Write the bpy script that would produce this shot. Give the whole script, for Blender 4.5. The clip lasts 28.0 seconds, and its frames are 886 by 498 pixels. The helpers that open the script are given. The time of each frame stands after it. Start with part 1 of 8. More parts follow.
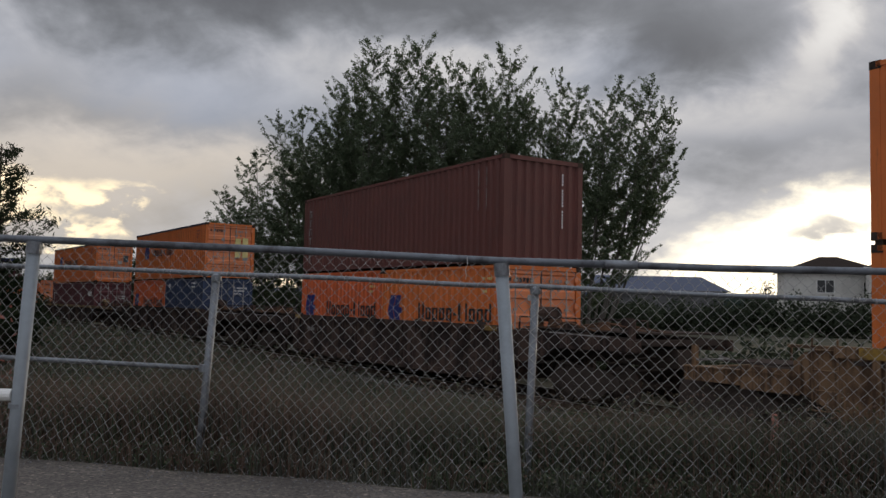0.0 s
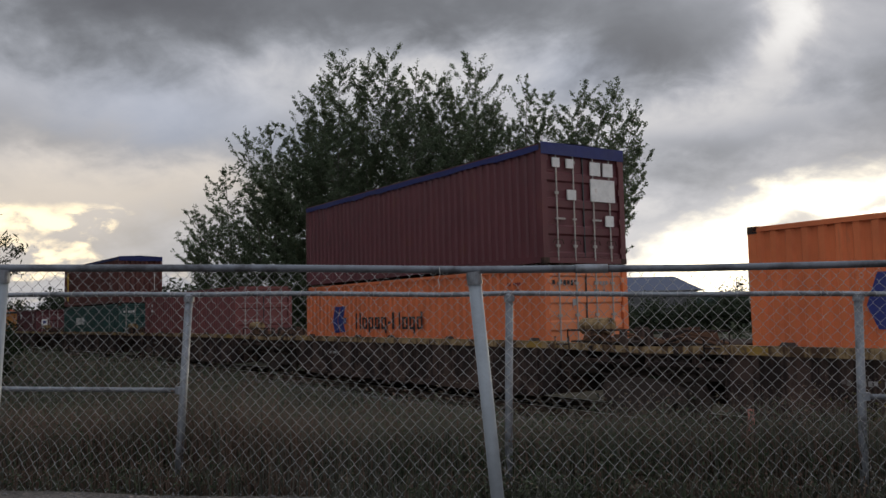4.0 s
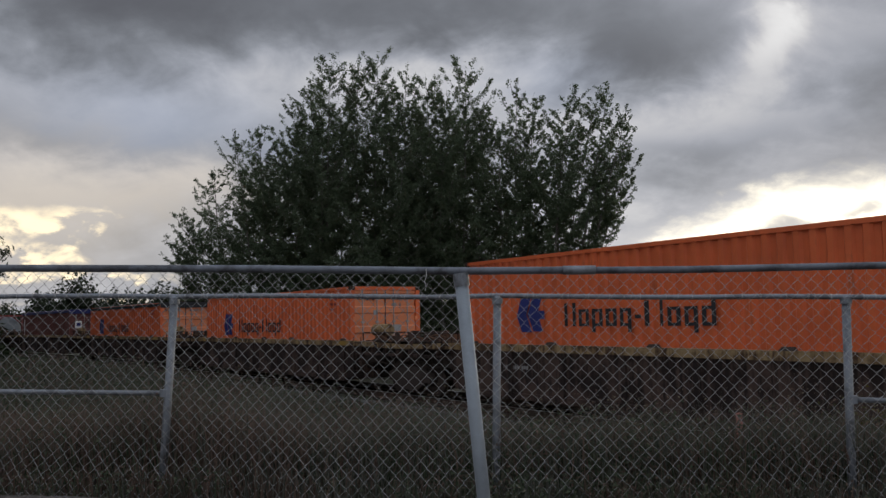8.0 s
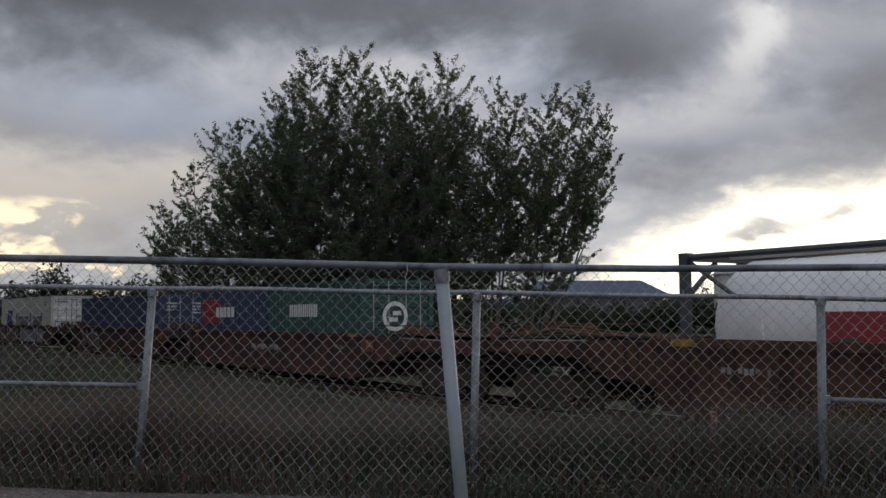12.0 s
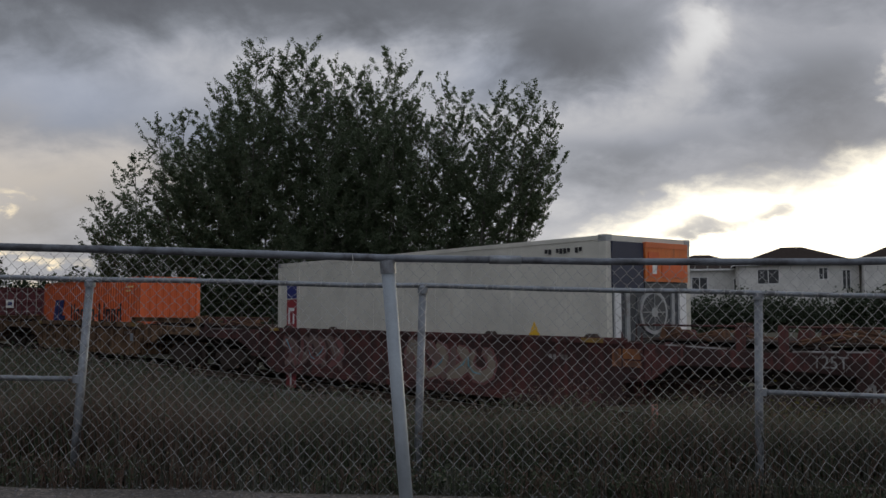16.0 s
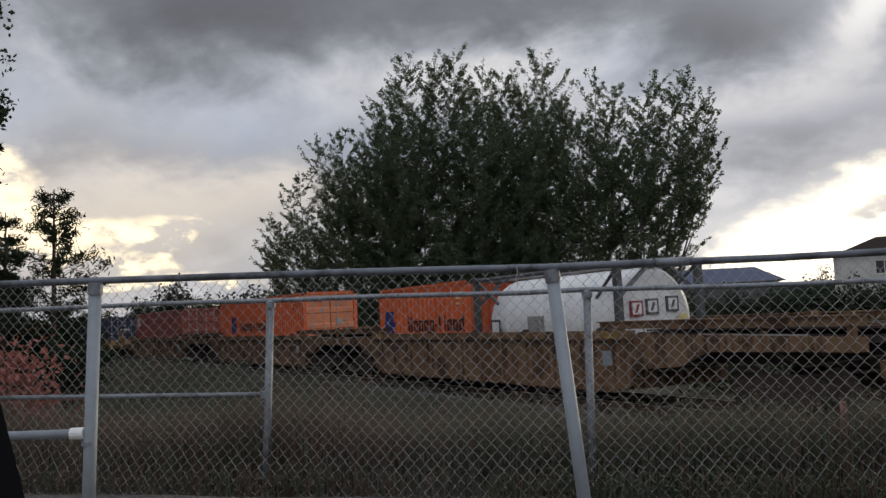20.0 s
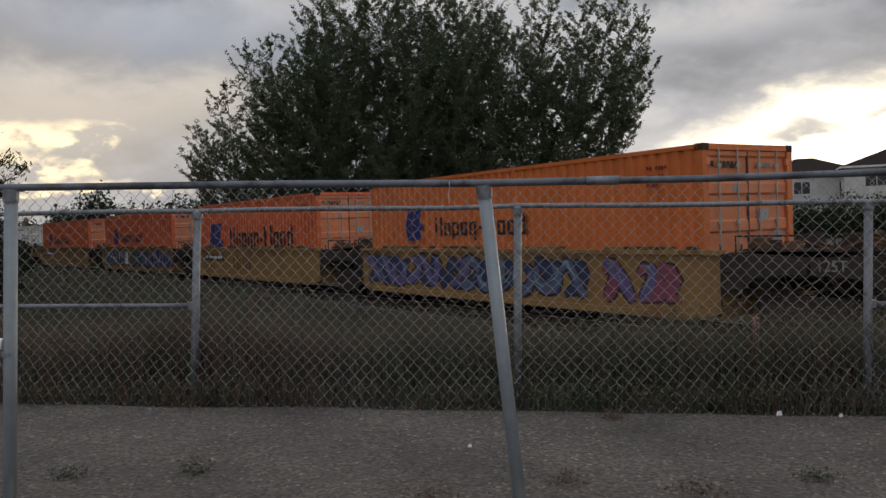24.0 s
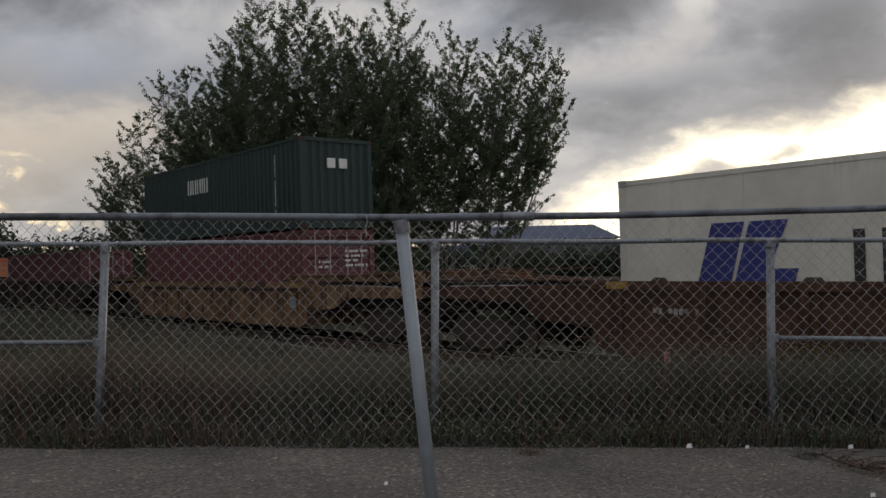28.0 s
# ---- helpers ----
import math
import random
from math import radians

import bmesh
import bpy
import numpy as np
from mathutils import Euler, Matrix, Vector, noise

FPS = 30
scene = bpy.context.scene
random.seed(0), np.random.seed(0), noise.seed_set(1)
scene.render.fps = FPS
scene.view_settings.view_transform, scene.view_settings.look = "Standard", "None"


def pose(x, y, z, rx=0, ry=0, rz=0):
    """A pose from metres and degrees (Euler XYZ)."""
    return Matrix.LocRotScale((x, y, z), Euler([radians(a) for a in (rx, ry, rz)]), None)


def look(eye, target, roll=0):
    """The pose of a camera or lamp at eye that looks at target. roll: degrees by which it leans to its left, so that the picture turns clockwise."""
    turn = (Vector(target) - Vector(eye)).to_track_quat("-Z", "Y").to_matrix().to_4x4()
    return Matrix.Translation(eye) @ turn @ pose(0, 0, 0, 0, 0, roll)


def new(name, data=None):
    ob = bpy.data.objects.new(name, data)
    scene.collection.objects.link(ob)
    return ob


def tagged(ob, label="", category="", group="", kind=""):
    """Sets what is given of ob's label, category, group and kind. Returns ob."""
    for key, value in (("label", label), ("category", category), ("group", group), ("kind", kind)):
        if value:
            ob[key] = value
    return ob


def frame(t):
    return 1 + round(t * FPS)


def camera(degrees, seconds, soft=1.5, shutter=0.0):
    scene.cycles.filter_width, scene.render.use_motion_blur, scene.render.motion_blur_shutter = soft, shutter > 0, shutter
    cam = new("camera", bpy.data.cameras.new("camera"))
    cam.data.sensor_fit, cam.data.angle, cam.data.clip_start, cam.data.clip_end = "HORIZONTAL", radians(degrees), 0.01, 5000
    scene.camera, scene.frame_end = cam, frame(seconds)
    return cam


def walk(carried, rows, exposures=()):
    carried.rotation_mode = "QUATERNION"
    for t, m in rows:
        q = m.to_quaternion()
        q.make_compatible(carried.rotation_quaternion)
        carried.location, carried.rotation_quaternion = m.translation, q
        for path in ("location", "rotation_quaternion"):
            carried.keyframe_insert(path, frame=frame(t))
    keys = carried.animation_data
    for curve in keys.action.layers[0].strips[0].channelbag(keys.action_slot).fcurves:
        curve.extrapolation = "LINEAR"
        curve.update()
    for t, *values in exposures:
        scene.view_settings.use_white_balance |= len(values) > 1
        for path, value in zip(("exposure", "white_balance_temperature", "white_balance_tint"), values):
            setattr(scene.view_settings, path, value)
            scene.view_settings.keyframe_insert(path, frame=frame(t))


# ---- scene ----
cam = camera(54.97, 28.0, soft=1.5)

PATH = [
    (0, pose(-0.005, 0.008, 1.203, 93.71, -1.24, 2.32)),
    (0.5, pose(-0.004, 0.016, 1.204, 93.61, 0.17, 4.48)),
    (0.8, pose(-0.005, 0.008, 1.204, 93.01, 0.83, 6.25)),
    (1, pose(-0.001, 0.011, 1.201, 92.29, 1.27, 6.77)),
    (1.5, pose(0.001, 0.009, 1.198, 90.76, 2.23, 3.81)),
    (2, pose(0.005, 0.009, 1.205, 91.38, 1.84, 0.23)),
    (2.5, pose(0.007, -0.002, 1.210, 93.69, 1.12, -0.64)),
    (3, pose(0.005, 0.005, 1.201, 94.46, 1.20, 0.03)),
    (3.5, pose(0.003, -0.010, 1.207, 94.36, 1.28, 0.72)),
    (5.5, pose(0.006, -0.009, 1.206, 94.48, 1.18, 0.58)),
    (6, pose(0.006, 0.003, 1.195, 94.88, 1.03, 0.27)),
    (6.5, pose(0.013, 0.007, 1.198, 95.22, 1.30, 0.24)),
    (7, pose(0.013, -0.014, 1.193, 94.89, 1.25, 0.19)),
    (7.5, pose(0.015, 0.000, 1.195, 94.58, 1.17, 0.06)),
    (8, pose(0.016, 0.023, 1.195, 94.63, 1.18, 0.02)),
    (8.5, pose(0.017, -0.011, 1.195, 94.71, 0.99, -0.18)),
    (9, pose(0.018, -0.003, 1.198, 94.78, 1.05, -0.33)),
    (9.5, pose(0.016, 0.000, 1.195, 94.72, 0.78, -0.54)),
    (10, pose(0.017, 0.009, 1.195, 94.43, 0.51, -0.81)),
    (10.5, pose(0.018, 0.001, 1.194, 94.33, 0.35, -1.05)),
    (11, pose(0.016, 0.020, 1.189, 94.37, 0.48, -1.17)),
    (11.5, pose(0.016, 0.013, 1.187, 94.44, 0.38, -1.31)),
    (12, pose(0.009, 0.011, 1.192, 94.37, 0.44, -1.42)),
    (12.5, pose(0.003, 0.033, 1.187, 94.19, 0.50, -1.50)),
    (14.5, pose(0.012, 0.029, 1.177, 94.18, 0.09, -2.39)),
    (14.6, pose(0.013, 0.031, 1.179, 94.16, 0.07, -2.41)),
    (15, pose(0.019, 0.035, 1.187, 94.09, -0.09, -2.52)),
    (15.5, pose(0.010, 0.038, 1.174, 94.13, -0.38, -3.03)),
    (16, pose(0.010, 0.030, 1.175, 94.05, 0.18, -5.06)),
    (16.5, pose(0.015, 0.026, 1.182, 92.73, 2.41, -9.09)),
    (17, pose(0.013, 0.053, 1.191, 91.45, 3.31, -11.50)),
    (17.5, pose(-0.018, 0.037, 1.210, 91.34, 3.43, -12.51)),
    (18, pose(-0.041, 0.001, 1.204, 92.81, 4.00, -9.61)),
    (18.5, pose(-0.024, 0.017, 1.203, 93.54, 4.52, -0.84)),
    (19, pose(-0.026, 0.003, 1.205, 93.71, 4.14, 4.77)),
    (19.5, pose(-0.017, -0.015, 1.200, 94.27, 3.57, 5.96)),
    (19.6, pose(-0.018, -0.016, 1.200, 94.34, 3.42, 5.92)),
    (20, pose(-0.015, -0.015, 1.209, 94.50, 2.94, 5.72)),
    (20.5, pose(-0.016, -0.010, 1.201, 94.39, 2.96, 5.25)),
    (22.5, pose(-0.019, -0.016, 1.208, 93.47, 2.73, 4.95)),
    (23, pose(-0.014, 0.009, 1.204, 91.09, 2.32, 3.22)),
    (23.5, pose(-0.019, 0.002, 1.213, 89.32, 1.69, 1.56)),
    (24, pose(-0.020, -0.000, 1.215, 88.48, 2.00, 1.05)),
    (24.5, pose(-0.024, 0.013, 1.210, 88.54, 1.11, 0.03)),
    (25, pose(-0.024, 0.015, 1.210, 89.29, 0.69, -0.96)),
    (25.5, pose(-0.015, 0.013, 1.211, 90.80, 1.43, -2.24)),
    (26, pose(-0.011, 0.022, 1.208, 91.38, 2.01, -3.22)),
    (26.5, pose(-0.010, 0.020, 1.204, 91.06, 2.09, -3.67)),
    (26.6, pose(-0.010, 0.019, 1.204, 91.05, 2.06, -3.74)),
    (27, pose(-0.011, 0.016, 1.203, 91.00, 1.96, -4.03)),
    (27.5, pose(-0.016, 0.015, 1.199, 90.85, 1.71, -4.28)),
    (28, pose(-0.016, 0.006, 1.205, 90.77, 1.68, -4.45)),
]
# the camera opens up a little over the darker stretches, and its white balance drifts
EXPOSURES = [(0, 0.18, 6750, 10), (2, 0.18, 6850, 10), (3, 0.38, 6800, 10), (6, 0.14, 6500, 10), (10, 0.14, 6500, 10), (12, 0.08, 6480, 10), (15, 0.04, 6450, 10), (16, 0.0, 6480, 10), (17, -0.10, 6500, 10), (18, -0.06, 6600, 10),
             (19, 0.16, 6600, 10), (20, 0.38, 6650, 10), (23, 0.37, 6600, 10), (24, 0.22, 6900, 10), (25, 0.17, 6950, 10), (27, 0.10, 6900, 10), (28, 0.08, 7000, 10)]
walk(cam, PATH, EXPOSURES)

# ---- light ----
world = bpy.data.worlds.new("evening_sky")
scene.world = world
world.use_nodes = True
wt = world.node_tree
wt.nodes.clear()


def wmath(op, a, b=None, c=None, clamp=False):
    n = wt.nodes.new("ShaderNodeMath")
    n.operation = op
    n.use_clamp = clamp
    for i, v in enumerate((a, b, c)):
        if v is None:
            continue
        if isinstance(v, (int, float)):
            n.inputs[i].default_value = v
        else:
            wt.links.new(v, n.inputs[i])
    return n.outputs[0]


def wmix(fac, a, b):
    n = wt.nodes.new("ShaderNodeMix")
    n.data_type = "RGBA"
    for sock, v in ((n.inputs[0], fac), (n.inputs[6], a), (n.inputs[7], b)):
        if isinstance(v, (int, float)):
            sock.default_value = v
        elif isinstance(v, tuple):
            sock.default_value = (*v, 1)
        else:
            wt.links.new(v, sock)
    return n.outputs[2]


def wnoise(vec, scale, detail, rough, dist=0.0):
    n = wt.nodes.new("ShaderNodeTexNoise")
    n.inputs["Scale"].default_value = scale
    n.inputs["Detail"].default_value = detail
    n.inputs["Roughness"].default_value = rough
    n.inputs["Distortion"].default_value = dist
    wt.links.new(vec, n.inputs["Vector"])
    return n.outputs[0]


def wrange(v, a, b, c=0.0, d=1.0):
    n = wt.nodes.new("ShaderNodeMapRange")
    n.interpolation_type = "SMOOTHSTEP"
    wt.links.new(v, n.inputs[0])
    for i, x in enumerate((a, b, c, d)):
        n.inputs[1 + i].default_value = x
    return n.outputs[0]


coord = wt.nodes.new("ShaderNodeTexCoord")
sep = wt.nodes.new("ShaderNodeSeparateXYZ")
wt.links.new(coord.outputs["Generated"], sep.inputs[0])
dx, dy, dz = sep.outputs
# a cloud deck: directions projected on a high flat layer
height = wmath("MAXIMUM", wmath("ADD", dz, 0.48), 0.05)
comb = wt.nodes.new("ShaderNodeCombineXYZ")
wt.links.new(wmath("DIVIDE", dx, height), comb.inputs[0])
wt.links.new(wmath("DIVIDE", dy, height), comb.inputs[1])
comb.inputs[2].default_value = 3.7
deck = comb.outputs[0]
big = wnoise(deck, 1.7, 3, 0.5, 0.3)
mid = wnoise(deck, 4.2, 6, 0.55, 0.35)
fine = wnoise(deck, 12.0, 7, 0.56, 0.3)
azim = wmath("MULTIPLY", wmath("ARCTAN2", dx, dy), 57.2958)
elev = wmath("MULTIPLY", wmath("ARCSINE", dz), 57.2958)
puff = wmath("ADD", wmath("MULTIPLY", mid, 0.65), wmath("MULTIPLY", fine, 0.35))
cover = wmath("ADD", wmath("MULTIPLY", big, 0.62), wmath("MULTIPLY", puff, 0.38))

def spot(az, el, wide, tall, amount):
    q = wmath("ADD", wmath("POWER", wmath("DIVIDE", wmath("SUBTRACT", warp_az, az), wide), 2.0), wmath("POWER", wmath("DIVIDE", wmath("SUBTRACT", warp_el, el), tall), 2.0))
    return wmath("MULTIPLY", wmath("EXPONENT", wmath("MULTIPLY", q, -1.0)), amount)


def total(*spots):
    out = None
    for s in spots:
        v = spot(*s)
        out = v if out is None else wmath("ADD", out, v)
    return out


# ragged edges: the directions are shifted by the cloud noise
warp_az = wmath("ADD", azim, wmath("MULTIPLY", wmath("SUBTRACT", mid, 0.5), 9.0))
warp_el = wmath("ADD", elev, wmath("MULTIPLY", wmath("SUBTRACT", puff, 0.5), 7.0))
# the heavy cloud masses, as dark (plus) and thin bright (minus) places of the deck
mass = total((-19, 19.8, 12, 3.2, 0.78), (-21, 15.5, 9, 4.0, 0.16), (3, 19.3, 12, 2.4, 0.42), (13.5, 16.6, 5, 2.0, 0.50), (-1, 23, 30, 2.6, 0.35), (17, 10.6, 6, 1.4, 0.22), (27.5, 13.6, 6, 2.0, 0.42), (29, 10.4, 4, 1.2, 0.12), (-30, 12.3, 3, 1.3, 0.25), (-11, 9.5, 10, 2.4, 0.24), (-24, 11.2, 5, 1.0, 0.20), (20, 11.0, 4, 0.8, 0.15),
             (-20, 14.0, 10, 1.8, -0.14), (21.2, 16.8, 1.3, 2.6, -0.60), (19, 11.6, 8, 2.2, -0.22), (20, 13.4, 8, 1.9, -0.22), (-33, 16, 6, 4, -0.12), (12, 6, 6, 2.2, -0.36), (-3, 16.4, 9, 2.4, -0.42), (37, 14.5, 4, 2.6, -0.55), (-22, 9.0, 8, 1.4, -0.25), (40, 12.5, 4, 1.5, -0.25), (10, 12.6, 6, 2.0, -0.20), (27, 16.5, 5, 2.0, -0.10))
shade = wmath("ADD", wmath("ADD", mass, wmath("MULTIPLY", wmath("SUBTRACT", big, 0.5), 0.60)), wmath("ADD", wmath("MULTIPLY", wmath("SUBTRACT", mid, 0.5), 0.75), wmath("MULTIPLY", wmath("SUBTRACT", fine, 0.5), 0.45)))
ramp = wt.nodes.new("ShaderNodeValToRGB")
stops = ramp.color_ramp
stops.interpolation = "B_SPLINE"
stops.elements[0].position, stops.elements[0].color = 0.0, (0.80, 0.80, 0.80, 1)
stops.elements[1].position, stops.elements[1].color = 1.0, (0.095, 0.098, 0.113, 1)
for at, c in ((0.22, (0.585, 0.58, 0.59)), (0.38, (0.385, 0.40, 0.45)), (0.55, (0.246, 0.262, 0.298)), (0.75, (0.141, 0.150, 0.170))):
    e = stops.elements.new(at)
    e.color = (*c, 1)
wt.links.new(wmath("MULTIPLY_ADD", shade, 0.62, 0.45), ramp.inputs[0])
body = ramp.outputs[0]
# the broad opening low in the west, its upper edge rising to the right, and ragged breaks to the left
rag = wmath("ADD", wmath("MULTIPLY", wmath("SUBTRACT", mid, 0.5), 6.5), wmath("MULTIPLY", wmath("SUBTRACT", fine, 0.5), 2.6))
edge = wmath("ADD", wmath("MINIMUM", wmath("MULTIPLY", wmath("SUBTRACT", azim, 5.0), 0.47), 7.9), wmath("MULTIPLY", wmath("MAXIMUM", wmath("SUBTRACT", azim, 28.0), 0.0), 0.28))
edge = wmath("ADD", edge, rag)
west = wmath("MULTIPLY", wrange(wmath("SUBTRACT", edge, elev), -0.9, 1.9), wrange(azim, 7.0, 15.0))
west = wmath("MULTIPLY", west, wrange(azim, 95.0, 70.0))
small = total((23.0, 5.6, 2.5, 0.65, 1.0), (27.0, 6.0, 1.2, 0.6, 0.8))
small = wrange(wmath("ADD", small, wmath("MULTIPLY", wmath("SUBTRACT", fine, 0.5), 1.0)), 0.12, 1.0)
west = wmath("MULTIPLY", west, wmath("SUBTRACT", 1.0, wmath("MULTIPLY", small, 0.88)))
left = total((-23.8, 6.7, 3.2, 1.0, 0.85), (-26.5, 4.8, 4.5, 0.9, 0.75), (-22, 3.2, 6.5, 0.7, 0.75), (-37, 9.5, 6.0, 4.0, 1.0), (-31.0, 6.5, 3.6, 2.6, 0.80), (-8, 1.2, 24, 1.1, 0.75))
ragged = wmath("ADD", wmath("MULTIPLY", wmath("SUBTRACT", puff, 0.5), 2.4), wmath("MULTIPLY", wmath("SUBTRACT", fine, 0.5), 1.8))
left = wrange(wmath("ADD", left, wmath("MULTIPLY", ragged, wmath("MINIMUM", wmath("MULTIPLY", left, 2.0), 1.0))), 0.42, 1.0)
# bluer thin places, and warm light on the cloud round the breaks
sky_col = wmix(total((-20, 12.6, 7, 2.4, 0.50), (-33, 13, 4, 3, 0.35), (7, 15.5, 5, 1.6, 0.25), (-9, 11.5, 4, 1.4, 0.25)), body, (0.34, 0.40, 0.53))
sky_col = wmix(total((25, 12.0, 7, 3.0, 0.35)), sky_col, (0.25, 0.285, 0.35))
halo = total((-28, 7, 11, 4.4, 0.62), (-17, 8.6, 7, 1.6, 0.30))
sky_col = wmix(halo, sky_col, (0.71, 0.62, 0.51))
sky_col = wmix(left, sky_col, (1.25, 1.05, 0.72))
sky_col = wmix(total((26, 6, 22, 3.6, 0.38)), sky_col, (0.55, 0.56, 0.585))
sky_col = wmix(wrange(wmath("MULTIPLY", total((33.2, 15.0, 1.2, 1.8, 1.0), (30.5, 16.6, 1.8, 0.7, 0.8), (34.5, 13.0, 1.4, 0.9, 0.8)), wmath("ADD", 1.0, wmath("MULTIPLY", wmath("SUBTRACT", fine, 0.5), 5.0))), 0.4, 2.0), sky_col, (1.1, 1.04, 0.92))
sky_col = wmix(west, sky_col, (1.7, 1.56, 1.25))
# an overcast sky is brighter towards the zenith
lift = wt.nodes.new("ShaderNodeVectorMath")
lift.operation = "MULTIPLY"
wt.links.new(sky_col, lift.inputs[0])
tall = wt.nodes.new("ShaderNodeCombineXYZ")
for k, most in enumerate((2.05, 2.13, 2.22)):
    wt.links.new(wrange(elev, 22.0, 75.0, 1.0, most), tall.inputs[k])
wt.links.new(tall.outputs[0], lift.inputs[1])
sky_col = lift.outputs[0]
back_sky = wt.nodes.new("ShaderNodeVectorMath")
back_sky.operation = "SCALE"
wt.links.new(sky_col, back_sky.inputs[0])
wt.links.new(wrange(dy, -0.1, -0.8, 1.0, 1.35), back_sky.inputs["Scale"])
sky_col = back_sky.outputs[0]
clear = wt.nodes.new("ShaderNodeTexSky")
clear.sky_type = "NISHITA"
clear.sun_disc = False
clear.sun_elevation = radians(7)
clear.sun_rotation = radians(30)
clear_bg = wt.nodes.new("ShaderNodeBackground")
clear_bg.inputs[1].default_value = 0.05
wt.links.new(clear.outputs[0], clear_bg.inputs[0])
cloud_bg = wt.nodes.new("ShaderNodeBackground")
cloud_bg.inputs[1].default_value = 1.0
wt.links.new(sky_col, cloud_bg.inputs[0])
both = wt.nodes.new("ShaderNodeMixShader")
both.inputs[0].default_value = 0.97
wt.links.new(clear_bg.outputs[0], both.inputs[1])
wt.links.new(cloud_bg.outputs[0], both.inputs[2])
wout = wt.nodes.new("ShaderNodeOutputWorld")
wt.links.new(both.outputs[0], wout.inputs[0])

sun_data = bpy.data.lights.new("low_sun", "SUN")
sun_data.energy = 0.6
sun_data.angle = radians(12)
sun_data.color = (1.0, 0.86, 0.66)
sun = new("low_sun", sun_data)
sun.matrix_world = look((0, 0, 40), (-40 * math.sin(radians(30)), -40 * math.cos(radians(30)), 40 - 46 * math.tan(radians(7))))


# ---- materials ----
def paint(name, base, rough=0.55, metal=0.0, wear=None, wear_amount=0.25, scale=3.0, streak=0.0, bump=0.15, vary=0.06, bump_scale=40.0, low=0.10):
    """A painted or raw surface: colour drift, wear patches, rain streaks and fine relief."""
    m = bpy.data.materials.new(name)
    m.use_nodes = True
    nt = m.node_tree
    b = nt.nodes["Principled BSDF"]
    b.inputs["Metallic"].default_value = metal
    if rough > 0.65:
        b.inputs["Specular IOR Level"].default_value = 0.12 if rough < 0.84 else 0.0

    def nd(kind):
        return nt.nodes.new(kind)

    tc = nd("ShaderNodeTexCoord")
    n1 = nd("ShaderNodeTexNoise")
    n1.inputs["Scale"].default_value = scale
    n1.inputs["Detail"].default_value = 8
    n1.inputs["Roughness"].default_value = 0.65
    nt.links.new(tc.outputs["Object"], n1.inputs["Vector"])
    mp = nd("ShaderNodeMapping")
    mp.inputs["Scale"].default_value = (5.0, 5.0, 0.35)
    nt.links.new(tc.outputs["Object"], mp.inputs["Vector"])
    n2 = nd("ShaderNodeTexNoise")
    n2.inputs["Scale"].default_value = 2.2
    n2.inputs["Detail"].default_value = 6
    n2.inputs["Roughness"].default_value = 0.7
    nt.links.new(mp.outputs[0], n2.inputs["Vector"])
    info = nd("ShaderNodeObjectInfo")
    hsv = nd("ShaderNodeHueSaturation")
    hsv.inputs["Color"].default_value = (*base, 1)
    vr = nd("ShaderNodeMapRange")
    nt.links.new(info.outputs["Random"], vr.inputs[0])
    vr.inputs[3].default_value, vr.inputs[4].default_value = 1 - vary, 1 + vary
    nt.links.new(vr.outputs[0], hsv.inputs["Value"])
    drift = nd("ShaderNodeMix")
    drift.data_type = "RGBA"
    drift.blend_type = "MULTIPLY"
    drift.inputs[0].default_value = 1.0
    rr = nd("ShaderNodeMapRange")
    nt.links.new(n1.outputs[0], rr.inputs[0])
    rr.inputs[1].default_value, rr.inputs[2].default_value, rr.inputs[3].default_value, rr.inputs[4].default_value = 0.3, 0.7, 0.8, 1.12
    nt.links.new(hsv.outputs[0], drift.inputs[6])
    nt.links.new(rr.outputs[0], drift.inputs[7])
    col = drift.outputs[2]
    if wear:
        msk = nd("ShaderNodeMath")
        msk.operation = "MULTIPLY_ADD"
        nt.links.new(n2.outputs[0], msk.inputs[0])
        msk.inputs[1].default_value = streak
        nt.links.new(n1.outputs[0], msk.inputs[2])
        wr = nd("ShaderNodeMapRange")
        nt.links.new(msk.outputs[0], wr.inputs[0])
        mid = 0.5 + 0.5 * streak
        wr.inputs[1].default_value, wr.inputs[2].default_value = mid + low, mid + low + 0.16
        wr.inputs[4].default_value = min(1.0, wear_amount * 2.2)
        mx = nd("ShaderNodeMix")
        mx.data_type = "RGBA"
        nt.links.new(wr.outputs[0], mx.inputs[0])
        nt.links.new(col, mx.inputs[6])
        mx.inputs[7].default_value = (*wear, 1)
        col = mx.outputs[2]
    nt.links.new(col, b.inputs["Base Color"])
    ro = nd("ShaderNodeMapRange")
    nt.links.new(n1.outputs[0], ro.inputs[0])
    ro.inputs[3].default_value, ro.inputs[4].default_value = max(0.05, rough - 0.12), min(1.0, rough + 0.15)
    nt.links.new(ro.outputs[0], b.inputs["Roughness"])
    if bump:
        n3 = nd("ShaderNodeTexNoise")
        n3.inputs["Scale"].default_value = bump_scale
        n3.inputs["Detail"].default_value = 5
        nt.links.new(tc.outputs["Object"], n3.inputs["Vector"])
        bp = nd("ShaderNodeBump")
        bp.inputs["Strength"].default_value = bump
        bp.inputs["Distance"].default_value = 0.02
        nt.links.new(n3.outputs[0], bp.inputs["Height"])
        nt.links.new(bp.outputs[0], b.inputs["Normal"])
    return m


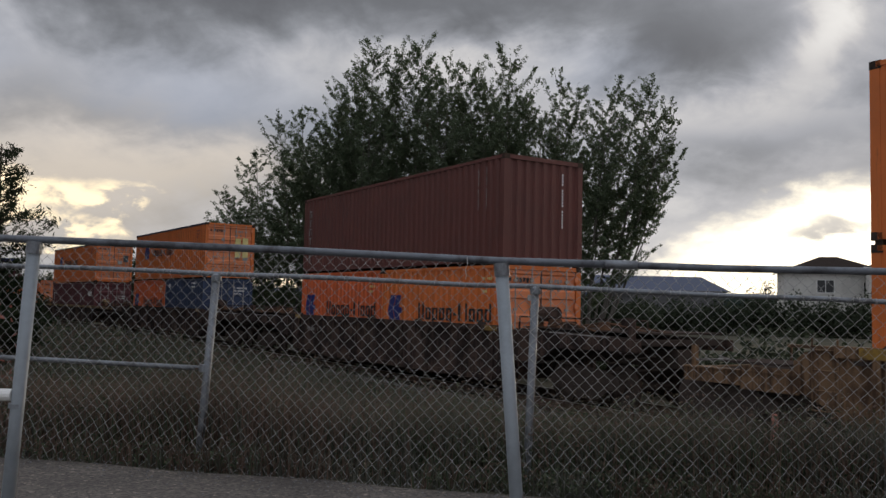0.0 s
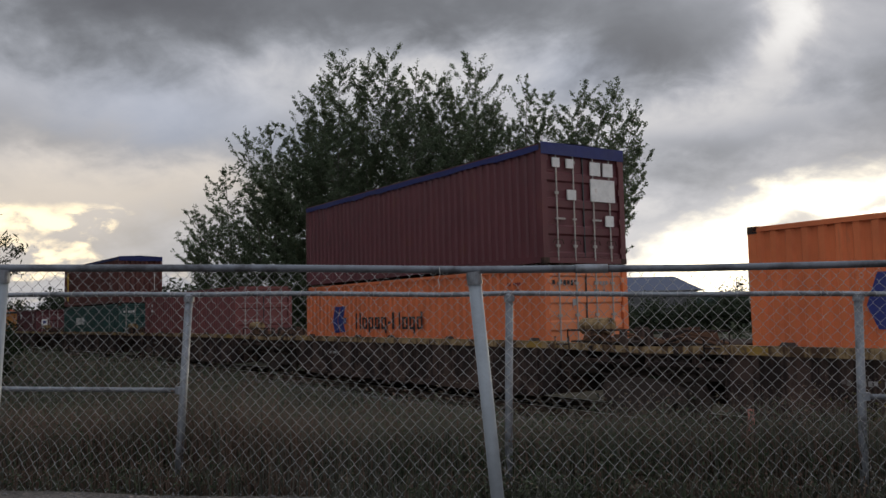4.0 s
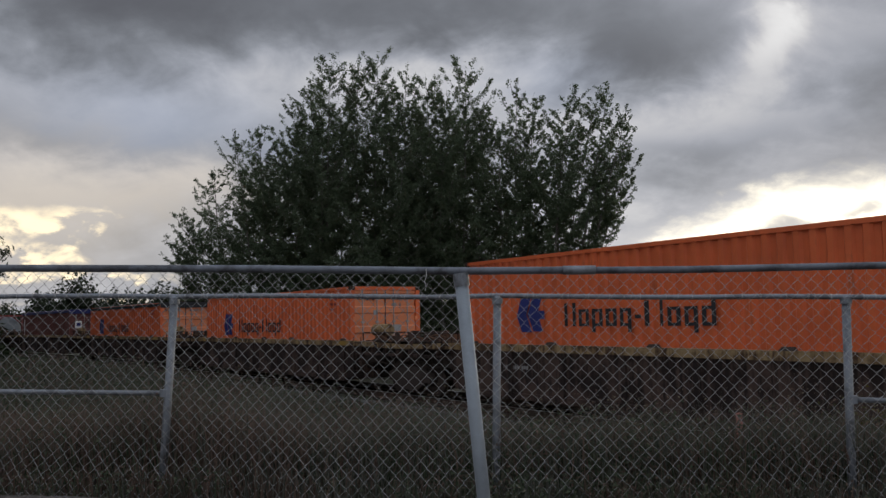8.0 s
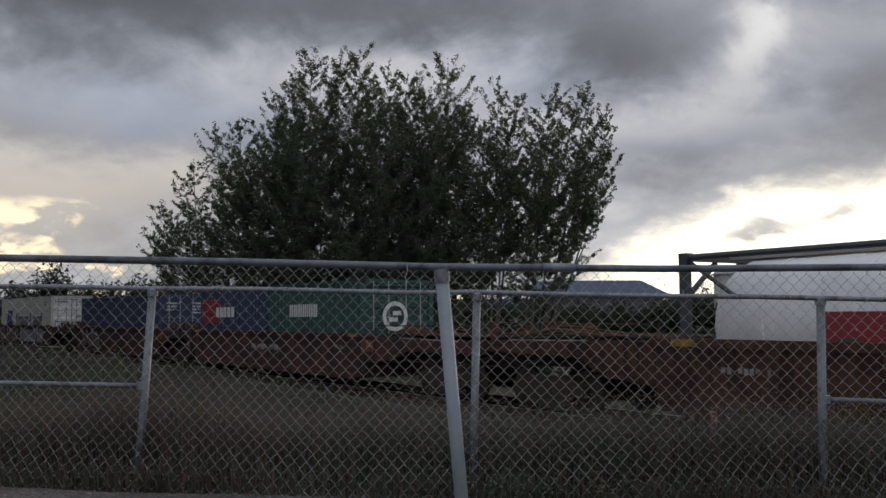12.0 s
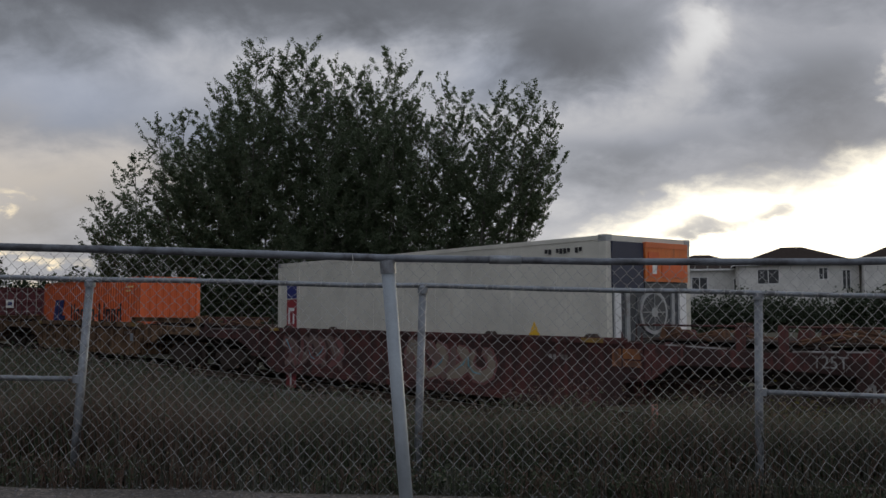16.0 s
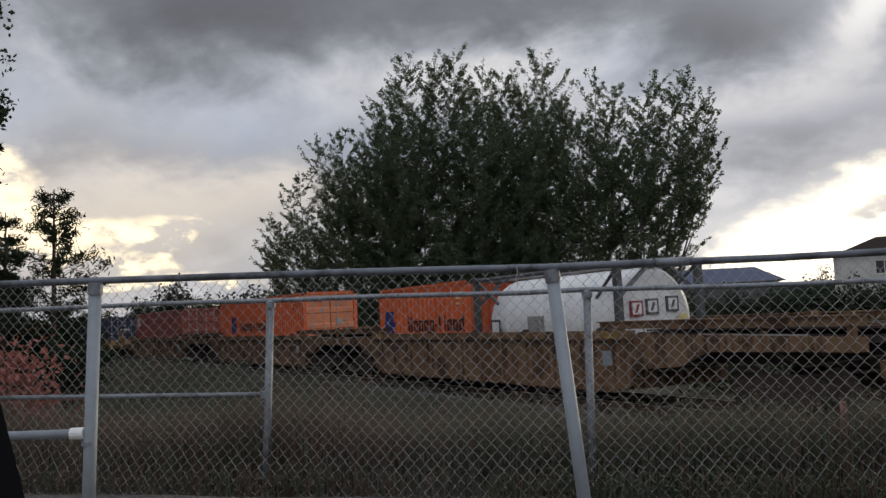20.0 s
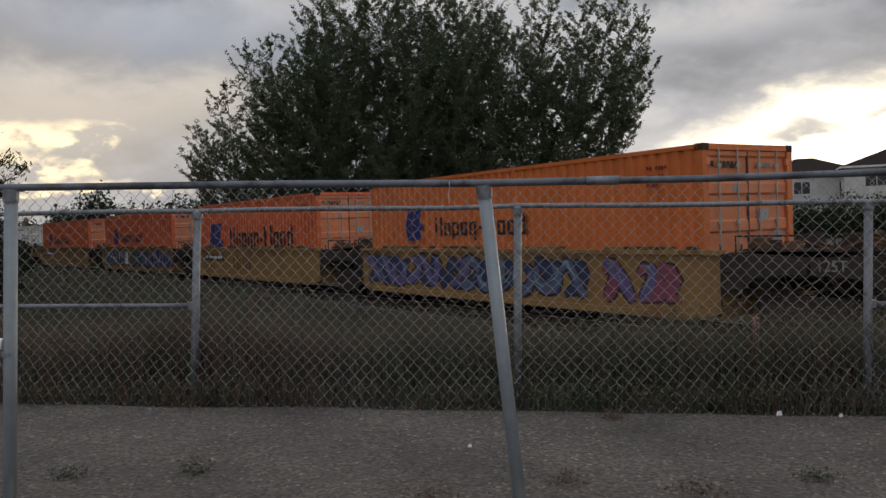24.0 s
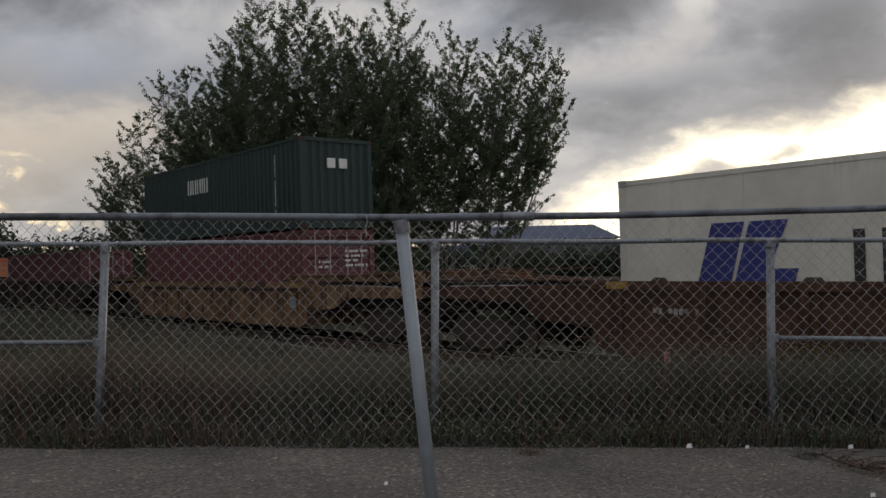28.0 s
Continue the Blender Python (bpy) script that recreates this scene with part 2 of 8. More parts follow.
RUST = (0.12, 0.045, 0.022)
ORANGE = paint("orange_paint", (0.64, 0.158, 0.031), 0.5, wear=RUST, wear_amount=0.24, scale=1.1, streak=0.7)
ORANGE_FADED = paint("faded_orange_paint", (0.66, 0.165, 0.055), 0.6, wear=(0.3, 0.12, 0.06), wear_amount=0.2, scale=1.0, streak=0.7)
ORANGE_RED = paint("red_orange_paint", (0.66, 0.125, 0.032), 0.55, wear=RUST, wear_amount=0.24, scale=1.0, streak=0.7)
# door orange made paler: the stronger light on the end faces is in the colour
ORANGE_LIT_DOOR = paint("light_lifted_door_orange", (0.74, 0.24, 0.10), 0.55, wear=RUST, wear_amount=0.12, scale=1.2, streak=0.6)
AMBER = paint("amber_paint", (0.66, 0.25, 0.05), 0.55, wear=RUST, wear_amount=0.24, scale=1.1, streak=0.7)
REDBROWN = paint("red_brown_paint", (0.132, 0.039, 0.031), 0.55, wear=RUST, wear_amount=0.3, scale=0.9, streak=0.6)
MAROON = paint("maroon_paint", (0.115, 0.029, 0.035), 0.5, wear=RUST, wear_amount=0.28, scale=1.0, streak=0.6)
DULLRED = paint("dull_red_paint", (0.175, 0.05, 0.048), 0.55, wear=RUST, wear_amount=0.25, scale=0.8, streak=0.6)
BRIGHTRED = paint("faded_red_paint", (0.29, 0.072, 0.052), 0.55, wear=RUST, wear_amount=0.2, scale=0.8, streak=0.6)
GREEN = paint("bottle_green_paint", (0.018, 0.068, 0.060), 0.5, wear=RUST, wear_amount=0.12, scale=1.0, streak=0.6)
DARKGREEN = paint("dark_green_paint", (0.009, 0.031, 0.027), 0.5, wear=RUST, wear_amount=0.1, scale=1.0, streak=0.6)
BLUE = paint("navy_paint", (0.022, 0.04, 0.095), 0.5, wear=RUST, wear_amount=0.12, scale=1.0, streak=0.6)
INDIGO = paint("dark_blue_paint", (0.022, 0.028, 0.06), 0.5, wear=RUST, wear_amount=0.15, scale=1.0, streak=0.6)
WHITE = paint("cream_white_paint", (0.60, 0.58, 0.51), 0.45, wear=(0.3, 0.22, 0.15), wear_amount=0.16, scale=0.9, streak=0.8, bump=0.05)
DOORWHITE = paint("white_door_paint", (0.74, 0.74, 0.73), 0.45, wear=(0.3, 0.22, 0.15), wear_amount=0.12, scale=1.4, streak=0.8, bump=0.05)
TANKGREY = paint("tank_grey_paint", (0.25, 0.275, 0.29), 0.4, wear=(0.18, 0.15, 0.12), wear_amount=0.2, scale=0.9, streak=0.8, bump=0.05)
COOLGREY = paint("dull_unit_grey", (0.36, 0.37, 0.37), 0.5, wear=(0.15, 0.13, 0.12), wear_amount=0.35, scale=3, low=-0.03)
FRAMERED = paint("red_frame_paint", (0.22, 0.03, 0.026), 0.5, wear=RUST, wear_amount=0.15)
FRAMEDARK = paint("dark_frame_paint", (0.06, 0.065, 0.07), 0.55, wear=RUST, wear_amount=0.2)
CASTING = paint("grimy_corner_steel", (0.075, 0.048, 0.036), 0.7, wear=(0.03, 0.025, 0.022), wear_amount=0.4, scale=7, low=-0.05)
TARPBLUE = paint("blue_tarpaulin", (0.014, 0.022, 0.12), 0.6, scale=2.5, bump=0.6, bump_scale=6)
TARPBLACK = paint("black_tarpaulin", (0.018, 0.018, 0.02), 0.6, scale=2.5, bump=0.6, bump_scale=6)
STEELDARK = paint("dirty_dark_steel", (0.068, 0.054, 0.047), 0.85, wear=(0.07, 0.045, 0.03), wear_amount=0.35, scale=4)
RODSTEEL = paint("galvanised_rod", (0.38, 0.36, 0.34), 0.5, metal=0.5, wear=RUST, wear_amount=0.2)
RUSTYGEAR = paint("rusty_gear_paint", (0.16, 0.085, 0.05), 0.8, wear=(0.05, 0.032, 0.025), wear_amount=0.4, scale=5, low=-0.05)
WELLBROWN = paint("dark_brown_wagon_paint", (0.092, 0.060, 0.048), 0.72, wear=(0.022, 0.016, 0.015), wear_amount=0.42, scale=1.7, streak=0.8, low=-0.1, bump=0.4, bump_scale=14)
WELLTAN = paint("weathered_tan_wagon_paint", (0.225, 0.138, 0.08), 0.72, wear=(0.055, 0.032, 0.022), wear_amount=0.4, scale=1.6, streak=0.8, low=-0.06, bump=0.4, bump_scale=14)
WELLRUST = paint("rusty_wagon_paint", (0.10, 0.054, 0.036), 0.72, wear=(0.045, 0.024, 0.018), wear_amount=0.42, scale=1.6, streak=0.8, low=-0.08, bump=0.4, bump_scale=14)
WELLRED = paint("red_wagon_paint", (0.125, 0.05, 0.045), 0.72, wear=(0.045, 0.03, 0.028), wear_amount=0.4, scale=1.7, streak=0.8, low=-0.12, bump=0.4, bump_scale=14)
WELLYELLOW = paint("yellow_wagon_paint", (0.33, 0.195, 0.075), 0.72, wear=(0.19, 0.105, 0.05), wear_amount=0.34, scale=0.8, streak=0.25, low=-0.04, bump=0.2, bump_scale=14)
SILLYELLOW = paint("dull_yellow_sill_paint", (0.33, 0.23, 0.118), 0.72, wear=(0.07, 0.04, 0.025), wear_amount=0.44, scale=2.2, streak=0.6, low=-0.08, bump=0.4, bump_scale=14)
SAFETY = paint("yellow_marking", (0.75, 0.45, 0.03), 0.5, scale=6)
DULLMARK = paint("dull_yellow_marking", (0.34, 0.20, 0.03), 0.6, wear=(0.08, 0.05, 0.03), wear_amount=0.4, scale=5, low=-0.05)
INKGREY = paint("dirty_grey_lettering", (0.30, 0.29, 0.28), 0.6, wear=(0.10, 0.08, 0.07), wear_amount=0.45, scale=4, low=-0.05, bump=0)
INKBLACK = paint("black_lettering", (0.022, 0.02, 0.022), 0.5, scale=5, bump=0)
INKBLUE = paint("blue_emblem", (0.02, 0.03, 0.17), 0.5, scale=5, bump=0)
INKWHITE = paint("white_lettering", (0.72, 0.72, 0.70), 0.5, wear=(0.3, 0.2, 0.15), wear_amount=0.3, scale=5, bump=0)
DARKRED = paint("dark_red_lettering", (0.13, 0.035, 0.028), 0.6, scale=5, bump=0)
INKRED = paint("red_lettering", (0.26, 0.028, 0.034), 0.5, scale=5, bump=0)
PLACARD = paint("yellow_placard", (0.70, 0.60, 0.25), 0.5, scale=5, bump=0)
GALV = paint("galvanised_steel", (0.25, 0.27, 0.295), 0.5, metal=0.6, wear=(0.12, 0.12, 0.125), wear_amount=0.42, scale=9, low=-0.03, bump=0.2, bump_scale=90)
GALVPAINT = paint("grey_painted_pipe", (0.25, 0.28, 0.305), 0.5, metal=0.2, wear=(0.2, 0.2, 0.2), wear_amount=0.3, scale=7, bump=0.15, bump_scale=80)
WIRE = paint("weathered_wire", (0.36, 0.355, 0.345), 0.42, metal=0.5, wear=(0.16, 0.12, 0.09), wear_amount=0.3, scale=6, bump=0)
PIPEGREY = paint("dull_grey_pipe", (0.15, 0.165, 0.19), 0.5, metal=0.3, wear=(0.05, 0.05, 0.055), wear_amount=0.42, scale=6, low=-0.04, bump=0.15, bump_scale=80)
CHALK = paint("white_brushed_paint", (0.75, 0.75, 0.73), 0.6, wear=(0.4, 0.4, 0.4), wear_amount=0.3, scale=14)
SPRAY = {n: paint("spray_" + n, c, 0.55, wear=c2, wear_amount=0.4, scale=2.2, bump=0.05) for n, c, c2 in (
    ("grey_blue", (0.10, 0.12, 0.20), (0.03, 0.03, 0.06)), ("violet", (0.13, 0.10, 0.24), (0.05, 0.04, 0.12)),
    ("teal", (0.03, 0.09, 0.09), (0.02, 0.04, 0.06)), ("ink_blue", (0.03, 0.045, 0.11), (0.015, 0.02, 0.04)), ("silver", (0.24, 0.24, 0.245), (0.11, 0.1, 0.1)),
    ("black", (0.02, 0.018, 0.028), (0.04, 0.03, 0.05)), ("brown", (0.055, 0.022, 0.02), (0.03, 0.02, 0.018)), ("sky", (0.16, 0.36, 0.42), (0.1, 0.2, 0.25)),
    ("pink", (0.24, 0.06, 0.10), (0.13, 0.04, 0.06)), ("dust", (0.155, 0.10, 0.085), (0.10, 0.05, 0.045)), ("rose", (0.17, 0.065, 0.06), (0.11, 0.05, 0.045)), ("beige", (0.25, 0.205, 0.155), (0.10, 0.065, 0.055)))}


# ---- mesh building ----
class Shape:
    """Collects faces of one mesh."""

    def __init__(self):
        self.v, self.f = [], []

    def add(self, verts, faces):
        k = len(self.v)
        self.v += [tuple(p) for p in verts]
        self.f += [tuple(i + k for i in q) for q in faces]
        return self

    def box(self, x0, x1, y0, y1, z0, z1):
        return self.add([(x0, y0, z0), (x1, y0, z0), (x1, y1, z0), (x0, y1, z0), (x0, y0, z1), (x1, y0, z1), (x1, y1, z1), (x0, y1, z1)],
                        [(0, 3, 2, 1), (4, 5, 6, 7), (0, 1, 5, 4), (1, 2, 6, 5), (2, 3, 7, 6), (3, 0, 4, 7)])

    def hull(self, low, high):
        """Two outlines of equal length joined by a skin."""
        n = len(low)
        faces = [tuple(reversed(range(n))), tuple(range(n, 2 * n))] + [(i, (i + 1) % n, n + (i + 1) % n, n + i) for i in range(n)]
        return self.add(list(low) + list(high), faces)

    def tube(self, a, b, r, n=8, r2=None):
        a, b = Vector(a), Vector(b)
        d = (b - a).normalized()
        s = d.orthogonal().normalized()
        w = d.cross(s)
        r2 = r if r2 is None else r2
        ring = [(math.cos(2 * math.pi * i / n), math.sin(2 * math.pi * i / n)) for i in range(n)]
        return self.hull([a + (s * c + w * e) * r for c, e in ring], [b + (s * c + w * e) * r2 for c, e in ring])

    def pipe(self, pts, r, n=8):
        """A tube along a bent line, with one skin."""
        pts = [Vector(p) for p in pts]
        k, side = len(self.v), None
        for i, p in enumerate(pts):
            d = (pts[min(i + 1, len(pts) - 1)] - pts[max(i - 1, 0)]).normalized()
            if side is None:
                side = d.orthogonal().normalized()
            side = (side - d * side.dot(d)).normalized()
            w = d.cross(side)
            self.v += [tuple(p + (side * math.cos(2 * math.pi * j / n) + w * math.sin(2 * math.pi * j / n)) * r) for j in range(n)]
        for i in range(len(pts) - 1):
            for j in range(n):
                a, b = k + i * n + j, k + i * n + (j + 1) % n
                self.f.append((a, b, b + n, a + n))
        self.f.append(tuple(reversed(range(k, k + n))))
        self.f.append(tuple(range(k + (len(pts) - 1) * n, k + len(pts) * n)))
        return self

    def strip(self, line, a, b, axis):
        """A folded sheet: the profile line of 2D points, drawn from a to b along an axis ('x', 'y' or 'z')."""
        def put(p, q):
            return {"x": (q, p[0], p[1]), "y": (p[0], q, p[1]), "z": (p[0], p[1], q)}[axis]
        n = len(line)
        return self.add([put(p, a) for p in line] + [put(p, b) for p in line], [(i, i + 1, n + i + 1, n + i) for i in range(n - 1)])

    def mesh(self, name, smooth=False):
        me = bpy.data.meshes.new(name)
        me.from_pydata(self.v, [], self.f)
        if smooth:
            me.polygons.foreach_set("use_smooth", [True] * len(me.polygons))
        me.update()
        return me


def part(name, shape, material, parent, label="", smooth=False, kind=""):
    me = shape.mesh(name, smooth) if isinstance(shape, Shape) else shape
    if not me.materials:
        me.materials.append(material)
    ob = new(name, me)
    if parent is not None:
        ob.parent = parent
    return tagged(ob, label, kind=kind)


def thing(name, label, category, group="", kind="", m=None):
    ob = tagged(new(name), label, category, group, kind)
    ob.empty_display_size = 0.2
    if m is not None:
        ob.matrix_world = m
    return ob


rng = random.Random(11)

# ---- the lie of the land ----
TURN = radians(32.97)
ALONG = Vector((math.sin(TURN), -math.cos(TURN), 0))
ACROSS = Vector((math.cos(TURN), math.sin(TURN), 0))
SIDE_N = 11.42            # near face of the containers, across from the camera
TRACK_N = SIDE_N + 1.22
RAIL_Z = -0.85
BEND = 0.00095            # the line bends gently beyond the camera's left
BEND_FROM, BEND_TO = -12.0, -85.0


def track_point(s):
    """Offset across and heading of the track's middle at s metres along it."""
    if s > BEND_FROM:
        return TRACK_N, 0.0
    q = max(s, BEND_TO) - BEND_FROM
    off, slope = -BEND * q * q, -2 * BEND * q
    if s < BEND_TO:
        off += slope * (s - BEND_TO)
    return TRACK_N + off, slope


def on_track(s, z=0.0):
    n, slope = track_point(s)
    p = ALONG * s + ACROSS * n
    heading = math.atan2(ALONG.y, ALONG.x) + math.atan(slope)
    return Matrix.Translation((p.x, p.y, z)) @ Matrix.Rotation(heading, 4, "Z")


def to_track(x, y):
    """s along and n across, less the bend."""
    s = x * ALONG.x + y * ALONG.y
    n = x * ACROSS.x + y * ACROSS.y
    return s, n - track_point(s)[0] + TRACK_N


def fence_y(x):
    return 5.75 - 0.078 * (x - 0.33) - (0.012 * (x - 0.33) ** 2 if x > 0.33 else 0.0)


def ground_z(x, y):
    """Asphalt level by the fence, a weedy fall to the track bed, a flat beyond."""
    base = -0.026 * max(-12.0, min(12.0, x))
    s, n = to_track(x, y)
    edge = fence_y(max(-9.0, min(9.0, x))) + 0.1
    if y < edge or s > 25:
        return base
    q = max(0.0, min(1.0, (y - edge) / max(1.0, 4.5)))
    low = base + (-1.05 - base) * (q * q * (3 - 2 * q)) * 0.92
    m = n - TRACK_N
    if abs(m) < 4.0:
        k = max(0.0, min(1.0, (3.6 - abs(m)) / 1.5))
        low = low + (RAIL_Z - 0.20 - low) * k
    elif m > 4.0:
        k = max(0.0, min(1.0, (m - 4.0) / 14.0))
        low = low + (-0.55 - low) * k
    return low


def grid_sheet(xs, ys, zf):
    sh = Shape()
    for y in ys:
        for x in xs:
            sh.v.append((x, y, zf(x, y)))
    w = len(xs)
    for j in range(len(ys) - 1):
        for i in range(w - 1):
            a = j * w + i
            sh.f.append((a, a + 1, a + w + 1, a + w))
    return sh


def soil_material():
    m = bpy.data.materials.new("weedy_soil")
    m.use_nodes = True
    nt = m.node_tree
    b = nt.nodes["Principled BSDF"]
    b.inputs["Roughness"].default_value = 0.95
    b.inputs["Specular IOR Level"].default_value = 0.05
    tc = nt.nodes.new("ShaderNodeTexCoord")
    a = nt.nodes.new("ShaderNodeTexNoise")
    a.inputs["Scale"].default_value = 0.35
    a.inputs["Detail"].default_value = 8
    c = nt.nodes.new("ShaderNodeTexNoise")
    c.inputs["Scale"].default_value = 9
    c.inputs["Detail"].default_value = 8
    for n in (a, c):
        nt.links.new(tc.outputs["Object"], n.inputs["Vector"])
    r = nt.nodes.new("ShaderNodeValToRGB")
    r.color_ramp.elements[0].color, r.color_ramp.elements[1].color = (0.05, 0.052, 0.038, 1), (0.125, 0.112, 0.085, 1)
    r.color_ramp.elements[0].position, r.color_ramp.elements[1].position = 0.35, 0.7
    mx = nt.nodes.new("ShaderNodeMath")
    mx.operation = "MULTIPLY_ADD"
    mx.inputs[1].default_value = 0.5
    nt.links.new(c.outputs[0], mx.inputs[0])
    ml = nt.nodes.new("ShaderNodeMath")
    ml.operation = "MULTIPLY"
    ml.inputs[1].default_value = 0.5
    nt.links.new(a.outputs[0], ml.inputs[0])
    nt.links.new(ml.outputs[0], mx.inputs[2])
    nt.links.new(mx.outputs[0], r.inputs[0])
    nt.links.new(r.outputs[0], b.inputs["Base Color"])
    bp = nt.nodes.new("ShaderNodeBump")
    bp.inputs["Distance"].default_value = 0.05
    nt.links.new(c.outputs[0], bp.inputs["Height"])
    nt.links.new(bp.outputs[0], b.inputs["Normal"])
    return m


def asphalt_material():
    m = bpy.data.materials.new("worn_asphalt")
    m.use_nodes = True
    nt = m.node_tree
    b = nt.nodes["Principled BSDF"]
    tc = nt.nodes.new("ShaderNodeTexCoord")
    vor = nt.nodes.new("ShaderNodeTexVoronoi")
    vor.inputs["Scale"].default_value = 57
    n1 = nt.nodes.new("ShaderNodeTexNoise")
    n1.inputs["Scale"].default_value = 1.3
    n1.inputs["Detail"].default_value = 9
    n2 = nt.nodes.new("ShaderNodeTexNoise")
    n2.inputs["Scale"].default_value = 60
    n2.inputs["Detail"].default_value = 6
    for n in (vor, n1, n2):
        nt.links.new(tc.outputs["Object"], n.inputs["Vector"])
    r = nt.nodes.new("ShaderNodeValToRGB")
    r.color_ramp.elements[0].color, r.color_ramp.elements[1].color = (0.084, 0.071, 0.062, 1), (0.165, 0.142, 0.124, 1)
    r.color_ramp.elements[0].position, r.color_ramp.elements[1].position = 0.3, 0.7
    nt.links.new(n1.outputs[0], r.inputs[0])
    st = nt.nodes.new("ShaderNodeValToRGB")
    st.color_ramp.elements[0].color, st.color_ramp.elements[1].color = (0.28, 0.28, 0.28, 1), (2.7, 2.58, 2.4, 1)
    st.color_ramp.elements.new(0.82).color = (1.05, 1.04, 1.02, 1)
    nt.links.new(vor.outputs["Color"], st.inputs[0])
    mx = nt.nodes.new("ShaderNodeMix")
    mx.data_type, mx.blend_type = "RGBA", "MULTIPLY"
    mx.inputs[0].default_value = 1
    nt.links.new(r.outputs[0], mx.inputs[6])
    nt.links.new(st.outputs[0], mx.inputs[7])
    nt.links.new(mx.outputs[2], b.inputs["Base Color"])
    b.inputs["Roughness"].default_value = 0.85
    bp = nt.nodes.new("ShaderNodeBump")
    bp.inputs["Strength"].default_value = 0.6
    bp.inputs["Distance"].default_value = 0.01
    nt.links.new(vor.outputs["Distance"], bp.inputs["Height"])
    nt.links.new(bp.outputs[0], b.inputs["Normal"])
    return m


SOIL, ASPHALT = soil_material(), asphalt_material()
xs = [-1500, -700, -350, -200, -120, -80, -60, -50] + [-45 + 1.0 * i for i in range(91)] + [50, 60, 80, 120, 200, 350, 700, 1500]
ys = [-1500, -500, -150, -60, -30, -15, -8, -4, 0, 2, 3.5, 4.5] + [5.0 + 0.5 * i for i in range(31)] + [21 + 1.5 * i for i in range(30)] + [70, 80, 100, 140, 200, 350, 700, 1500, 3000]
ground = part("ground", grid_sheet(xs, ys, ground_z), SOIL, None, smooth=True)
tagged(ground, "weedy soil falling gently to the railway", "ground", kind="structure")
ax = [-14 + 0.5 * i for i in range(57)]
lot = Shape()
rows_y = [-8.0 + 0.5 * i for i in range(25)]
for j, q in enumerate(rows_y + [None]):
    for x in ax:
        y = (fence_y(max(-9.0, min(9.0, x))) - 0.25 + 0.08 * noise.noise(Vector((x * 1.3, 3.1, 0))) + 0.05 * noise.noise(Vector((x * 5.3, 3.1, 0)))) if q is None else q
        lot.v.append((x, y, -0.026 * max(-12.0, min(12.0, x)) + 0.012))
for j in range(len(rows_y)):
    for i in range(len(ax) - 1):
        a = j * len(ax) + i
        lot.f.append((a, a + 1, a + 1 + len(ax), a + len(ax)))
pavement = part("pavement", lot, ASPHALT, None)
tagged(pavement, "worn grey asphalt yard with loose grit", "asphalt", kind="structure")


# ---- the fences ----
chain_fence = thing("chain_link_fence", "galvanised chain-link fence along the weeds", "fence")
REAR_X = [-8.75, -6.48, -4.21, -1.94, 0.33, 2.57, 4.83, 7.09, 9.35]


def rear_base(x):
    return Vector((x, fence_y(x), -0.026 * x))


post_lean = {-1.94: (0.097, 0.0, -0.010), 0.33: (0.051, 0.0, 0.0), 2.57: (0.04, 0.0, 0.009), -4.21: (0.02, 0.0, -0.017), 4.83: (0.02, 0.0, -0.007)}
tops = []
for x in REAR_X:
    b = rear_base(x)
    lean = post_lean.get(x, (0.02, 0.0, 0.0))
    t = b + Vector((lean[0], lean[1], 1.32 + lean[2]))
    tops.append(t)
    post = part("post", Shape().tube(b - Vector((0, 0, 0.3)), t, 0.027, 12), GALV, chain_fence, smooth=True)
    part("post_cap", Shape().tube(t - Vector((0, 0, 0.03)), t + Vector((0, 0, 0.012)), 0.036, 12).tube(t + Vector((0, 0, 0.012)), t + Vector((0, 0, 0.03)), 0.03, 12, 0.014), GALV, post)
line = []
for i in range(len(tops) - 1):
    for k in range(5):
        p = tops[i].lerp(tops[i + 1], k / 5)
        line.append(p + Vector((0, 0.0, 0.006 * math.sin(i * 2.1 + k) + 0.02)))
part("top_rail", Shape().pipe(line, 0.017, 10), GALV, chain_fence, smooth=True)
tie_rng = random.Random(5)
ties = Shape()
for i in range(len(line) - 1):
    for k in range(4):
        p = line[i].lerp(line[i + 1], (k + tie_rng.uniform(0.1, 0.9)) / 4)
        ring = [p + Vector((0.006 * math.sin(a) + 0.004 * a / 6.28, -0.0195 * math.cos(a), 0.0195 * math.sin(a))) for a in (0, 0.9, 1.8, 2.7, 3.6, 4.5, 5.4, 6.28)]
        ties.pipe(ring, 0.0022, 4)
part("rail_tie", ties, WIRE, chain_fence, "thin wire ties round the top rail", kind="stuff")
for a, b in ((2, 3), (5, 6), (6, 7), (1, 2)):
    pa = tops[a] + Vector((-0.06 if a < 4 else 0, 0, -0.64))
    pb = tops[b] + Vector((-0.06 if b < 4 else 0, 0, -0.64))
    rail = part("mid_rail", Shape().tube(pa, pb, 0.017, 10), GALV, chain_fence, smooth=True)
    for p in (pa, pb):
        part("rail_clamp", Shape().tube(p - Vector((0, 0, 0.025)), p + Vector((0, 0, 0.025)), 0.037, 10), GALV, rail)


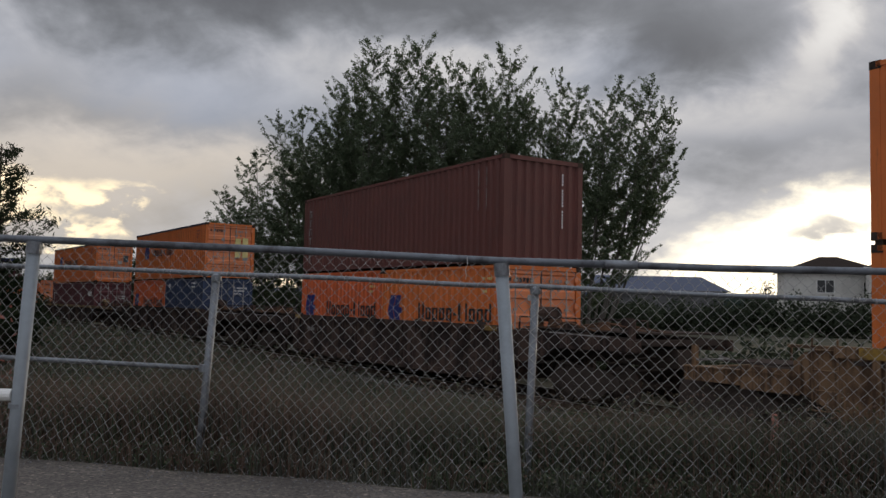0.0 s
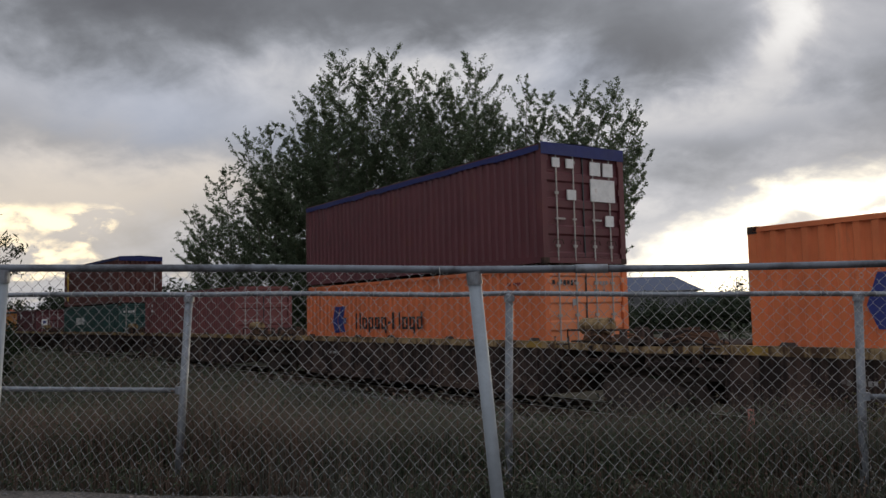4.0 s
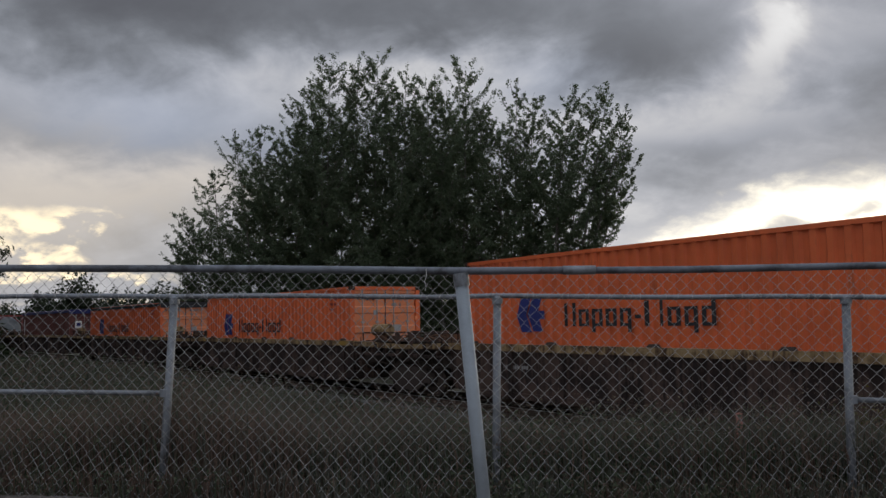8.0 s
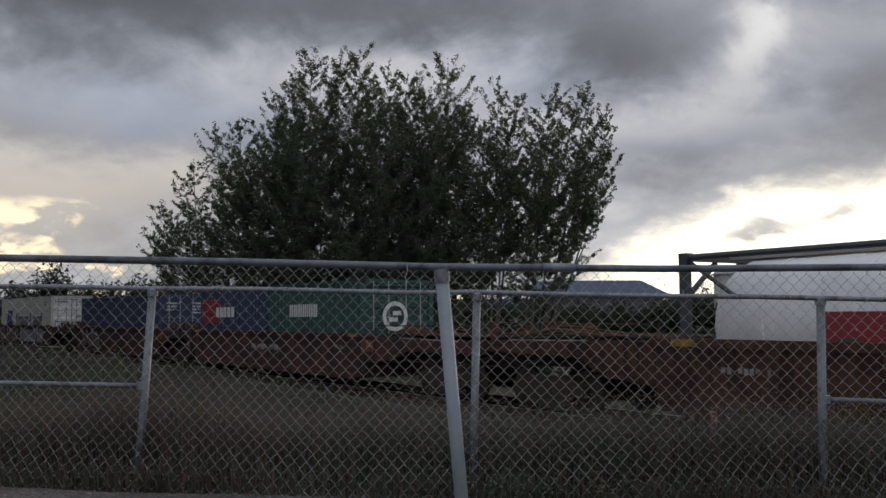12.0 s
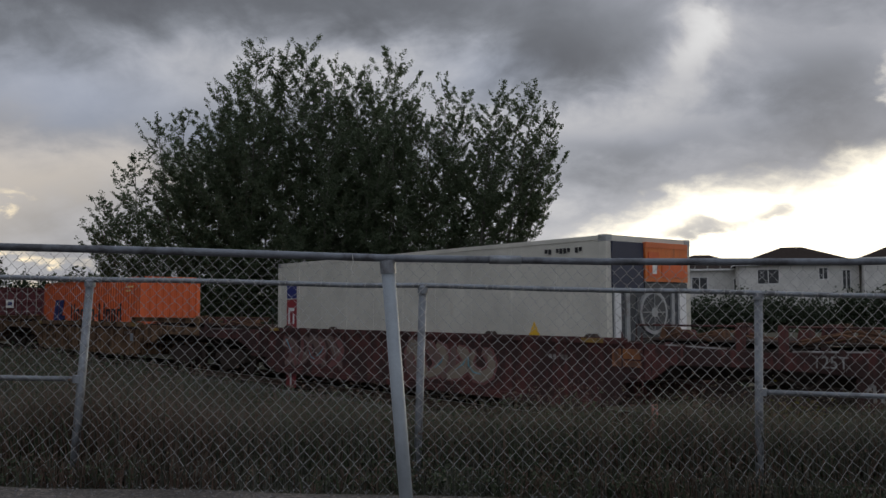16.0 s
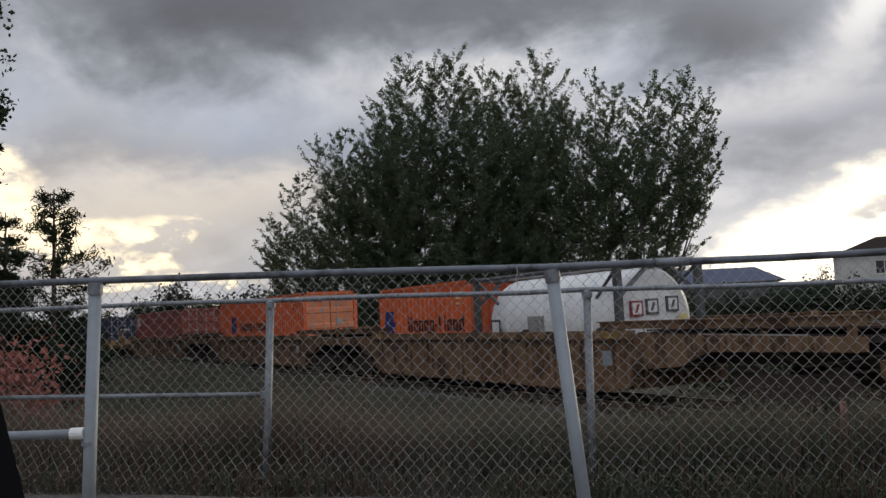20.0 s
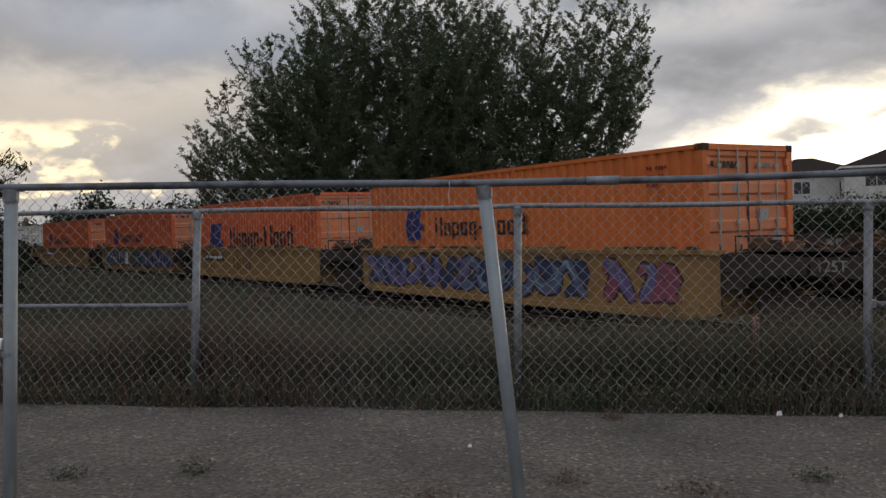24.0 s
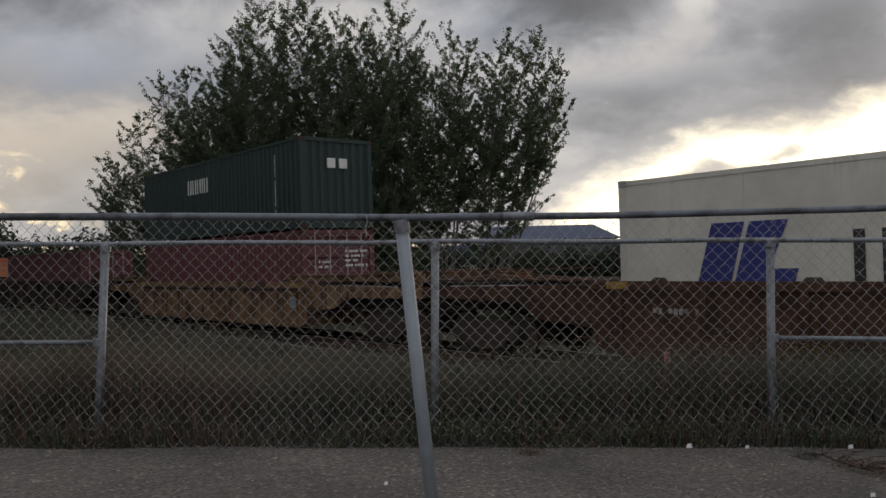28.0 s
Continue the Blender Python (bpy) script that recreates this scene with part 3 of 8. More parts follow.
def mesh_panel(x0, x1):
    """Chain-link: zigzag wires that bend round one another at the knots."""
    sh = Shape()
    step, lift, r, rows = 0.0405, 0.0430, 0.00140, 35
    n = int((x1 - x0) / step) + 1

    def place(i, sd, z):
        x = x0 + (i + sd) * step
        y = fence_y(x) - 0.034 - 0.55 * max(0.0, 0.30 - z) + 0.003 * (i % 2) + 0.010 * math.sin(x * 3.1 + z * 2.0)
        wob = 0.007 * noise.noise(Vector((x * 2.2, z * 2.2, 1.0))) + 0.0025 * noise.noise(Vector((x * 17.0, z * 17.0, 4.0)))
        return Vector((x + wob + 0.02 * z, y, -0.026 * x + z + 0.010 * math.sin(x * 2.3) + wob))

    for i in range(n):
        for k in range(rows):
            sa, sb = (0.0, 1.0) if (k + i) % 2 == 0 else (1.0, 0.0)
            top = 1.18 if k == rows - 1 else 1.0
            pts = [place(i, sa + (sb - sa) * u, (k + q) * lift) for u, q in ((-0.03, 0.0), (0.10, 0.17), (0.90, 0.83), (1.03, top))]
            for a, b in zip(pts, pts[1:]):
                d = (b - a).normalized()
                sx = Vector((d.z, 0, -d.x)) * r
                sy = Vector((0, r, 0))
                sh.add([a - sx, a - sy * 0.8, a + sx, b - sx, b - sy * 0.8, b + sx], [(0, 1, 4, 3), (1, 2, 5, 4), (2, 0, 3, 5)])
            if k == rows - 1 and (k + i) % 2 == 0:
                # the cut ends twisted together over the top
                t = pts[-1]
                for e in (-0.006, 0.006):
                    q = t + Vector((e, 0, 0.016))
                    sh.add([t - Vector((r, 0, 0)), t - Vector((0, r, 0)), t + Vector((r, 0, 0)), q - Vector((r, 0, 0)), q - Vector((0, r, 0)), q + Vector((r, 0, 0))], [(0, 1, 4, 3), (1, 2, 5, 4), (2, 0, 3, 5)])
    return sh


for i in range(len(REAR_X) - 1):
    part("wire_mesh", mesh_panel(REAR_X[i], REAR_X[i + 1]), WIRE, chain_fence, "diamond wire mesh", kind="stuff")

# front pipe barrier: three posts, one leaning, a long jointed top pipe, side gates of pipe
barrier = thing("pipe_barrier", "grey painted steel pipe barrier with a leaning post", "barrier")
FRONT = [((-2.10, 3.77, 0.0), (-2.011, 3.77, 1.435)), ((0.228, 3.74, 0.0), (0.096, 3.74, 1.376)), ((2.622, 3.58, 0.0), (2.639, 3.58, 1.375))]
for b, t in FRONT:
    b, t = Vector(b), Vector(t)
    fp = part("post", Shape().tube(b - Vector((0, 0, 0.25)), t, 0.029, 16), GALVPAINT, barrier, smooth=True)
    d = (t - b).normalized()
    part("post_cap", Shape().tube(t - d * 0.045, t + d * 0.012, 0.034, 16), GALV, fp)
    if b.x > 2:
        part("paint_mark", Shape().tube(b + d * 0.1, b + d * 0.24, 0.0305, 16), CHALK, fp, "white brushed paint mark")
        part("collar", Shape().tube(b + d * 0.98, b + d * 1.0, 0.033, 16), GALV, fp)
    if b.x < -1:
        part("collar", Shape().tube(b + d * 0.70, b + d * 0.72, 0.033, 16), GALV, fp)
top_line = [(-6.0, 4.0, 1.56), (-2.5, 3.82, 1.468), (-2.0, 3.785, 1.456), (-0.8, 3.765, 1.427), (0.09, 3.745, 1.398), (0.6, 3.715, 1.39)]
part("top_pipe", Shape().pipe(top_line, 0.0165, 14), PIPEGREY, barrier, smooth=True)
top_line2 = [(0.58, 3.716, 1.39), (0.75, 3.7, 1.386), (1.05, 3.685, 1.381), (2.1, 3.61, 1.378), (2.62, 3.58, 1.384), (2.83, 3.565, 1.374), (6.0, 3.3, 1.37)]
part("top_pipe", Shape().pipe(top_line2, 0.0155, 14), PIPEGREY, barrier, smooth=True)
part("sleeve", Shape().tube((0.54, 3.718, 1.391), (0.68, 3.708, 1.389), 0.0195, 14), GALV, barrier, smooth=True)
left_gate = thing("pipe_gate", "grey pipe gate rail hung on the barrier post", "gate")
part("gate_rail", Shape().tube((-2.10, 3.77, 0.757), (-4.6, 3.72, 0.77), 0.021, 12), GALVPAINT, left_gate, smooth=True)
part("hinge", Shape().tube((-2.14, 3.77, 0.757), (-2.075, 3.77, 0.757), 0.027, 12), CHALK, left_gate)
right_gate = thing("pipe_gate", "pipe gate with three white-worn rails", "gate")
for z in (0.80, 0.63, 0.452):
    part("gate_rail", Shape().pipe([(2.69, 3.57, z - 0.012), (2.78, 3.56, z), (3.6, 3.5, z + 0.01), (5.2, 3.4, z + 0.03)], 0.02, 12), CHALK if z < 0.75 else GALVPAINT, right_gate, smooth=True)


# ---- the railway ----
BALLAST = paint("grey_ballast", (0.20, 0.195, 0.20), 0.9, wear=(0.07, 0.06, 0.055), wear_amount=0.5, scale=14, bump=1.0, bump_scale=22)
RAILSTEEL = paint("rail_steel", (0.10, 0.06, 0.045), 0.5, metal=0.4, wear=(0.3, 0.28, 0.27), wear_amount=0.3, scale=5)
SLEEPER = paint("old_sleeper_wood", (0.07, 0.055, 0.045), 0.9, scale=8, bump=0.5)


def sweep(profile, s0, s1, step):
    """A closed cross-section (across, up) carried along the track."""
    sh = Shape()
    n, count = len(profile), int((s1 - s0) / step) + 1
    for i in range(count):
        m = on_track(s0 + i * step)
        # local y points away from the camera side
        for a, z in profile:
            p = m @ Vector((0, a, z))
            sh.v.append(tuple(p))
    for i in range(count - 1):
        for j in range(n):
            a, b = i * n + j, i * n + (j + 1) % n
            sh.f.append((a, b, b + n, a + n))
    return sh


# stained ballast, its colour darkened further for the shade under the wagons
SHADED_BED = paint("shade_darkened_ballast", (0.055, 0.05, 0.047), 0.95, wear=(0.02, 0.018, 0.017), wear_amount=0.45, scale=6, low=-0.05, bump=1.0, bump_scale=22)
bed = part("ballast_bed", sweep([(-2.9, RAIL_Z - 0.75), (-1.75, RAIL_Z - 0.17), (1.75, RAIL_Z - 0.17), (2.9, RAIL_Z - 0.75)], -420, 130, 2.0), SHADED_BED, None)
tagged(bed, "grey crushed-stone ballast under the track", "ballast", kind="structure")
track = thing("railway_track", "rusty single railway track on timber sleepers", "track", kind="structure")
for off in (-0.7525, 0.7525):
    prof = [(off - 0.07, RAIL_Z - 0.17), (off + 0.07, RAIL_Z - 0.17), (off + 0.07, RAIL_Z - 0.155), (off + 0.012, RAIL_Z - 0.135), (off + 0.012, RAIL_Z - 0.04),
            (off + 0.036, RAIL_Z - 0.03), (off + 0.036, RAIL_Z), (off - 0.036, RAIL_Z), (off - 0.036, RAIL_Z - 0.03), (off - 0.012, RAIL_Z - 0.04), (off - 0.012, RAIL_Z - 0.135), (off - 0.07, RAIL_Z - 0.155)]
    part("rail", sweep(prof, -420, 130, 2.0), RAILSTEEL, track)
SHINY = paint("polished_rail_head", (0.55, 0.54, 0.52), 0.3, metal=0.9, wear=(0.2, 0.16, 0.13), wear_amount=0.2, scale=5, bump=0)
for off in (-0.7525, 0.7525):
    part("rail_head", sweep([(off - 0.026, RAIL_Z - 0.001), (off + 0.026, RAIL_Z - 0.001), (off + 0.026, RAIL_Z + 0.003), (off - 0.026, RAIL_Z + 0.003)], -200, 60, 2.0), SHINY, track, "bright worn rail head")
tie_mesh = Shape().box(-0.11, 0.11, -1.3, 1.3, -0.16, 0.0).mesh("sleeper")
tie_mesh.materials.append(SLEEPER)
for i in range(200):
    tie = new("sleeper", tie_mesh)
    tie.parent = track
    tie.matrix_world = on_track(-85 + i * 0.52 + rng.uniform(-0.03, 0.03), RAIL_Z - 0.165)


# ---- containers ----
def corrugated(a, b, z0, z1, pitch=0.278, depth=0.045, flip=1):
    """Profile line along x with trapezoid folds: outer plane 0, inner plane depth."""
    n = max(2, round((b - a) / pitch))
    p = (b - a) / n
    line = []
    for i in range(n):
        x = a + i * p
        line += [(x, 0.0), (x + 0.36 * p, 0.0), (x + 0.5 * p, depth * flip), (x + 0.86 * p, depth * flip)]
    line.append((b, 0.0))
    return line


def bars(parent, ink, y, x0, z0, height, word, stroke=0.15, width=None, name="lettering", gap=0.17):
    """A brand's lettering as a row of plain upright bars, on the camera's side from x0 on; width: of the whole row."""
    size = {"X": 0.62, "x": 0.54, "p": 0.54, "g": 0.54, "l": 0.16, "L": 0.52, "d": 0.54, "i": 0.16, "y": 0.54, "-": 0.28}
    whole = sum(size[c] + gap for c in word) - gap
    k = (width / whole) if width else height
    s, h = stroke * height, height
    sh = Shape()
    x = x0
    def put(xa, xb, za, zb):
        sh.box(xa, xb, y - 0.004, y + 0.002, z0 + za, z0 + zb)
    for ch in word:
        w = size[ch] * k
        if ch == "-":
            put(x, x + w, 0.30 * h, 0.30 * h + s)
        elif ch in "li":
            put(x, x + s, 0, h)
        elif ch == "L":
            put(x, x + 1.6 * s, 0, h)
        elif ch == "X":
            put(x, x + 1.25 * s, 0, h)
            put(x + w - 1.25 * s, x + w, 0, h)
        else:
            put(x, x + 1.25 * s, -0.25 * h if ch == "p" else 0, 0.72 * h)
            put(x + w - 1.25 * s, x + w, -0.25 * h if ch in "gy" else 0, h if ch == "d" else 0.72 * h)
            put(x + 1.25 * s, x + w - 1.25 * s, 0.72 * h - 0.8 * s, 0.72 * h)
            put(x + 1.25 * s, x + w - 1.25 * s, 0, 0.8 * s)
        x += w + gap * k
    return part(name, sh, ink, parent, "plain bars of painted lettering", kind="stuff")


def footed_emblem(parent, x, z, h, y, wide=1.1):
    """The mark on the tall boxes as it shows over the sill: two slanted strokes, the leading one with a foot."""
    for pts in ([(0.0, 0.0), (0.34, 0.0), (0.50, 1.0), (0.18, 1.0)], [(0.37, 0.0), (0.64, 0.0), (0.66, 0.06), (0.93, 0.06), (0.98, 0.32), (0.72, 0.32), (0.90, 1.0), (0.55, 1.0)]):
        part("emblem_stroke", Shape().hull([(px * h * wide + x, y - 0.004, pz * h + z) for px, pz in pts], [(px * h * wide + x, y + 0.002, pz * h + z) for px, pz in pts]), INKBLUE, parent, "blue slanted stroke")


def emblem(parent, x, z, h, y, wide=1.2):
    """The blue mark: two slanted strokes with a cut-back tail."""
    sh = Shape()
    def flat(pts):
        low = [(px * h * wide + x, y - 0.004, pz * h + z) for px, pz in pts]
        high = [(px * h * wide + x, y + 0.002, pz * h + z) for px, pz in pts]
        sh.hull(low, high)
    flat([(0.0, 0.42), (0.16, 0.0), (0.50, 0.0), (0.32, 0.46), (0.52, 1.0), (0.18, 1.0)])
    flat([(0.37, 0.46), (0.55, 0.02), (0.86, 0.02), (0.74, 0.34), (0.92, 0.34), (0.92, 0.56), (0.72, 0.56), (0.88, 1.0), (0.57, 1.0)])
    return part("emblem", sh, INKBLUE, parent, "blue slanted emblem", kind="stuff")


def stacked_letters(parent, ink, x, z_top, count, size, y, back=None):
    if back:
        part("letter_panel", Shape().box(x - 0.10, x + size * 0.8 + 0.10, y - 0.003, y + 0.002, z_top - count * size * 1.25 - 0.05, z_top + 0.12), back, parent)
        y -= 0.004
    sh = Shape()
    for i in range(count):
        z = z_top - (i + 1) * size * 1.25
        s = size * 0.2
        sh.box(x, x + size * 0.75, y - 0.004, y + 0.001, z + size - s, z + size)
        if i % 2:
            sh.box(x + size * 0.27, x + size * 0.27 + s, y - 0.004, y + 0.001, z, z + size - s)
        else:
            sh.box(x, x + s, y - 0.004, y + 0.001, z, z + size - s)
            sh.box(x + size * 0.55, x + size * 0.55 + s, y - 0.004, y + 0.001, z, z + size * 0.6)
    part("lettering", sh, ink, parent, "upright row of plain painted bars", kind="stuff")


def small_marks(parent, ink, x, z, wide, rows, y, size=0.09):
    """Unreadable stencilled lines as plain bars; a narrow one reads downwards, one mark under the other."""
    sh = Shape()
    for r in range(rows if wide > 0.15 else rows * 2):
        if wide <= 0.15:
            if (r * 7) % 9 == 4:
                continue
            top = z - r * size * 0.95
            sh.box(x, x + size * (0.42 if r % 3 else 0.30), y - 0.003, y + 0.002, top - size * 0.72, top)
            continue
        w = wide * (1.0 - 0.22 * (r % 3))
        k = max(2, int(w / (size * 0.8)))
        for i in range(k):
            if (i * 7 + r * 3) % 5 == 4:
                continue
            x0 = x + i * size * 0.8
            sh.box(x0, x0 + size * 0.58, y - 0.003, y + 0.002, z - r * size * 1.7 - size * (0.8 if i % 3 else 0.62), z - r * size * 1.7)
    part("stencil_mark", sh, ink, parent, "small unreadable stencilled marks", kind="stuff")


def end_marks(parent, ink, x, y0, z, wide, rows, size=0.08):
    """The same on the leading end; it faces +x."""
    sh = Shape()
    for r in range(rows if wide > 0.15 else rows * 2):
        if wide <= 0.15:
            top = z - r * size * 0.95
            if r % 7 != 4:
                sh.box(x - 0.002, x + 0.003, y0, y0 + size * 0.5, top - size * 0.72, top)
            continue
        k = max(2, int(wide * (1 - 0.2 * (r % 3)) / (size * 0.8)))
        for i in range(k):
            if (i * 5 + r) % 6 == 5:
                continue
            sh.box(x - 0.002, x + 0.003, y0 + i * size * 0.8, y0 + i * size * 0.8 + size * 0.55, z - r * size * 1.7 - size * (0.9 if i % 2 else 0.7), z - r * size * 1.7)
    part("stencil_mark", sh, ink, parent, "small unreadable stencilled marks", kind="stuff")


HALF_W = 1.22


def container(L, H, mat, label, end="doors", smooth_side=False, door_mat=None, tarp=None, rail_mat=None, name="shipping_container"):
    """A box of steel, its base at z = 0; x along the train, its leading end at +L / 2, the camera's side at -y."""
    th = thing(name, label, "container", "containers on the train")
    hx, W = L / 2, HALF_W
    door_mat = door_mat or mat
    roof_z = H - (0.10 if tarp else 0.0)
    for sd, nm in ((-1, "side_panel"), (1, "side_panel")):
        y = sd * (W - 0.012)
        if smooth_side:
            sh = Shape().box(-hx + 0.15, hx - 0.15, min(y, y - sd * 0.05), max(y, y - sd * 0.05), 0.15, H - 0.07)
            k = int(L / 1.2)
            for i in range(1, k):
                x = -hx + i * L / k
                part("seam", Shape().box(x - 0.012, x + 0.012, min(y, y + sd * 0.004), max(y, y + sd * 0.004), 0.16, H - 0.08), mat, th)
        else:
            sh = Shape().strip([(px, y - sd * py) for px, py in corrugated(-hx + 0.14, hx - 0.14, 0, 0)], 0.14, H - 0.06, "z")
        part(nm, sh, mat, th)
        part("top_rail", Shape().box(-hx + 0.1, hx - 0.1, min(sd * W, sd * (W - 0.06)), max(sd * W, sd * (W - 0.06)), H - 0.09, H - 0.012), rail_mat or mat, th)
        bl = Shape().box(-hx + 0.1, hx - 0.1, min(sd * W, sd * (W - 0.05)), max(sd * W, sd * (W - 0.05)), 0.012, 0.15)
        part("bottom_rail", bl, mat, th)
    if tarp:
        k = 24
        line = []
        sh = Shape()
        for i in range(k + 1):
            x = -hx + 0.05 + (L - 0.1) * i / k
            sag = 0.02 * (i % 2)
            line.append((x, sag))
        pr = []
        for x, sag in line:
            jag = 0.05 * noise.noise(Vector((x * 1.7, L, 2)))
            pr.append([(x, -W - 0.012, H - 0.17 + jag), (x, -W - 0.015, H - 0.04), (x, -W * 0.8, H + 0.03 - sag), (x, 0, H + 0.07 - sag), (x, W * 0.8, H + 0.03 - sag), (x, W + 0.015, H - 0.04), (x, W + 0.012, H - 0.17 + jag)])
        n = 7
        for r in pr:
            sh.v += r
        for i in range(k):
            for j in range(n - 1):
                a = i * n + j
                sh.f.append((a, a + n, a + n + 1, a + 1))
        part("tarpaulin", sh, tarp, th, "taut tarpaulin roof cover")
        part("end_flap", Shape().box(hx - 0.0, hx + 0.014, -W, W, H - 0.24, H + 0.02), tarp, th)
    else:
        sh = Shape().strip([(px, H - 0.02 - py) for px, py in corrugated(-hx + 0.1, hx - 0.1, 0, 0, 0.25, 0.02)], -W + 0.05, W - 0.05, "y")
        part("roof_panel", sh, rail_mat or mat, th)
    part("floor_panel", Shape().box(-hx + 0.1, hx - 0.1, -W + 0.06, W - 0.06, 0.02, 0.16), STEELDARK, th)
    # corners
    for sx in (-1, 1):
        for sy in (-1, 1):
            x0, x1 = sorted((sx * (hx - 0.16), sx * (hx - 0.004)))
            y0, y1 = sorted((sy * (W - 0.15), sy * (W - 0.004)))
            post = part("corner_post", Shape().box(x0, x1, y0, y1, 0.11, H - 0.11), mat, th)
            for z0 in (0.0, H - 0.118):
                xa, xb = sorted((sx * (hx - 0.178), sx * hx))
                ya, yb = sorted((sy * (W - 0.162), sy * W))
                cs = Shape().box(xa, xb, ya, yb, z0, z0 + 0.118)
                part("corner_casting", cs, CASTING if mat is not WHITE else COOLGREY, post)
        x0, x1 = sorted((sx * (hx - 0.12), sx * (hx - 0.006)))
        part("header", Shape().box(x0, x1, -W + 0.15, W - 0.15, H - 0.11, H - 0.006), mat, th)
        part("sill", Shape().box(x0, x1, -W + 0.15, W - 0.15, 0.006, 0.13), mat, th)
    # ends
    for sx in (-1, 1):
        kind = end if sx > 0 else "corr"
        if kind == "corr":
            line = corrugated(-W + 0.15, W - 0.15, 0, 0, 0.275, 0.045)
            part("end_panel", Shape().strip([(sx * (hx - 0.03 - py), px) for px, py in line], 0.13, H - 0.11, "z"), mat, th)
        elif kind == "doors":
            for sd in (-1, 1):
                y0, y1 = sorted((sd * 0.012, sd * (W - 0.16)))
                x = hx - 0.06
                line = [(x - 0.04, 0.14)]
                for k in range(4):
                    za = 0.14 + k * (H - 0.26) / 4
                    zb = 0.14 + (k + 1) * (H - 0.26) / 4
                    line += [(x + 0.022, za), (x + 0.022, za + 0.08), (x - 0.012, za + 0.12), (x - 0.012, zb - 0.12), (x + 0.022, zb - 0.08)]
                line += [(x + 0.022, H - 0.12), (x - 0.04, H - 0.12)]
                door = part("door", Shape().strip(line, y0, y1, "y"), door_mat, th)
                for f in (0.25, 0.72):
                    yy = y0 + f * (y1 - y0)
                    rod = part("locking_rod", Shape().tube((hx - 0.012, yy, 0.06), (hx - 0.012, yy, H - 0.06), 0.017, 6), RODSTEEL, door)
                    part("rod_handle", Shape().box(hx - 0.03, hx + 0.004, yy - 0.05, yy + 0.22 if f < 0.5 else yy + 0.05, 0.95, 0.99), RODSTEEL, door)
                    for z in (0.35, 1.5, H - 0.4):
                        part("rod_keeper", Shape().box(hx - 0.035, hx + 0.004, yy - 0.05, yy + 0.05, z, z + 0.06), RODSTEEL, door)
                for f in (0.25, 0.72):
                    yy = y0 + f * (y1 - y0)
                    part("rod_bracket", Shape().pipe([(hx + 0.002, yy - 0.15, 0.44), (hx + 0.006, yy - 0.11, 0.51), (hx + 0.006, yy + 0.11, 0.51), (hx + 0.002, yy + 0.15, 0.42)], 0.009, 5), CASTING, door)
                part("gasket", Shape().box(hx - 0.05, hx - 0.034, *sorted((sd * 0.002, sd * 0.014)), 0.14, H - 0.12), FRAMEDARK, door)
                for k in range(4):
                    z = 0.3 + k * (H - 0.6) / 3
                    ya, yb = sorted((sd * (W - 0.19), sd * (W - 0.10)))
                    part("hinge", Shape().box(hx - 0.05, hx - 0.001, ya, yb, z - 0.06, z + 0.06), door_mat, door)
    return th


def placards(th, L, H, kind):
    hx = L / 2
    if kind == "yellow":
        for y, z in ((0.25, H - 1.05), (0.62, H - 1.02), (0.25, H - 1.6), (0.62, H - 1.6)):
            part("placard", Shape().box(hx - 0.03, hx + 0.006, y, y + 0.27, z, z + 0.36), PLACARD, th, "yellow handling placard")
    elif kind == "white":
        for y, z, w, h in ((0.2, H - 0.62, 0.3, 0.3), (0.58, H - 0.62, 0.3, 0.3), (0.2, H - 1.2, 0.72, 0.5), (-0.9, H - 0.5, 0.2, 0.2), (-0.5, H - 0.5, 0.2, 0.2), (-0.5, H - 1.2, 0.25, 0.22), (0.62, H - 1.75, 0.24, 0.24)):
            part("placard", Shape().box(hx - 0.03, hx + 0.006, y, y + w, z, z + h), INKWHITE, th, "white handling placard")
    elif kind == "pair":
        for y in (-0.32, 0.08):
            part("placard", Shape().box(hx - 0.03, hx + 0.006, y, y + 0.26, H - 0.86, H - 0.58), INKWHITE, th, "white square placard")
    elif kind == "grey":
        part("placard", Shape().box(hx - 0.03, hx + 0.006, 0.62, 0.92, H - 1.2, H - 0.75), FRAMEDARK, th, "dark placard")
    elif kind == "one":
        part("placard", Shape().box(hx - 0.03, hx + 0.006, -0.85, -0.45, H - 1.15, H - 0.7), INKWHITE, th, "white placard with a blue mark")
        part("placard_mark", Shape().box(hx + 0.006, hx + 0.008, -0.77, -0.53, H - 1.02, H - 0.82), INKBLUE, th)


WORD = "Xxpxg-Llxyd"


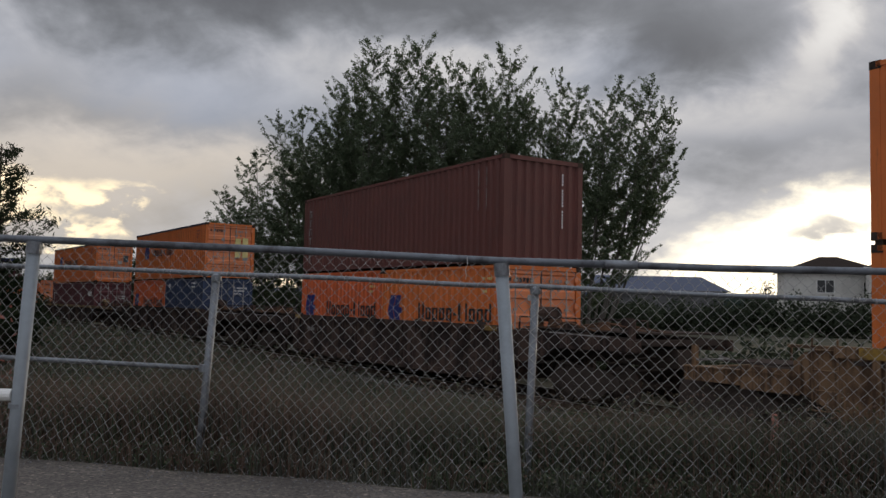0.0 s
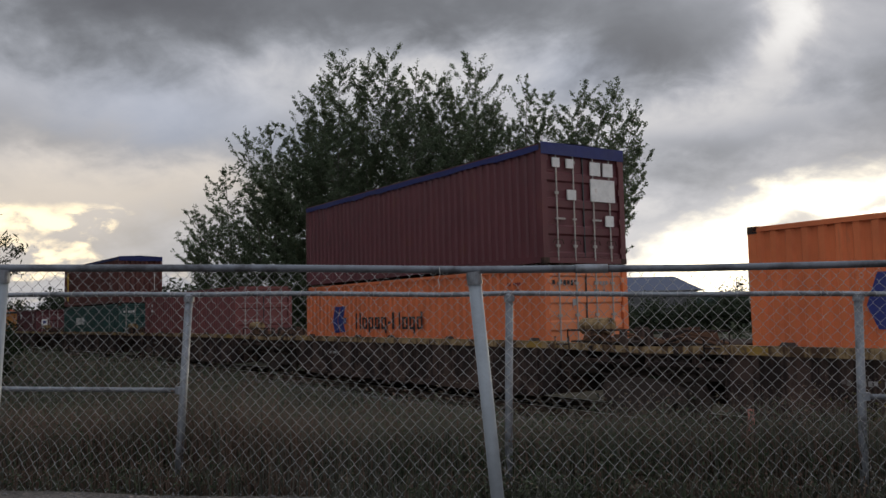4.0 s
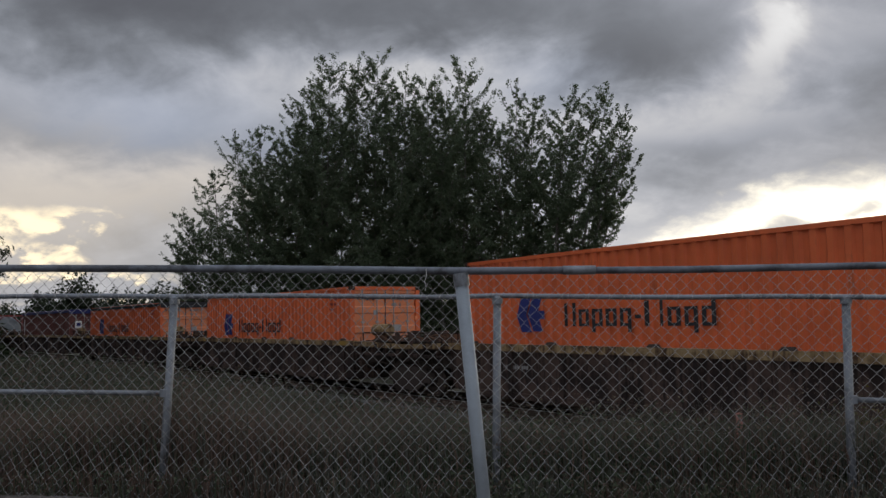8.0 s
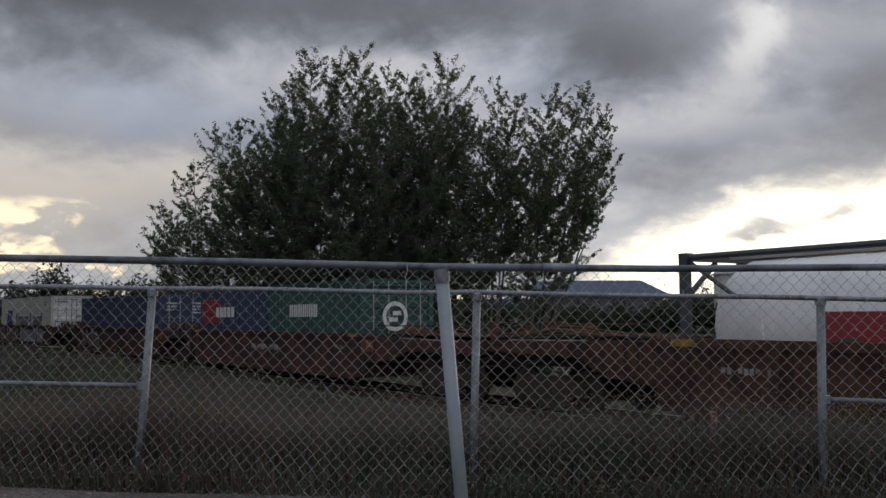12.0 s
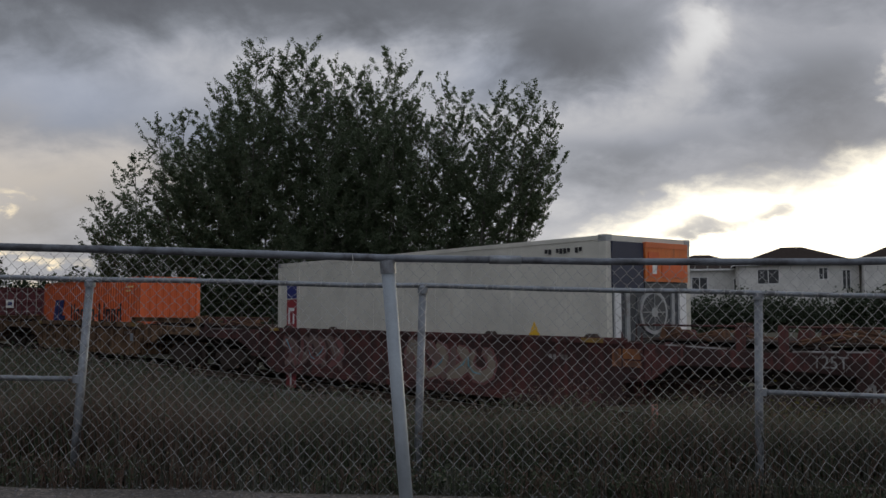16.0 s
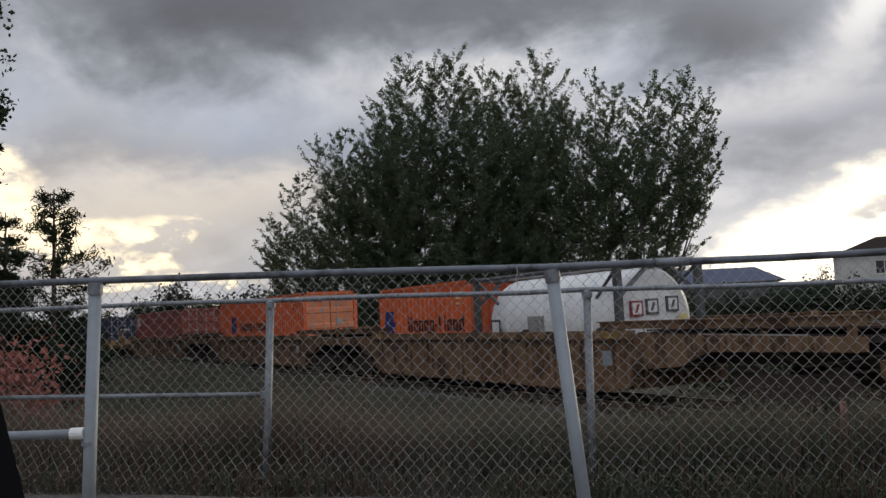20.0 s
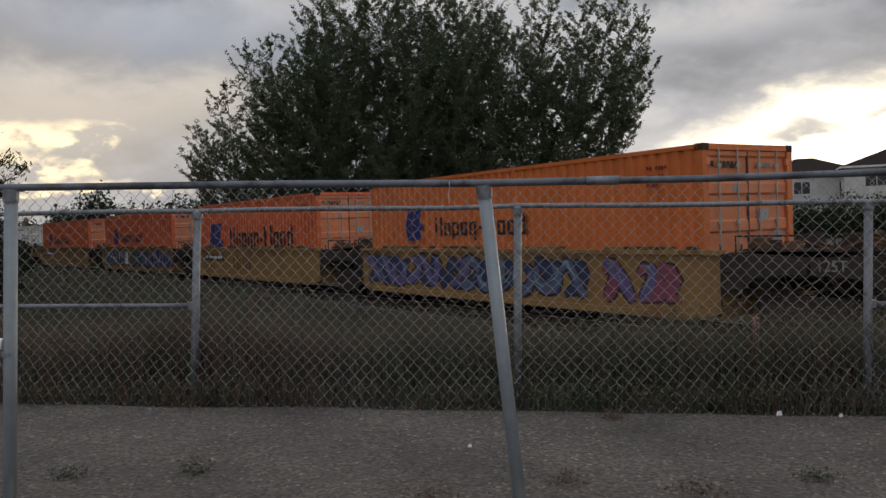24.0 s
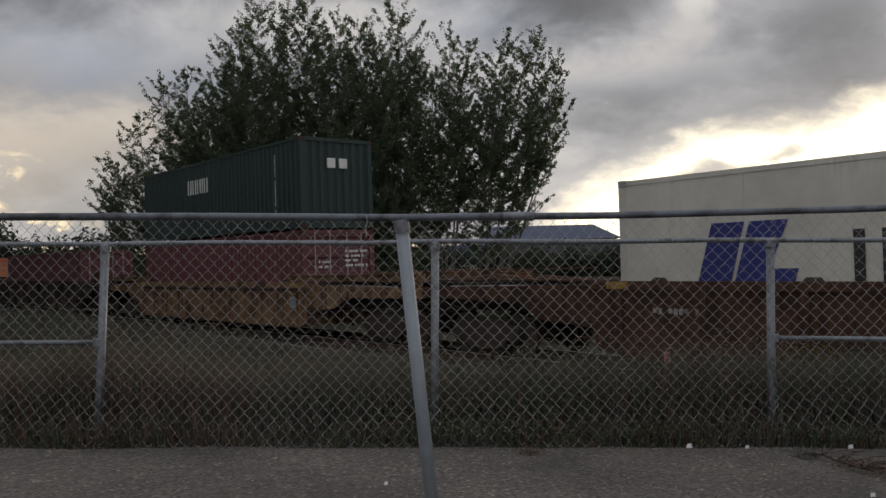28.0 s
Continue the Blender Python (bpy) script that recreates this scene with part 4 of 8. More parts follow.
def brand(th, L, H, big=False, ink=None):
    """Blue emblem and dark word towards the trailing end, as on the orange and white boxes."""
    if any(o.name.split(".")[0] == "door" for o in th.children):
        xe = L / 2 - 0.034
        end_marks(th, INKBLACK, xe, -0.98, H - 0.30, 0.85, 1, 0.13)
        end_marks(th, INKGREY, xe, 0.22, H - 0.32, 0.5, 2, 0.11)
        for y, z, w, h in ((0.24, H - 1.35, 0.3, 0.2), (-0.42, H - 0.85, 0.14, 0.14), (0.66, H - 1.75, 0.24, 0.2)):
            part("faded_label", Shape().box(xe - 0.002, xe + 0.004, y, y + w, z, z + h), COOLGREY, th, "faded grey label")
    y = -HALF_W - 0.002
    hx = L / 2
    mid = H / 2 - 0.08
    if L > 8 and big:
        footed_emblem(th, -hx + 1.55, 1.02, 1.05, y, 1.7)
        bars(th, INKBLACK, y, -hx + 4.1, 1.05, 0.83, WORD, width=6.15)
        small_marks(th, ink or FRAMERED, hx - 1.5, H - 0.35, 0.8, 2, y)
    elif L > 8:
        emblem(th, -hx + 1.95, mid - 0.10, 0.80, y, 1.25)
        bars(th, INKBLACK, y, -hx + 3.5, mid + 0.02, 0.46, WORD, width=3.75)
        small_marks(th, ink or FRAMERED, hx - 1.3, H - 0.32, 0.6, 3, y)
    else:
        emblem(th, -hx + 0.38, mid - 0.15, 0.78, y, 1.15)
        bars(th, INKBLACK, y, -hx + 2.16, mid - 0.02, 0.45, WORD, width=3.5)
        small_marks(th, ink or FRAMERED, hx - 0.8, H - 0.3, 0.5, 3, y)


def tank(L, H, shell, frame_mat, label, word=None):
    """A cylinder held in an open frame."""
    th = thing("tank_container", label, "tank container", "containers on the train")
    hx, W = L / 2, HALF_W
    zc, r = H / 2 + 0.05, 1.13
    n = 28
    sh = Shape()
    rings = [(-hx + 0.32, 0.35), (-hx + 0.38, 0.8), (-hx + 0.55, 1.02), (-hx + 0.75, r), (hx - 0.42, r), (hx - 0.33, 1.07), (hx - 0.27, 0.9), (hx - 0.24, 0.35)]
    for x, q in rings:
        sh.v += [(x, q * math.cos(2 * math.pi * i / n), zc + q * math.sin(2 * math.pi * i / n)) for i in range(n)]
    for k in range(len(rings) - 1):
        for i in range(n):
            a, b = k * n + i, k * n + (i + 1) % n
            sh.f.append((a, b, b + n, a + n))
    sh.f += [tuple(range(n - 1, -1, -1)), tuple(range((len(rings) - 1) * n, len(rings) * n))]
    shell_ob = part("tank_shell", sh, shell, th, smooth=True)
    for x in (-hx + 0.25 * L, 0.0, hx - 0.25 * L):
        band = Shape().pipe([(x, (r + 0.006) * math.cos(2 * math.pi * i / 24), zc + (r + 0.006) * math.sin(2 * math.pi * i / 24)) for i in range(25)], 0.018, 6)
        part("band", band, shell, shell_ob)
    part("walkway", Shape().box(-hx + 0.3, hx - 0.3, -0.25, 0.25, H - 0.10, H - 0.05), RODSTEEL, th)
    part("manhole", Shape().tube((0.3, 0, H - 0.2), (0.3, 0, H - 0.02), 0.28, 16), RODSTEEL, th)
    for sx in (-1, 1):
        x = sx * (hx - 0.075)
        for sy in (-1, 1):
            part("end_post", Shape().box(x - 0.075, x + 0.075, sy * (W - 0.07) - 0.07, sy * (W - 0.07) + 0.07, 0.1, H - 0.1), frame_mat, th)
        part("end_beam", Shape().box(x - 0.06, x + 0.06, -W + 0.14, W - 0.14, H - 0.13, H - 0.01), frame_mat, th)
        part("end_beam", Shape().box(x - 0.06, x + 0.06, -W + 0.14, W - 0.14, 0.01, 0.13), frame_mat, th)
        for sy in (-1, 1):
            part("end_brace", Shape().tube((x, sy * (W - 0.1), 0.75), (x, sy * 0.35, 0.15), 0.05, 6), frame_mat, th)
            part("end_brace", Shape().tube((x, sy * (W - 0.1), H - 0.75), (x, sy * 0.35, H - 0.15), 0.05, 6), frame_mat, th)
            part("end_brace", Shape().tube((x, sy * (W - 0.1), H - 0.1), (x - sx * 0.9, sy * (W - 0.2), H - 0.75), 0.04, 6), frame_mat, th)
        for sy in (-1, 1):
            for z in (0, H - 0.118):
                part("corner_casting", Shape().box(min(sx * hx, sx * (hx - 0.178)), max(sx * hx, sx * (hx - 0.178)), min(sy * W, sy * (W - 0.162)), max(sy * W, sy * (W - 0.162)), z, z + 0.118), frame_mat, th)
    for sy in (-1, 1):
        part("side_rail", Shape().tube((-hx, sy * (W - 0.07), H - 0.07), (hx, sy * (W - 0.07), H - 0.07), 0.05, 8), frame_mat, th)
        part("side_rail", Shape().tube((-hx, sy * (W - 0.1), 0.25), (hx, sy * (W - 0.1), 0.25), 0.06, 8), frame_mat, th)
    if word == "red":
        bars(th, INKRED, -r - 0.012, -1.6, zc - 0.25, 0.62, "XXXXX", stroke=0.26)
    elif word == "panel":
        part("sign", Shape().box(-0.5, 1.6, -r - 0.02, -r - 0.008, zc - 0.45, zc + 0.25), INKRED, th, "red sign panel")
    elif word == "diamond":
        xe = hx - 0.2
        for y, z, m in ((-0.72, 0.05, INKRED), (-0.28, 0.08, FRAMEDARK), (0.30, 0.12, FRAMEDARK)):
            z += zc
            part("sign", Shape().box(xe - 0.05, xe, y, y + 0.34, z, z + 0.34), m, th)
            part("sign_field", Shape().box(xe, xe + 0.003, y + 0.045, y + 0.295, z + 0.045, z + 0.295), DOORWHITE, th)
            part("sign_mark", Shape().hull([(xe + 0.003, y + a, z + b) for a, b in ((0.10, 0.08), (0.17, 0.08), (0.25, 0.26), (0.18, 0.26))], [(xe + 0.006, y + a, z + b) for a, b in ((0.10, 0.08), (0.17, 0.08), (0.25, 0.26), (0.18, 0.26))]), m, th)
        part("grey_patch", Shape().box(-0.55, 0.15, -r - 0.016, -r - 0.006, zc - 0.25, zc + 0.15), INKGREY, th, "faded grey sign")
        part("cabinet_label", Shape().box(xe, xe + 0.004, 0.62, 0.86, zc - 0.1, zc + 0.06), PLACARD, th, "small yellow label")
        part("sign", Shape().box(-hx + 0.75, -hx + 1.2, -r - 0.02, -r - 0.008, zc - 0.35, zc + 0.1), FRAMEDARK, th)
        part("sign_field", Shape().box(-hx + 0.81, -hx + 1.14, -r - 0.023, -r - 0.02, zc - 0.29, zc + 0.04), DOORWHITE, th)
    return th


# ---- wagons ----
def wheel_mesh():
    n, sh = 20, Shape()
    prof = [(0.0, -0.07), (0.40, -0.07), (0.455, -0.045), (0.455, -0.02), (0.42, -0.02), (0.415, 0.07), (0.36, 0.07), (0.33, 0.02), (0.12, 0.03), (0.12, 0.07), (0.0, 0.07)]
    for rr, y in prof:
        sh.v += [(max(rr, 0.001) * math.cos(2 * math.pi * i / n), y, max(rr, 0.001) * math.sin(2 * math.pi * i / n)) for i in range(n)]
    for k in range(len(prof) - 1):
        for i in range(n):
            a, b = k * n + i, k * n + (i + 1) % n
            sh.f.append((a, b, b + n, a + n))
    return sh.mesh("wheel", True)


def side_frame_shape():
    sh = Shape()
    pts = [(-1.05, 0.40), (-1.05, 0.62), (-0.62, 0.72), (-0.42, 0.78), (0.42, 0.78), (0.62, 0.72), (1.05, 0.62), (1.05, 0.40), (0.78, 0.40), (0.52, 0.24), (0.40, 0.18), (-0.40, 0.18), (-0.52, 0.24), (-0.78, 0.40)]
    sh.hull([(x, -0.08, z) for x, z in pts], [(x, 0.08, z) for x, z in pts])
    for x in (-0.2, -0.07, 0.07, 0.2):
        for k in range(4):
            sh.tube((x, -0.12, 0.30 + k * 0.07), (x, -0.12, 0.335 + k * 0.07), 0.06, 8)
    for x in (-0.89, 0.89):
        sh.tube((x, -0.16, 0.455), (x, 0.0, 0.455), 0.13, 10)
    return sh


WHEEL = wheel_mesh()
WHEEL.materials.append(STEELDARK)
FRAME_MESH = side_frame_shape().mesh("side_frame")
FRAME_MESH.materials.append(STEELDARK)
AXLE = Shape().tube((0, -0.8, 0.455), (0, 0.8, 0.455), 0.08, 8).mesh("axle")
AXLE.materials.append(STEELDARK)
BOLSTER = Shape().box(-0.2, 0.2, -1.0, 1.0, 0.45, 0.72).mesh("bolster")
BOLSTER.materials.append(STEELDARK)


def bogie(parent, x):
    """A two-axle truck under the wagon; heights are over the rail."""
    b = part("bogie", BOLSTER, STEELDARK, parent)
    b.location = (x, 0, RAIL_Z)
    for sy in (-1, 1):
        f = part("side_frame", FRAME_MESH, STEELDARK, b)
        f.location = (0, sy * 1.0, 0)
        f.scale = (1, -sy * -1.0 if sy < 0 else -1.0, 1)
        f.rotation_euler = (0, 0, 0)
    for ax_ in (-0.89, 0.89):
        a = part("axle", AXLE, STEELDARK, b)
        a.location = (ax_, 0, 0)
        for sy in (-1, 1):
            w = part("wheel", WHEEL, STEELDARK, b)
            w.location = (ax_, sy * 0.76, 0.455)
            w.scale = (1, -sy, 1)
    return b


WAGONS = {
    # paint, sill paint, sill top, sill depth, ribs, look
    "brown": (WELLBROWN, WELLBROWN, 0.74, 0.14, 9, "dark brown rusty articulated well wagon"),
    "band": (WELLBROWN, SILLYELLOW, 0.60, 0.15, 8, "brown ribbed well wagon with a dull yellow sill"),
    "rust": (WELLRUST, WELLRUST, 0.76, 0.14, 8, "rust-brown ribbed well wagon"),
    "red": (WELLRED, WELLRED, 0.68, 0.10, 0, "faded red well wagon with smooth sides and painted tags"),
    "tan": (WELLTAN, WELLTAN, 0.72, 0.17, 12, "weathered tan well wagon with a flanged top sill"),
    "yellow": (WELLYELLOW, WELLYELLOW, 0.66, 0.08, 0, "yellow smooth-sided well wagon"),
}
WELL_LOW = -0.50


def span(a, b):
    return (a, b) if a < b else (b, a)


def step_ladder(deck, sx, x, W, low, high, mat):
    lad = Shape()
    for k in range(4):
        z = low + k * (high - low) / 3.6
        lad.tube((x, -W - 0.02, z), (x + sx * 0.42, -W - 0.02, z), 0.014, 6)
    for q in (0.0, 0.42):
        lad.tube((x + sx * q, -W - 0.02, low), (x + sx * q, -W - 0.02, high), 0.014, 6)
    part("ladder", lad, mat, deck)


def under_gear(deck, sx, xa, xb, z):
    """Rigging, an air tank, hoses and cross beams below a deck at height z."""
    for k in range(3):
        q = xa + (xb - xa) * (0.25 + 0.28 * k)
        part("cross_beam", Shape().box(q - 0.07, q + 0.07, -1.15, 1.15, z - 0.30, z - 0.14), STEELDARK, deck)
    part("centre_sill", Shape().box(*span(xa, xb), -0.28, 0.28, z - 0.55, z - 0.18), STEELDARK, deck)
    part("rigging_rod", Shape().pipe([(xa, -0.9, -0.15), (xa + 0.3 * (xb - xa), -0.98, 0.02), (xa + 0.7 * (xb - xa), -0.9, -0.12), (xb, -0.6, 0.05)], 0.025, 6), STEELDARK, deck)
    part("air_tank", Shape().tube((xa + sx * 0.15, -0.95, z - 0.35), (xa + sx * 0.8, -0.95, z - 0.35), 0.15, 12), STEELDARK, deck)
    part("hose", Shape().pipe([(xa + 0.6 * (xb - xa), -1.05, z - 0.2), (xa + 0.75 * (xb - xa), -1.1, z - 0.5), (xb, -0.9, z - 0.3)], 0.022, 6), STEELDARK, deck)


def coupling_end(th, sx, xa, xb, top, mat, kind, plain=False):
    """The low end platform before a coupler: shoulder plates off the well, a low side beam, stanchions, and a brake stand on the leading end."""
    z, W = 0.19, 1.34
    deck = part("end_deck", Shape().box(*span(xa, xb - sx * 0.2), -1.1, 1.1, z - 0.07, z - 0.01), STEELDARK, th)
    reach = 0.75 if kind == "tan" else min(1.35, abs(xb - xa) * 0.45)
    for sd in (-1, 1):
        y0, y1 = sd * (W - 0.03), sd * (W - 0.08)
        # the shoulder: full height by the well, its lower edge arched over the wheels
        ol = [(0.0, WELL_LOW + 0.12), (0.18, WELL_LOW + 0.22), (0.34, -0.16), (0.6, -0.05), (reach, -0.03), (reach, top - 0.24), (reach * 0.8, top - 0.12), (0.0, top - 0.02)]
        part("shoulder_plate", Shape().hull([(xa + sx * x, y0, q) for x, q in ol], [(xa + sx * x, y1, q) for x, q in ol]), mat, deck)
        part("shoulder_flange", Shape().box(*span(xa, xa + sx * (reach + 0.12)), *span(sd * (W + 0.02), sd * (W - 0.12)), top - 0.06, top - 0.015), mat, deck)
        part("shoulder_rib", Shape().box(*span(xa + sx * (reach - 0.09), xa + sx * reach), *span(sd * (W + 0.03), sd * (W - 0.03)), -0.03, top - 0.25), mat, deck)
        part("side_beam", Shape().box(*span(xa + sx * reach, xb - sx * 0.12), *span(sd * 1.24, sd * 1.14), z - 0.21, z + 0.02), mat, deck)
        part("beam_flange", Shape().box(*span(xa + sx * reach, xb - sx * 0.12), *span(sd * 1.28, sd * 1.10), z + 0.02, z + 0.045), mat, deck)
        if kind == "tan":
            part("doubler_plate", Shape().box(*span(xa + sx * reach, xa + sx * (reach + 1.1)), *span(sd * 1.26, sd * 1.24), z - 0.26, z + 0.12), mat, deck)
    part("end_sill", Shape().box(*span(xb - sx * 0.22, xb - sx * 0.12), -1.14, 1.14, z - 0.21, z + 0.02), mat, deck)
    if kind == "tan" and not plain:
        for sd in (-1, 1):
            part("over_beam", Shape().box(*span(xa - sx * 1.2, xa + sx * (reach + 0.85)), *span(sd * (W - 0.02), sd * (W - 0.07)), top + 0.03, top + 0.17), mat, deck)
            part("over_flange", Shape().box(*span(xa - sx * 1.25, xa + sx * (reach + 0.9)), *span(sd * (W + 0.03), sd * (W - 0.11)), top + 0.17, top + 0.195), mat, deck)
        part("small_plate", Shape().box(*span(xa + sx * 0.25, xa + sx * 0.52), -W + 0.018, -W + 0.026, 0.05, 0.34), INKGREY, deck, "small pale plate")
    far = xb - sx * 0.3
    posts = (0.1, 0.55)
    tall = 0.40 if kind == "tan" or sx < 0 else 0.86
    if kind == "tan":
        # one stout near post at the corner, slender ones along the far edge
        part("corner_post", Shape().box(far - 0.05, far + 0.05, -1.20, -1.13, z, z + tall), mat, deck)
        for q in (0.2, 0.8, 1.4):
            part("far_post", Shape().box(far - sx * q - 0.014, far - sx * q + 0.014, 1.15, 1.18, z, z + (0.40 if plain else 0.72)), mat, deck)
    else:
        for q in posts:
            x = far - sx * q
            part("stanchion", Shape().box(x - 0.04, x + 0.04, -1.20, -1.13, z, z + tall), mat, deck)
            part("stanchion", Shape().box(x - 0.03, x + 0.03, 1.13, 1.19, z, z + (0.42 if sx < 0 else 0.9)), mat, deck)
    part("hand_bar", Shape().pipe([(far - sx * posts[-1], -1.17, z + 0.24), (far - sx * 0.8, -1.2, z + 0.20), (far, -1.17, z + 0.14)], 0.018, 6), INKGREY, deck, "pale worn hand bar")
    if sx > 0:
        x = far - sx * 0.42
        stand = part("brake_stand", Shape().box(x - 0.06, x + 0.06, -0.98, -0.88, z, z + 1.12), mat, deck)
        part("stand_box", Shape().box(x - 0.14, x + 0.22, -1.06, -0.82, z + 0.42, z + 0.72), mat, stand)
        part("stand_top", Shape().box(x - 0.26, x + 0.34, -1.04, -0.84, z + 0.98, z + 1.14), mat, stand)
        part("brake_wheel", Shape().pipe([(x + 0.25, -0.95 + 0.27 * math.cos(a), z + 0.72 + 0.27 * math.sin(a)) for a in (0.0, 0.79, 1.57, 2.36, 3.14, 3.93, 4.71, 5.5, 6.28)], 0.018, 6), STEELDARK, stand)
    else:
        part("rack", Shape().box(*span(far - sx * 0.1, far - sx * 1.4), -0.6, 0.6, z + 0.10, z + 0.14), STEELDARK, deck)
    step_ladder(deck, sx, xa + sx * 0.02, W, WELL_LOW + 0.25, top + 0.1, mat)
    part("brake_cylinder", Shape().tube((xa + sx * 0.4, -0.55, z + 0.2), (xa + sx * 1.05, -0.55, z + 0.2), 0.15, 10), STEELDARK, deck)
    under_gear(deck, sx, xa, xb, z)


def shared_end(th, sx, xa, xb, top, mat, kind):
    """The short high deck over a bogie that two wells share, cluttered with valves, pipes and a platform grating."""
    z = top - 0.05
    wd = 1.15
    deck = part("end_deck", Shape().hull([(xa, -wd, z - 0.12), (xb, -1.0, z - 0.20), (xb, 1.0, z - 0.20), (xa, wd, z - 0.12)], [(xa, -wd, z), (xb, -1.0, z - 0.08), (xb, 1.0, z - 0.08), (xa, wd, z)]), STEELDARK, th)
    for sd in (-1, 1):
        ol = [(xa, -0.08), (xa + 0.25 * (xb - xa), 0.02), (xa + 0.4 * (xb - xa), z - 0.36), (xb, z - 0.32), (xb, z - 0.1), (xa, z - 0.02)]
        if kind == "band":
            # the yellow sill runs on as a beam, a little thinner towards its end
            ol = [(xa, z - 0.10), (xb, z - 0.14), (xb, z - 0.02), (xa, z + 0.04)]
        y0, y1 = sd * 1.27, sd * 1.33
        part("deck_side", Shape().hull([(x, y0, q) for x, q in ol], [(x, y1, q) for x, q in ol]), SILLYELLOW if kind == "band" else mat, deck)
        x = xa + 0.5 * (xb - xa)
        part("side_rib", Shape().box(x - 0.04, x + 0.04, *span(sd * 1.335, sd * 1.37), z - 0.32 if kind != "band" else z - 0.12, z - 0.02), mat, deck)
    if kind == "tan":
        for sd in (-1, 1):
            part("over_beam", Shape().box(*span(xa - sx * 1.0, xb), *span(sd * 1.32, sd * 1.27), top + 0.03, top + 0.17), mat, deck)
            part("over_flange", Shape().box(*span(xa - sx * 1.05, xb), *span(sd * 1.37, sd * 1.23), top + 0.17, top + 0.195), mat, deck)
    if abs(xb - xa) > 1.9:
        # an open frame of beams on the longer decks
        part("end_post", Shape().box(*span(xb - sx * 0.25, xb - sx * 0.36), -1.26, -1.16, z - 0.35, z + 0.30), mat, deck)
        for q in (0.35, 0.62):
            x = xa + q * (xb - xa)
            part("frame_post", Shape().box(x - 0.05, x + 0.05, -1.26, -1.18, z - 0.30, z), mat, deck)
        part("frame_beam", Shape().box(*span(xa, xb - sx * 0.25), -1.28, -1.18, z - 0.34, z - 0.28), mat, deck)
        part("grab_bar", Shape().pipe([(xa + 0.35 * (xb - xa), -1.3, z - 0.04), (xa + 0.8 * (xb - xa), -1.3, z - 0.07)], 0.014, 6), INKGREY, deck, "pale worn grab bar")
    g = random.Random(int(abs(th.location.x) * 7) + int(xa * 13) + (3 if sx > 0 else 0))
    part("grating", Shape().box(*span(xa + sx * 0.1, xb), -1.0, 1.0, z + 0.02, z + 0.05), STEELDARK, deck)
    if kind != "tan":
        part("handrail", Shape().pipe([(xa + sx * 0.12, -1.1, z), (xa + sx * 0.12, -1.1, z + 0.27), (xb - sx * 0.15, -0.95, z + 0.27), (xb - sx * 0.15, -0.95, z)], 0.018, 6), mat, deck)
    if sx > 0 and abs(xb - xa) > 1.5 and kind in ("band", "brown", "rust"):
        x = xa + sx * 0.25
        tank_ = part("reservoir", Shape().tube((x, -0.75, z + 0.34), (x + sx * 0.75, -0.75, z + 0.34), 0.17, 14), SILLYELLOW if kind == "band" else mat, deck, "dusty brake reservoir")
        for q in (0.12, 0.6):
            part("saddle", Shape().box(*span(x + sx * q, x + sx * (q + 0.07)), -0.85, -0.65, z, z + 0.2), RUSTYGEAR, tank_)
    for k in range(5):
        x = xa + (xb - xa) * g.uniform(0.15, 0.85)
        y, w, h = g.uniform(-0.95, -0.2), g.uniform(0.08, 0.2), g.uniform(0.08, 0.28)
        part("valve_box", Shape().hull([(x - w, y - 0.1, z + 0.05), (x + w, y - 0.1, z + 0.05), (x + w, y + 0.1, z + 0.05), (x - w, y + 0.1, z + 0.05)], [(x - w * 0.7, y - 0.08, z + 0.05 + h), (x + w * 0.7, y - 0.08, z + 0.05 + h), (x + w * 0.7, y + 0.08, z + 0.05 + h), (x - w * 0.7, y + 0.08, z + 0.05 + h)]), mat if k % 2 else RUSTYGEAR, deck)
    for k in range(3):
        a, b = g.uniform(0.05, 0.4), g.uniform(0.6, 1.0)
        y = g.uniform(-1.1, -0.3)
        part("brake_pipe", Shape().pipe([(xa + (xb - xa) * a, y, z + 0.04), (xa + (xb - xa) * (a + b) / 2, y - 0.04, z + g.uniform(0.14, 0.32)), (xa + (xb - xa) * b, y + 0.05, z + 0.02)], 0.022, 6), RUSTYGEAR, deck)
    step_ladder(deck, sx, xa + sx * 0.02, 1.34, WELL_LOW + 0.25, top + 0.1, mat)
    under_gear(deck, sx, xa, xb, z - 0.1)


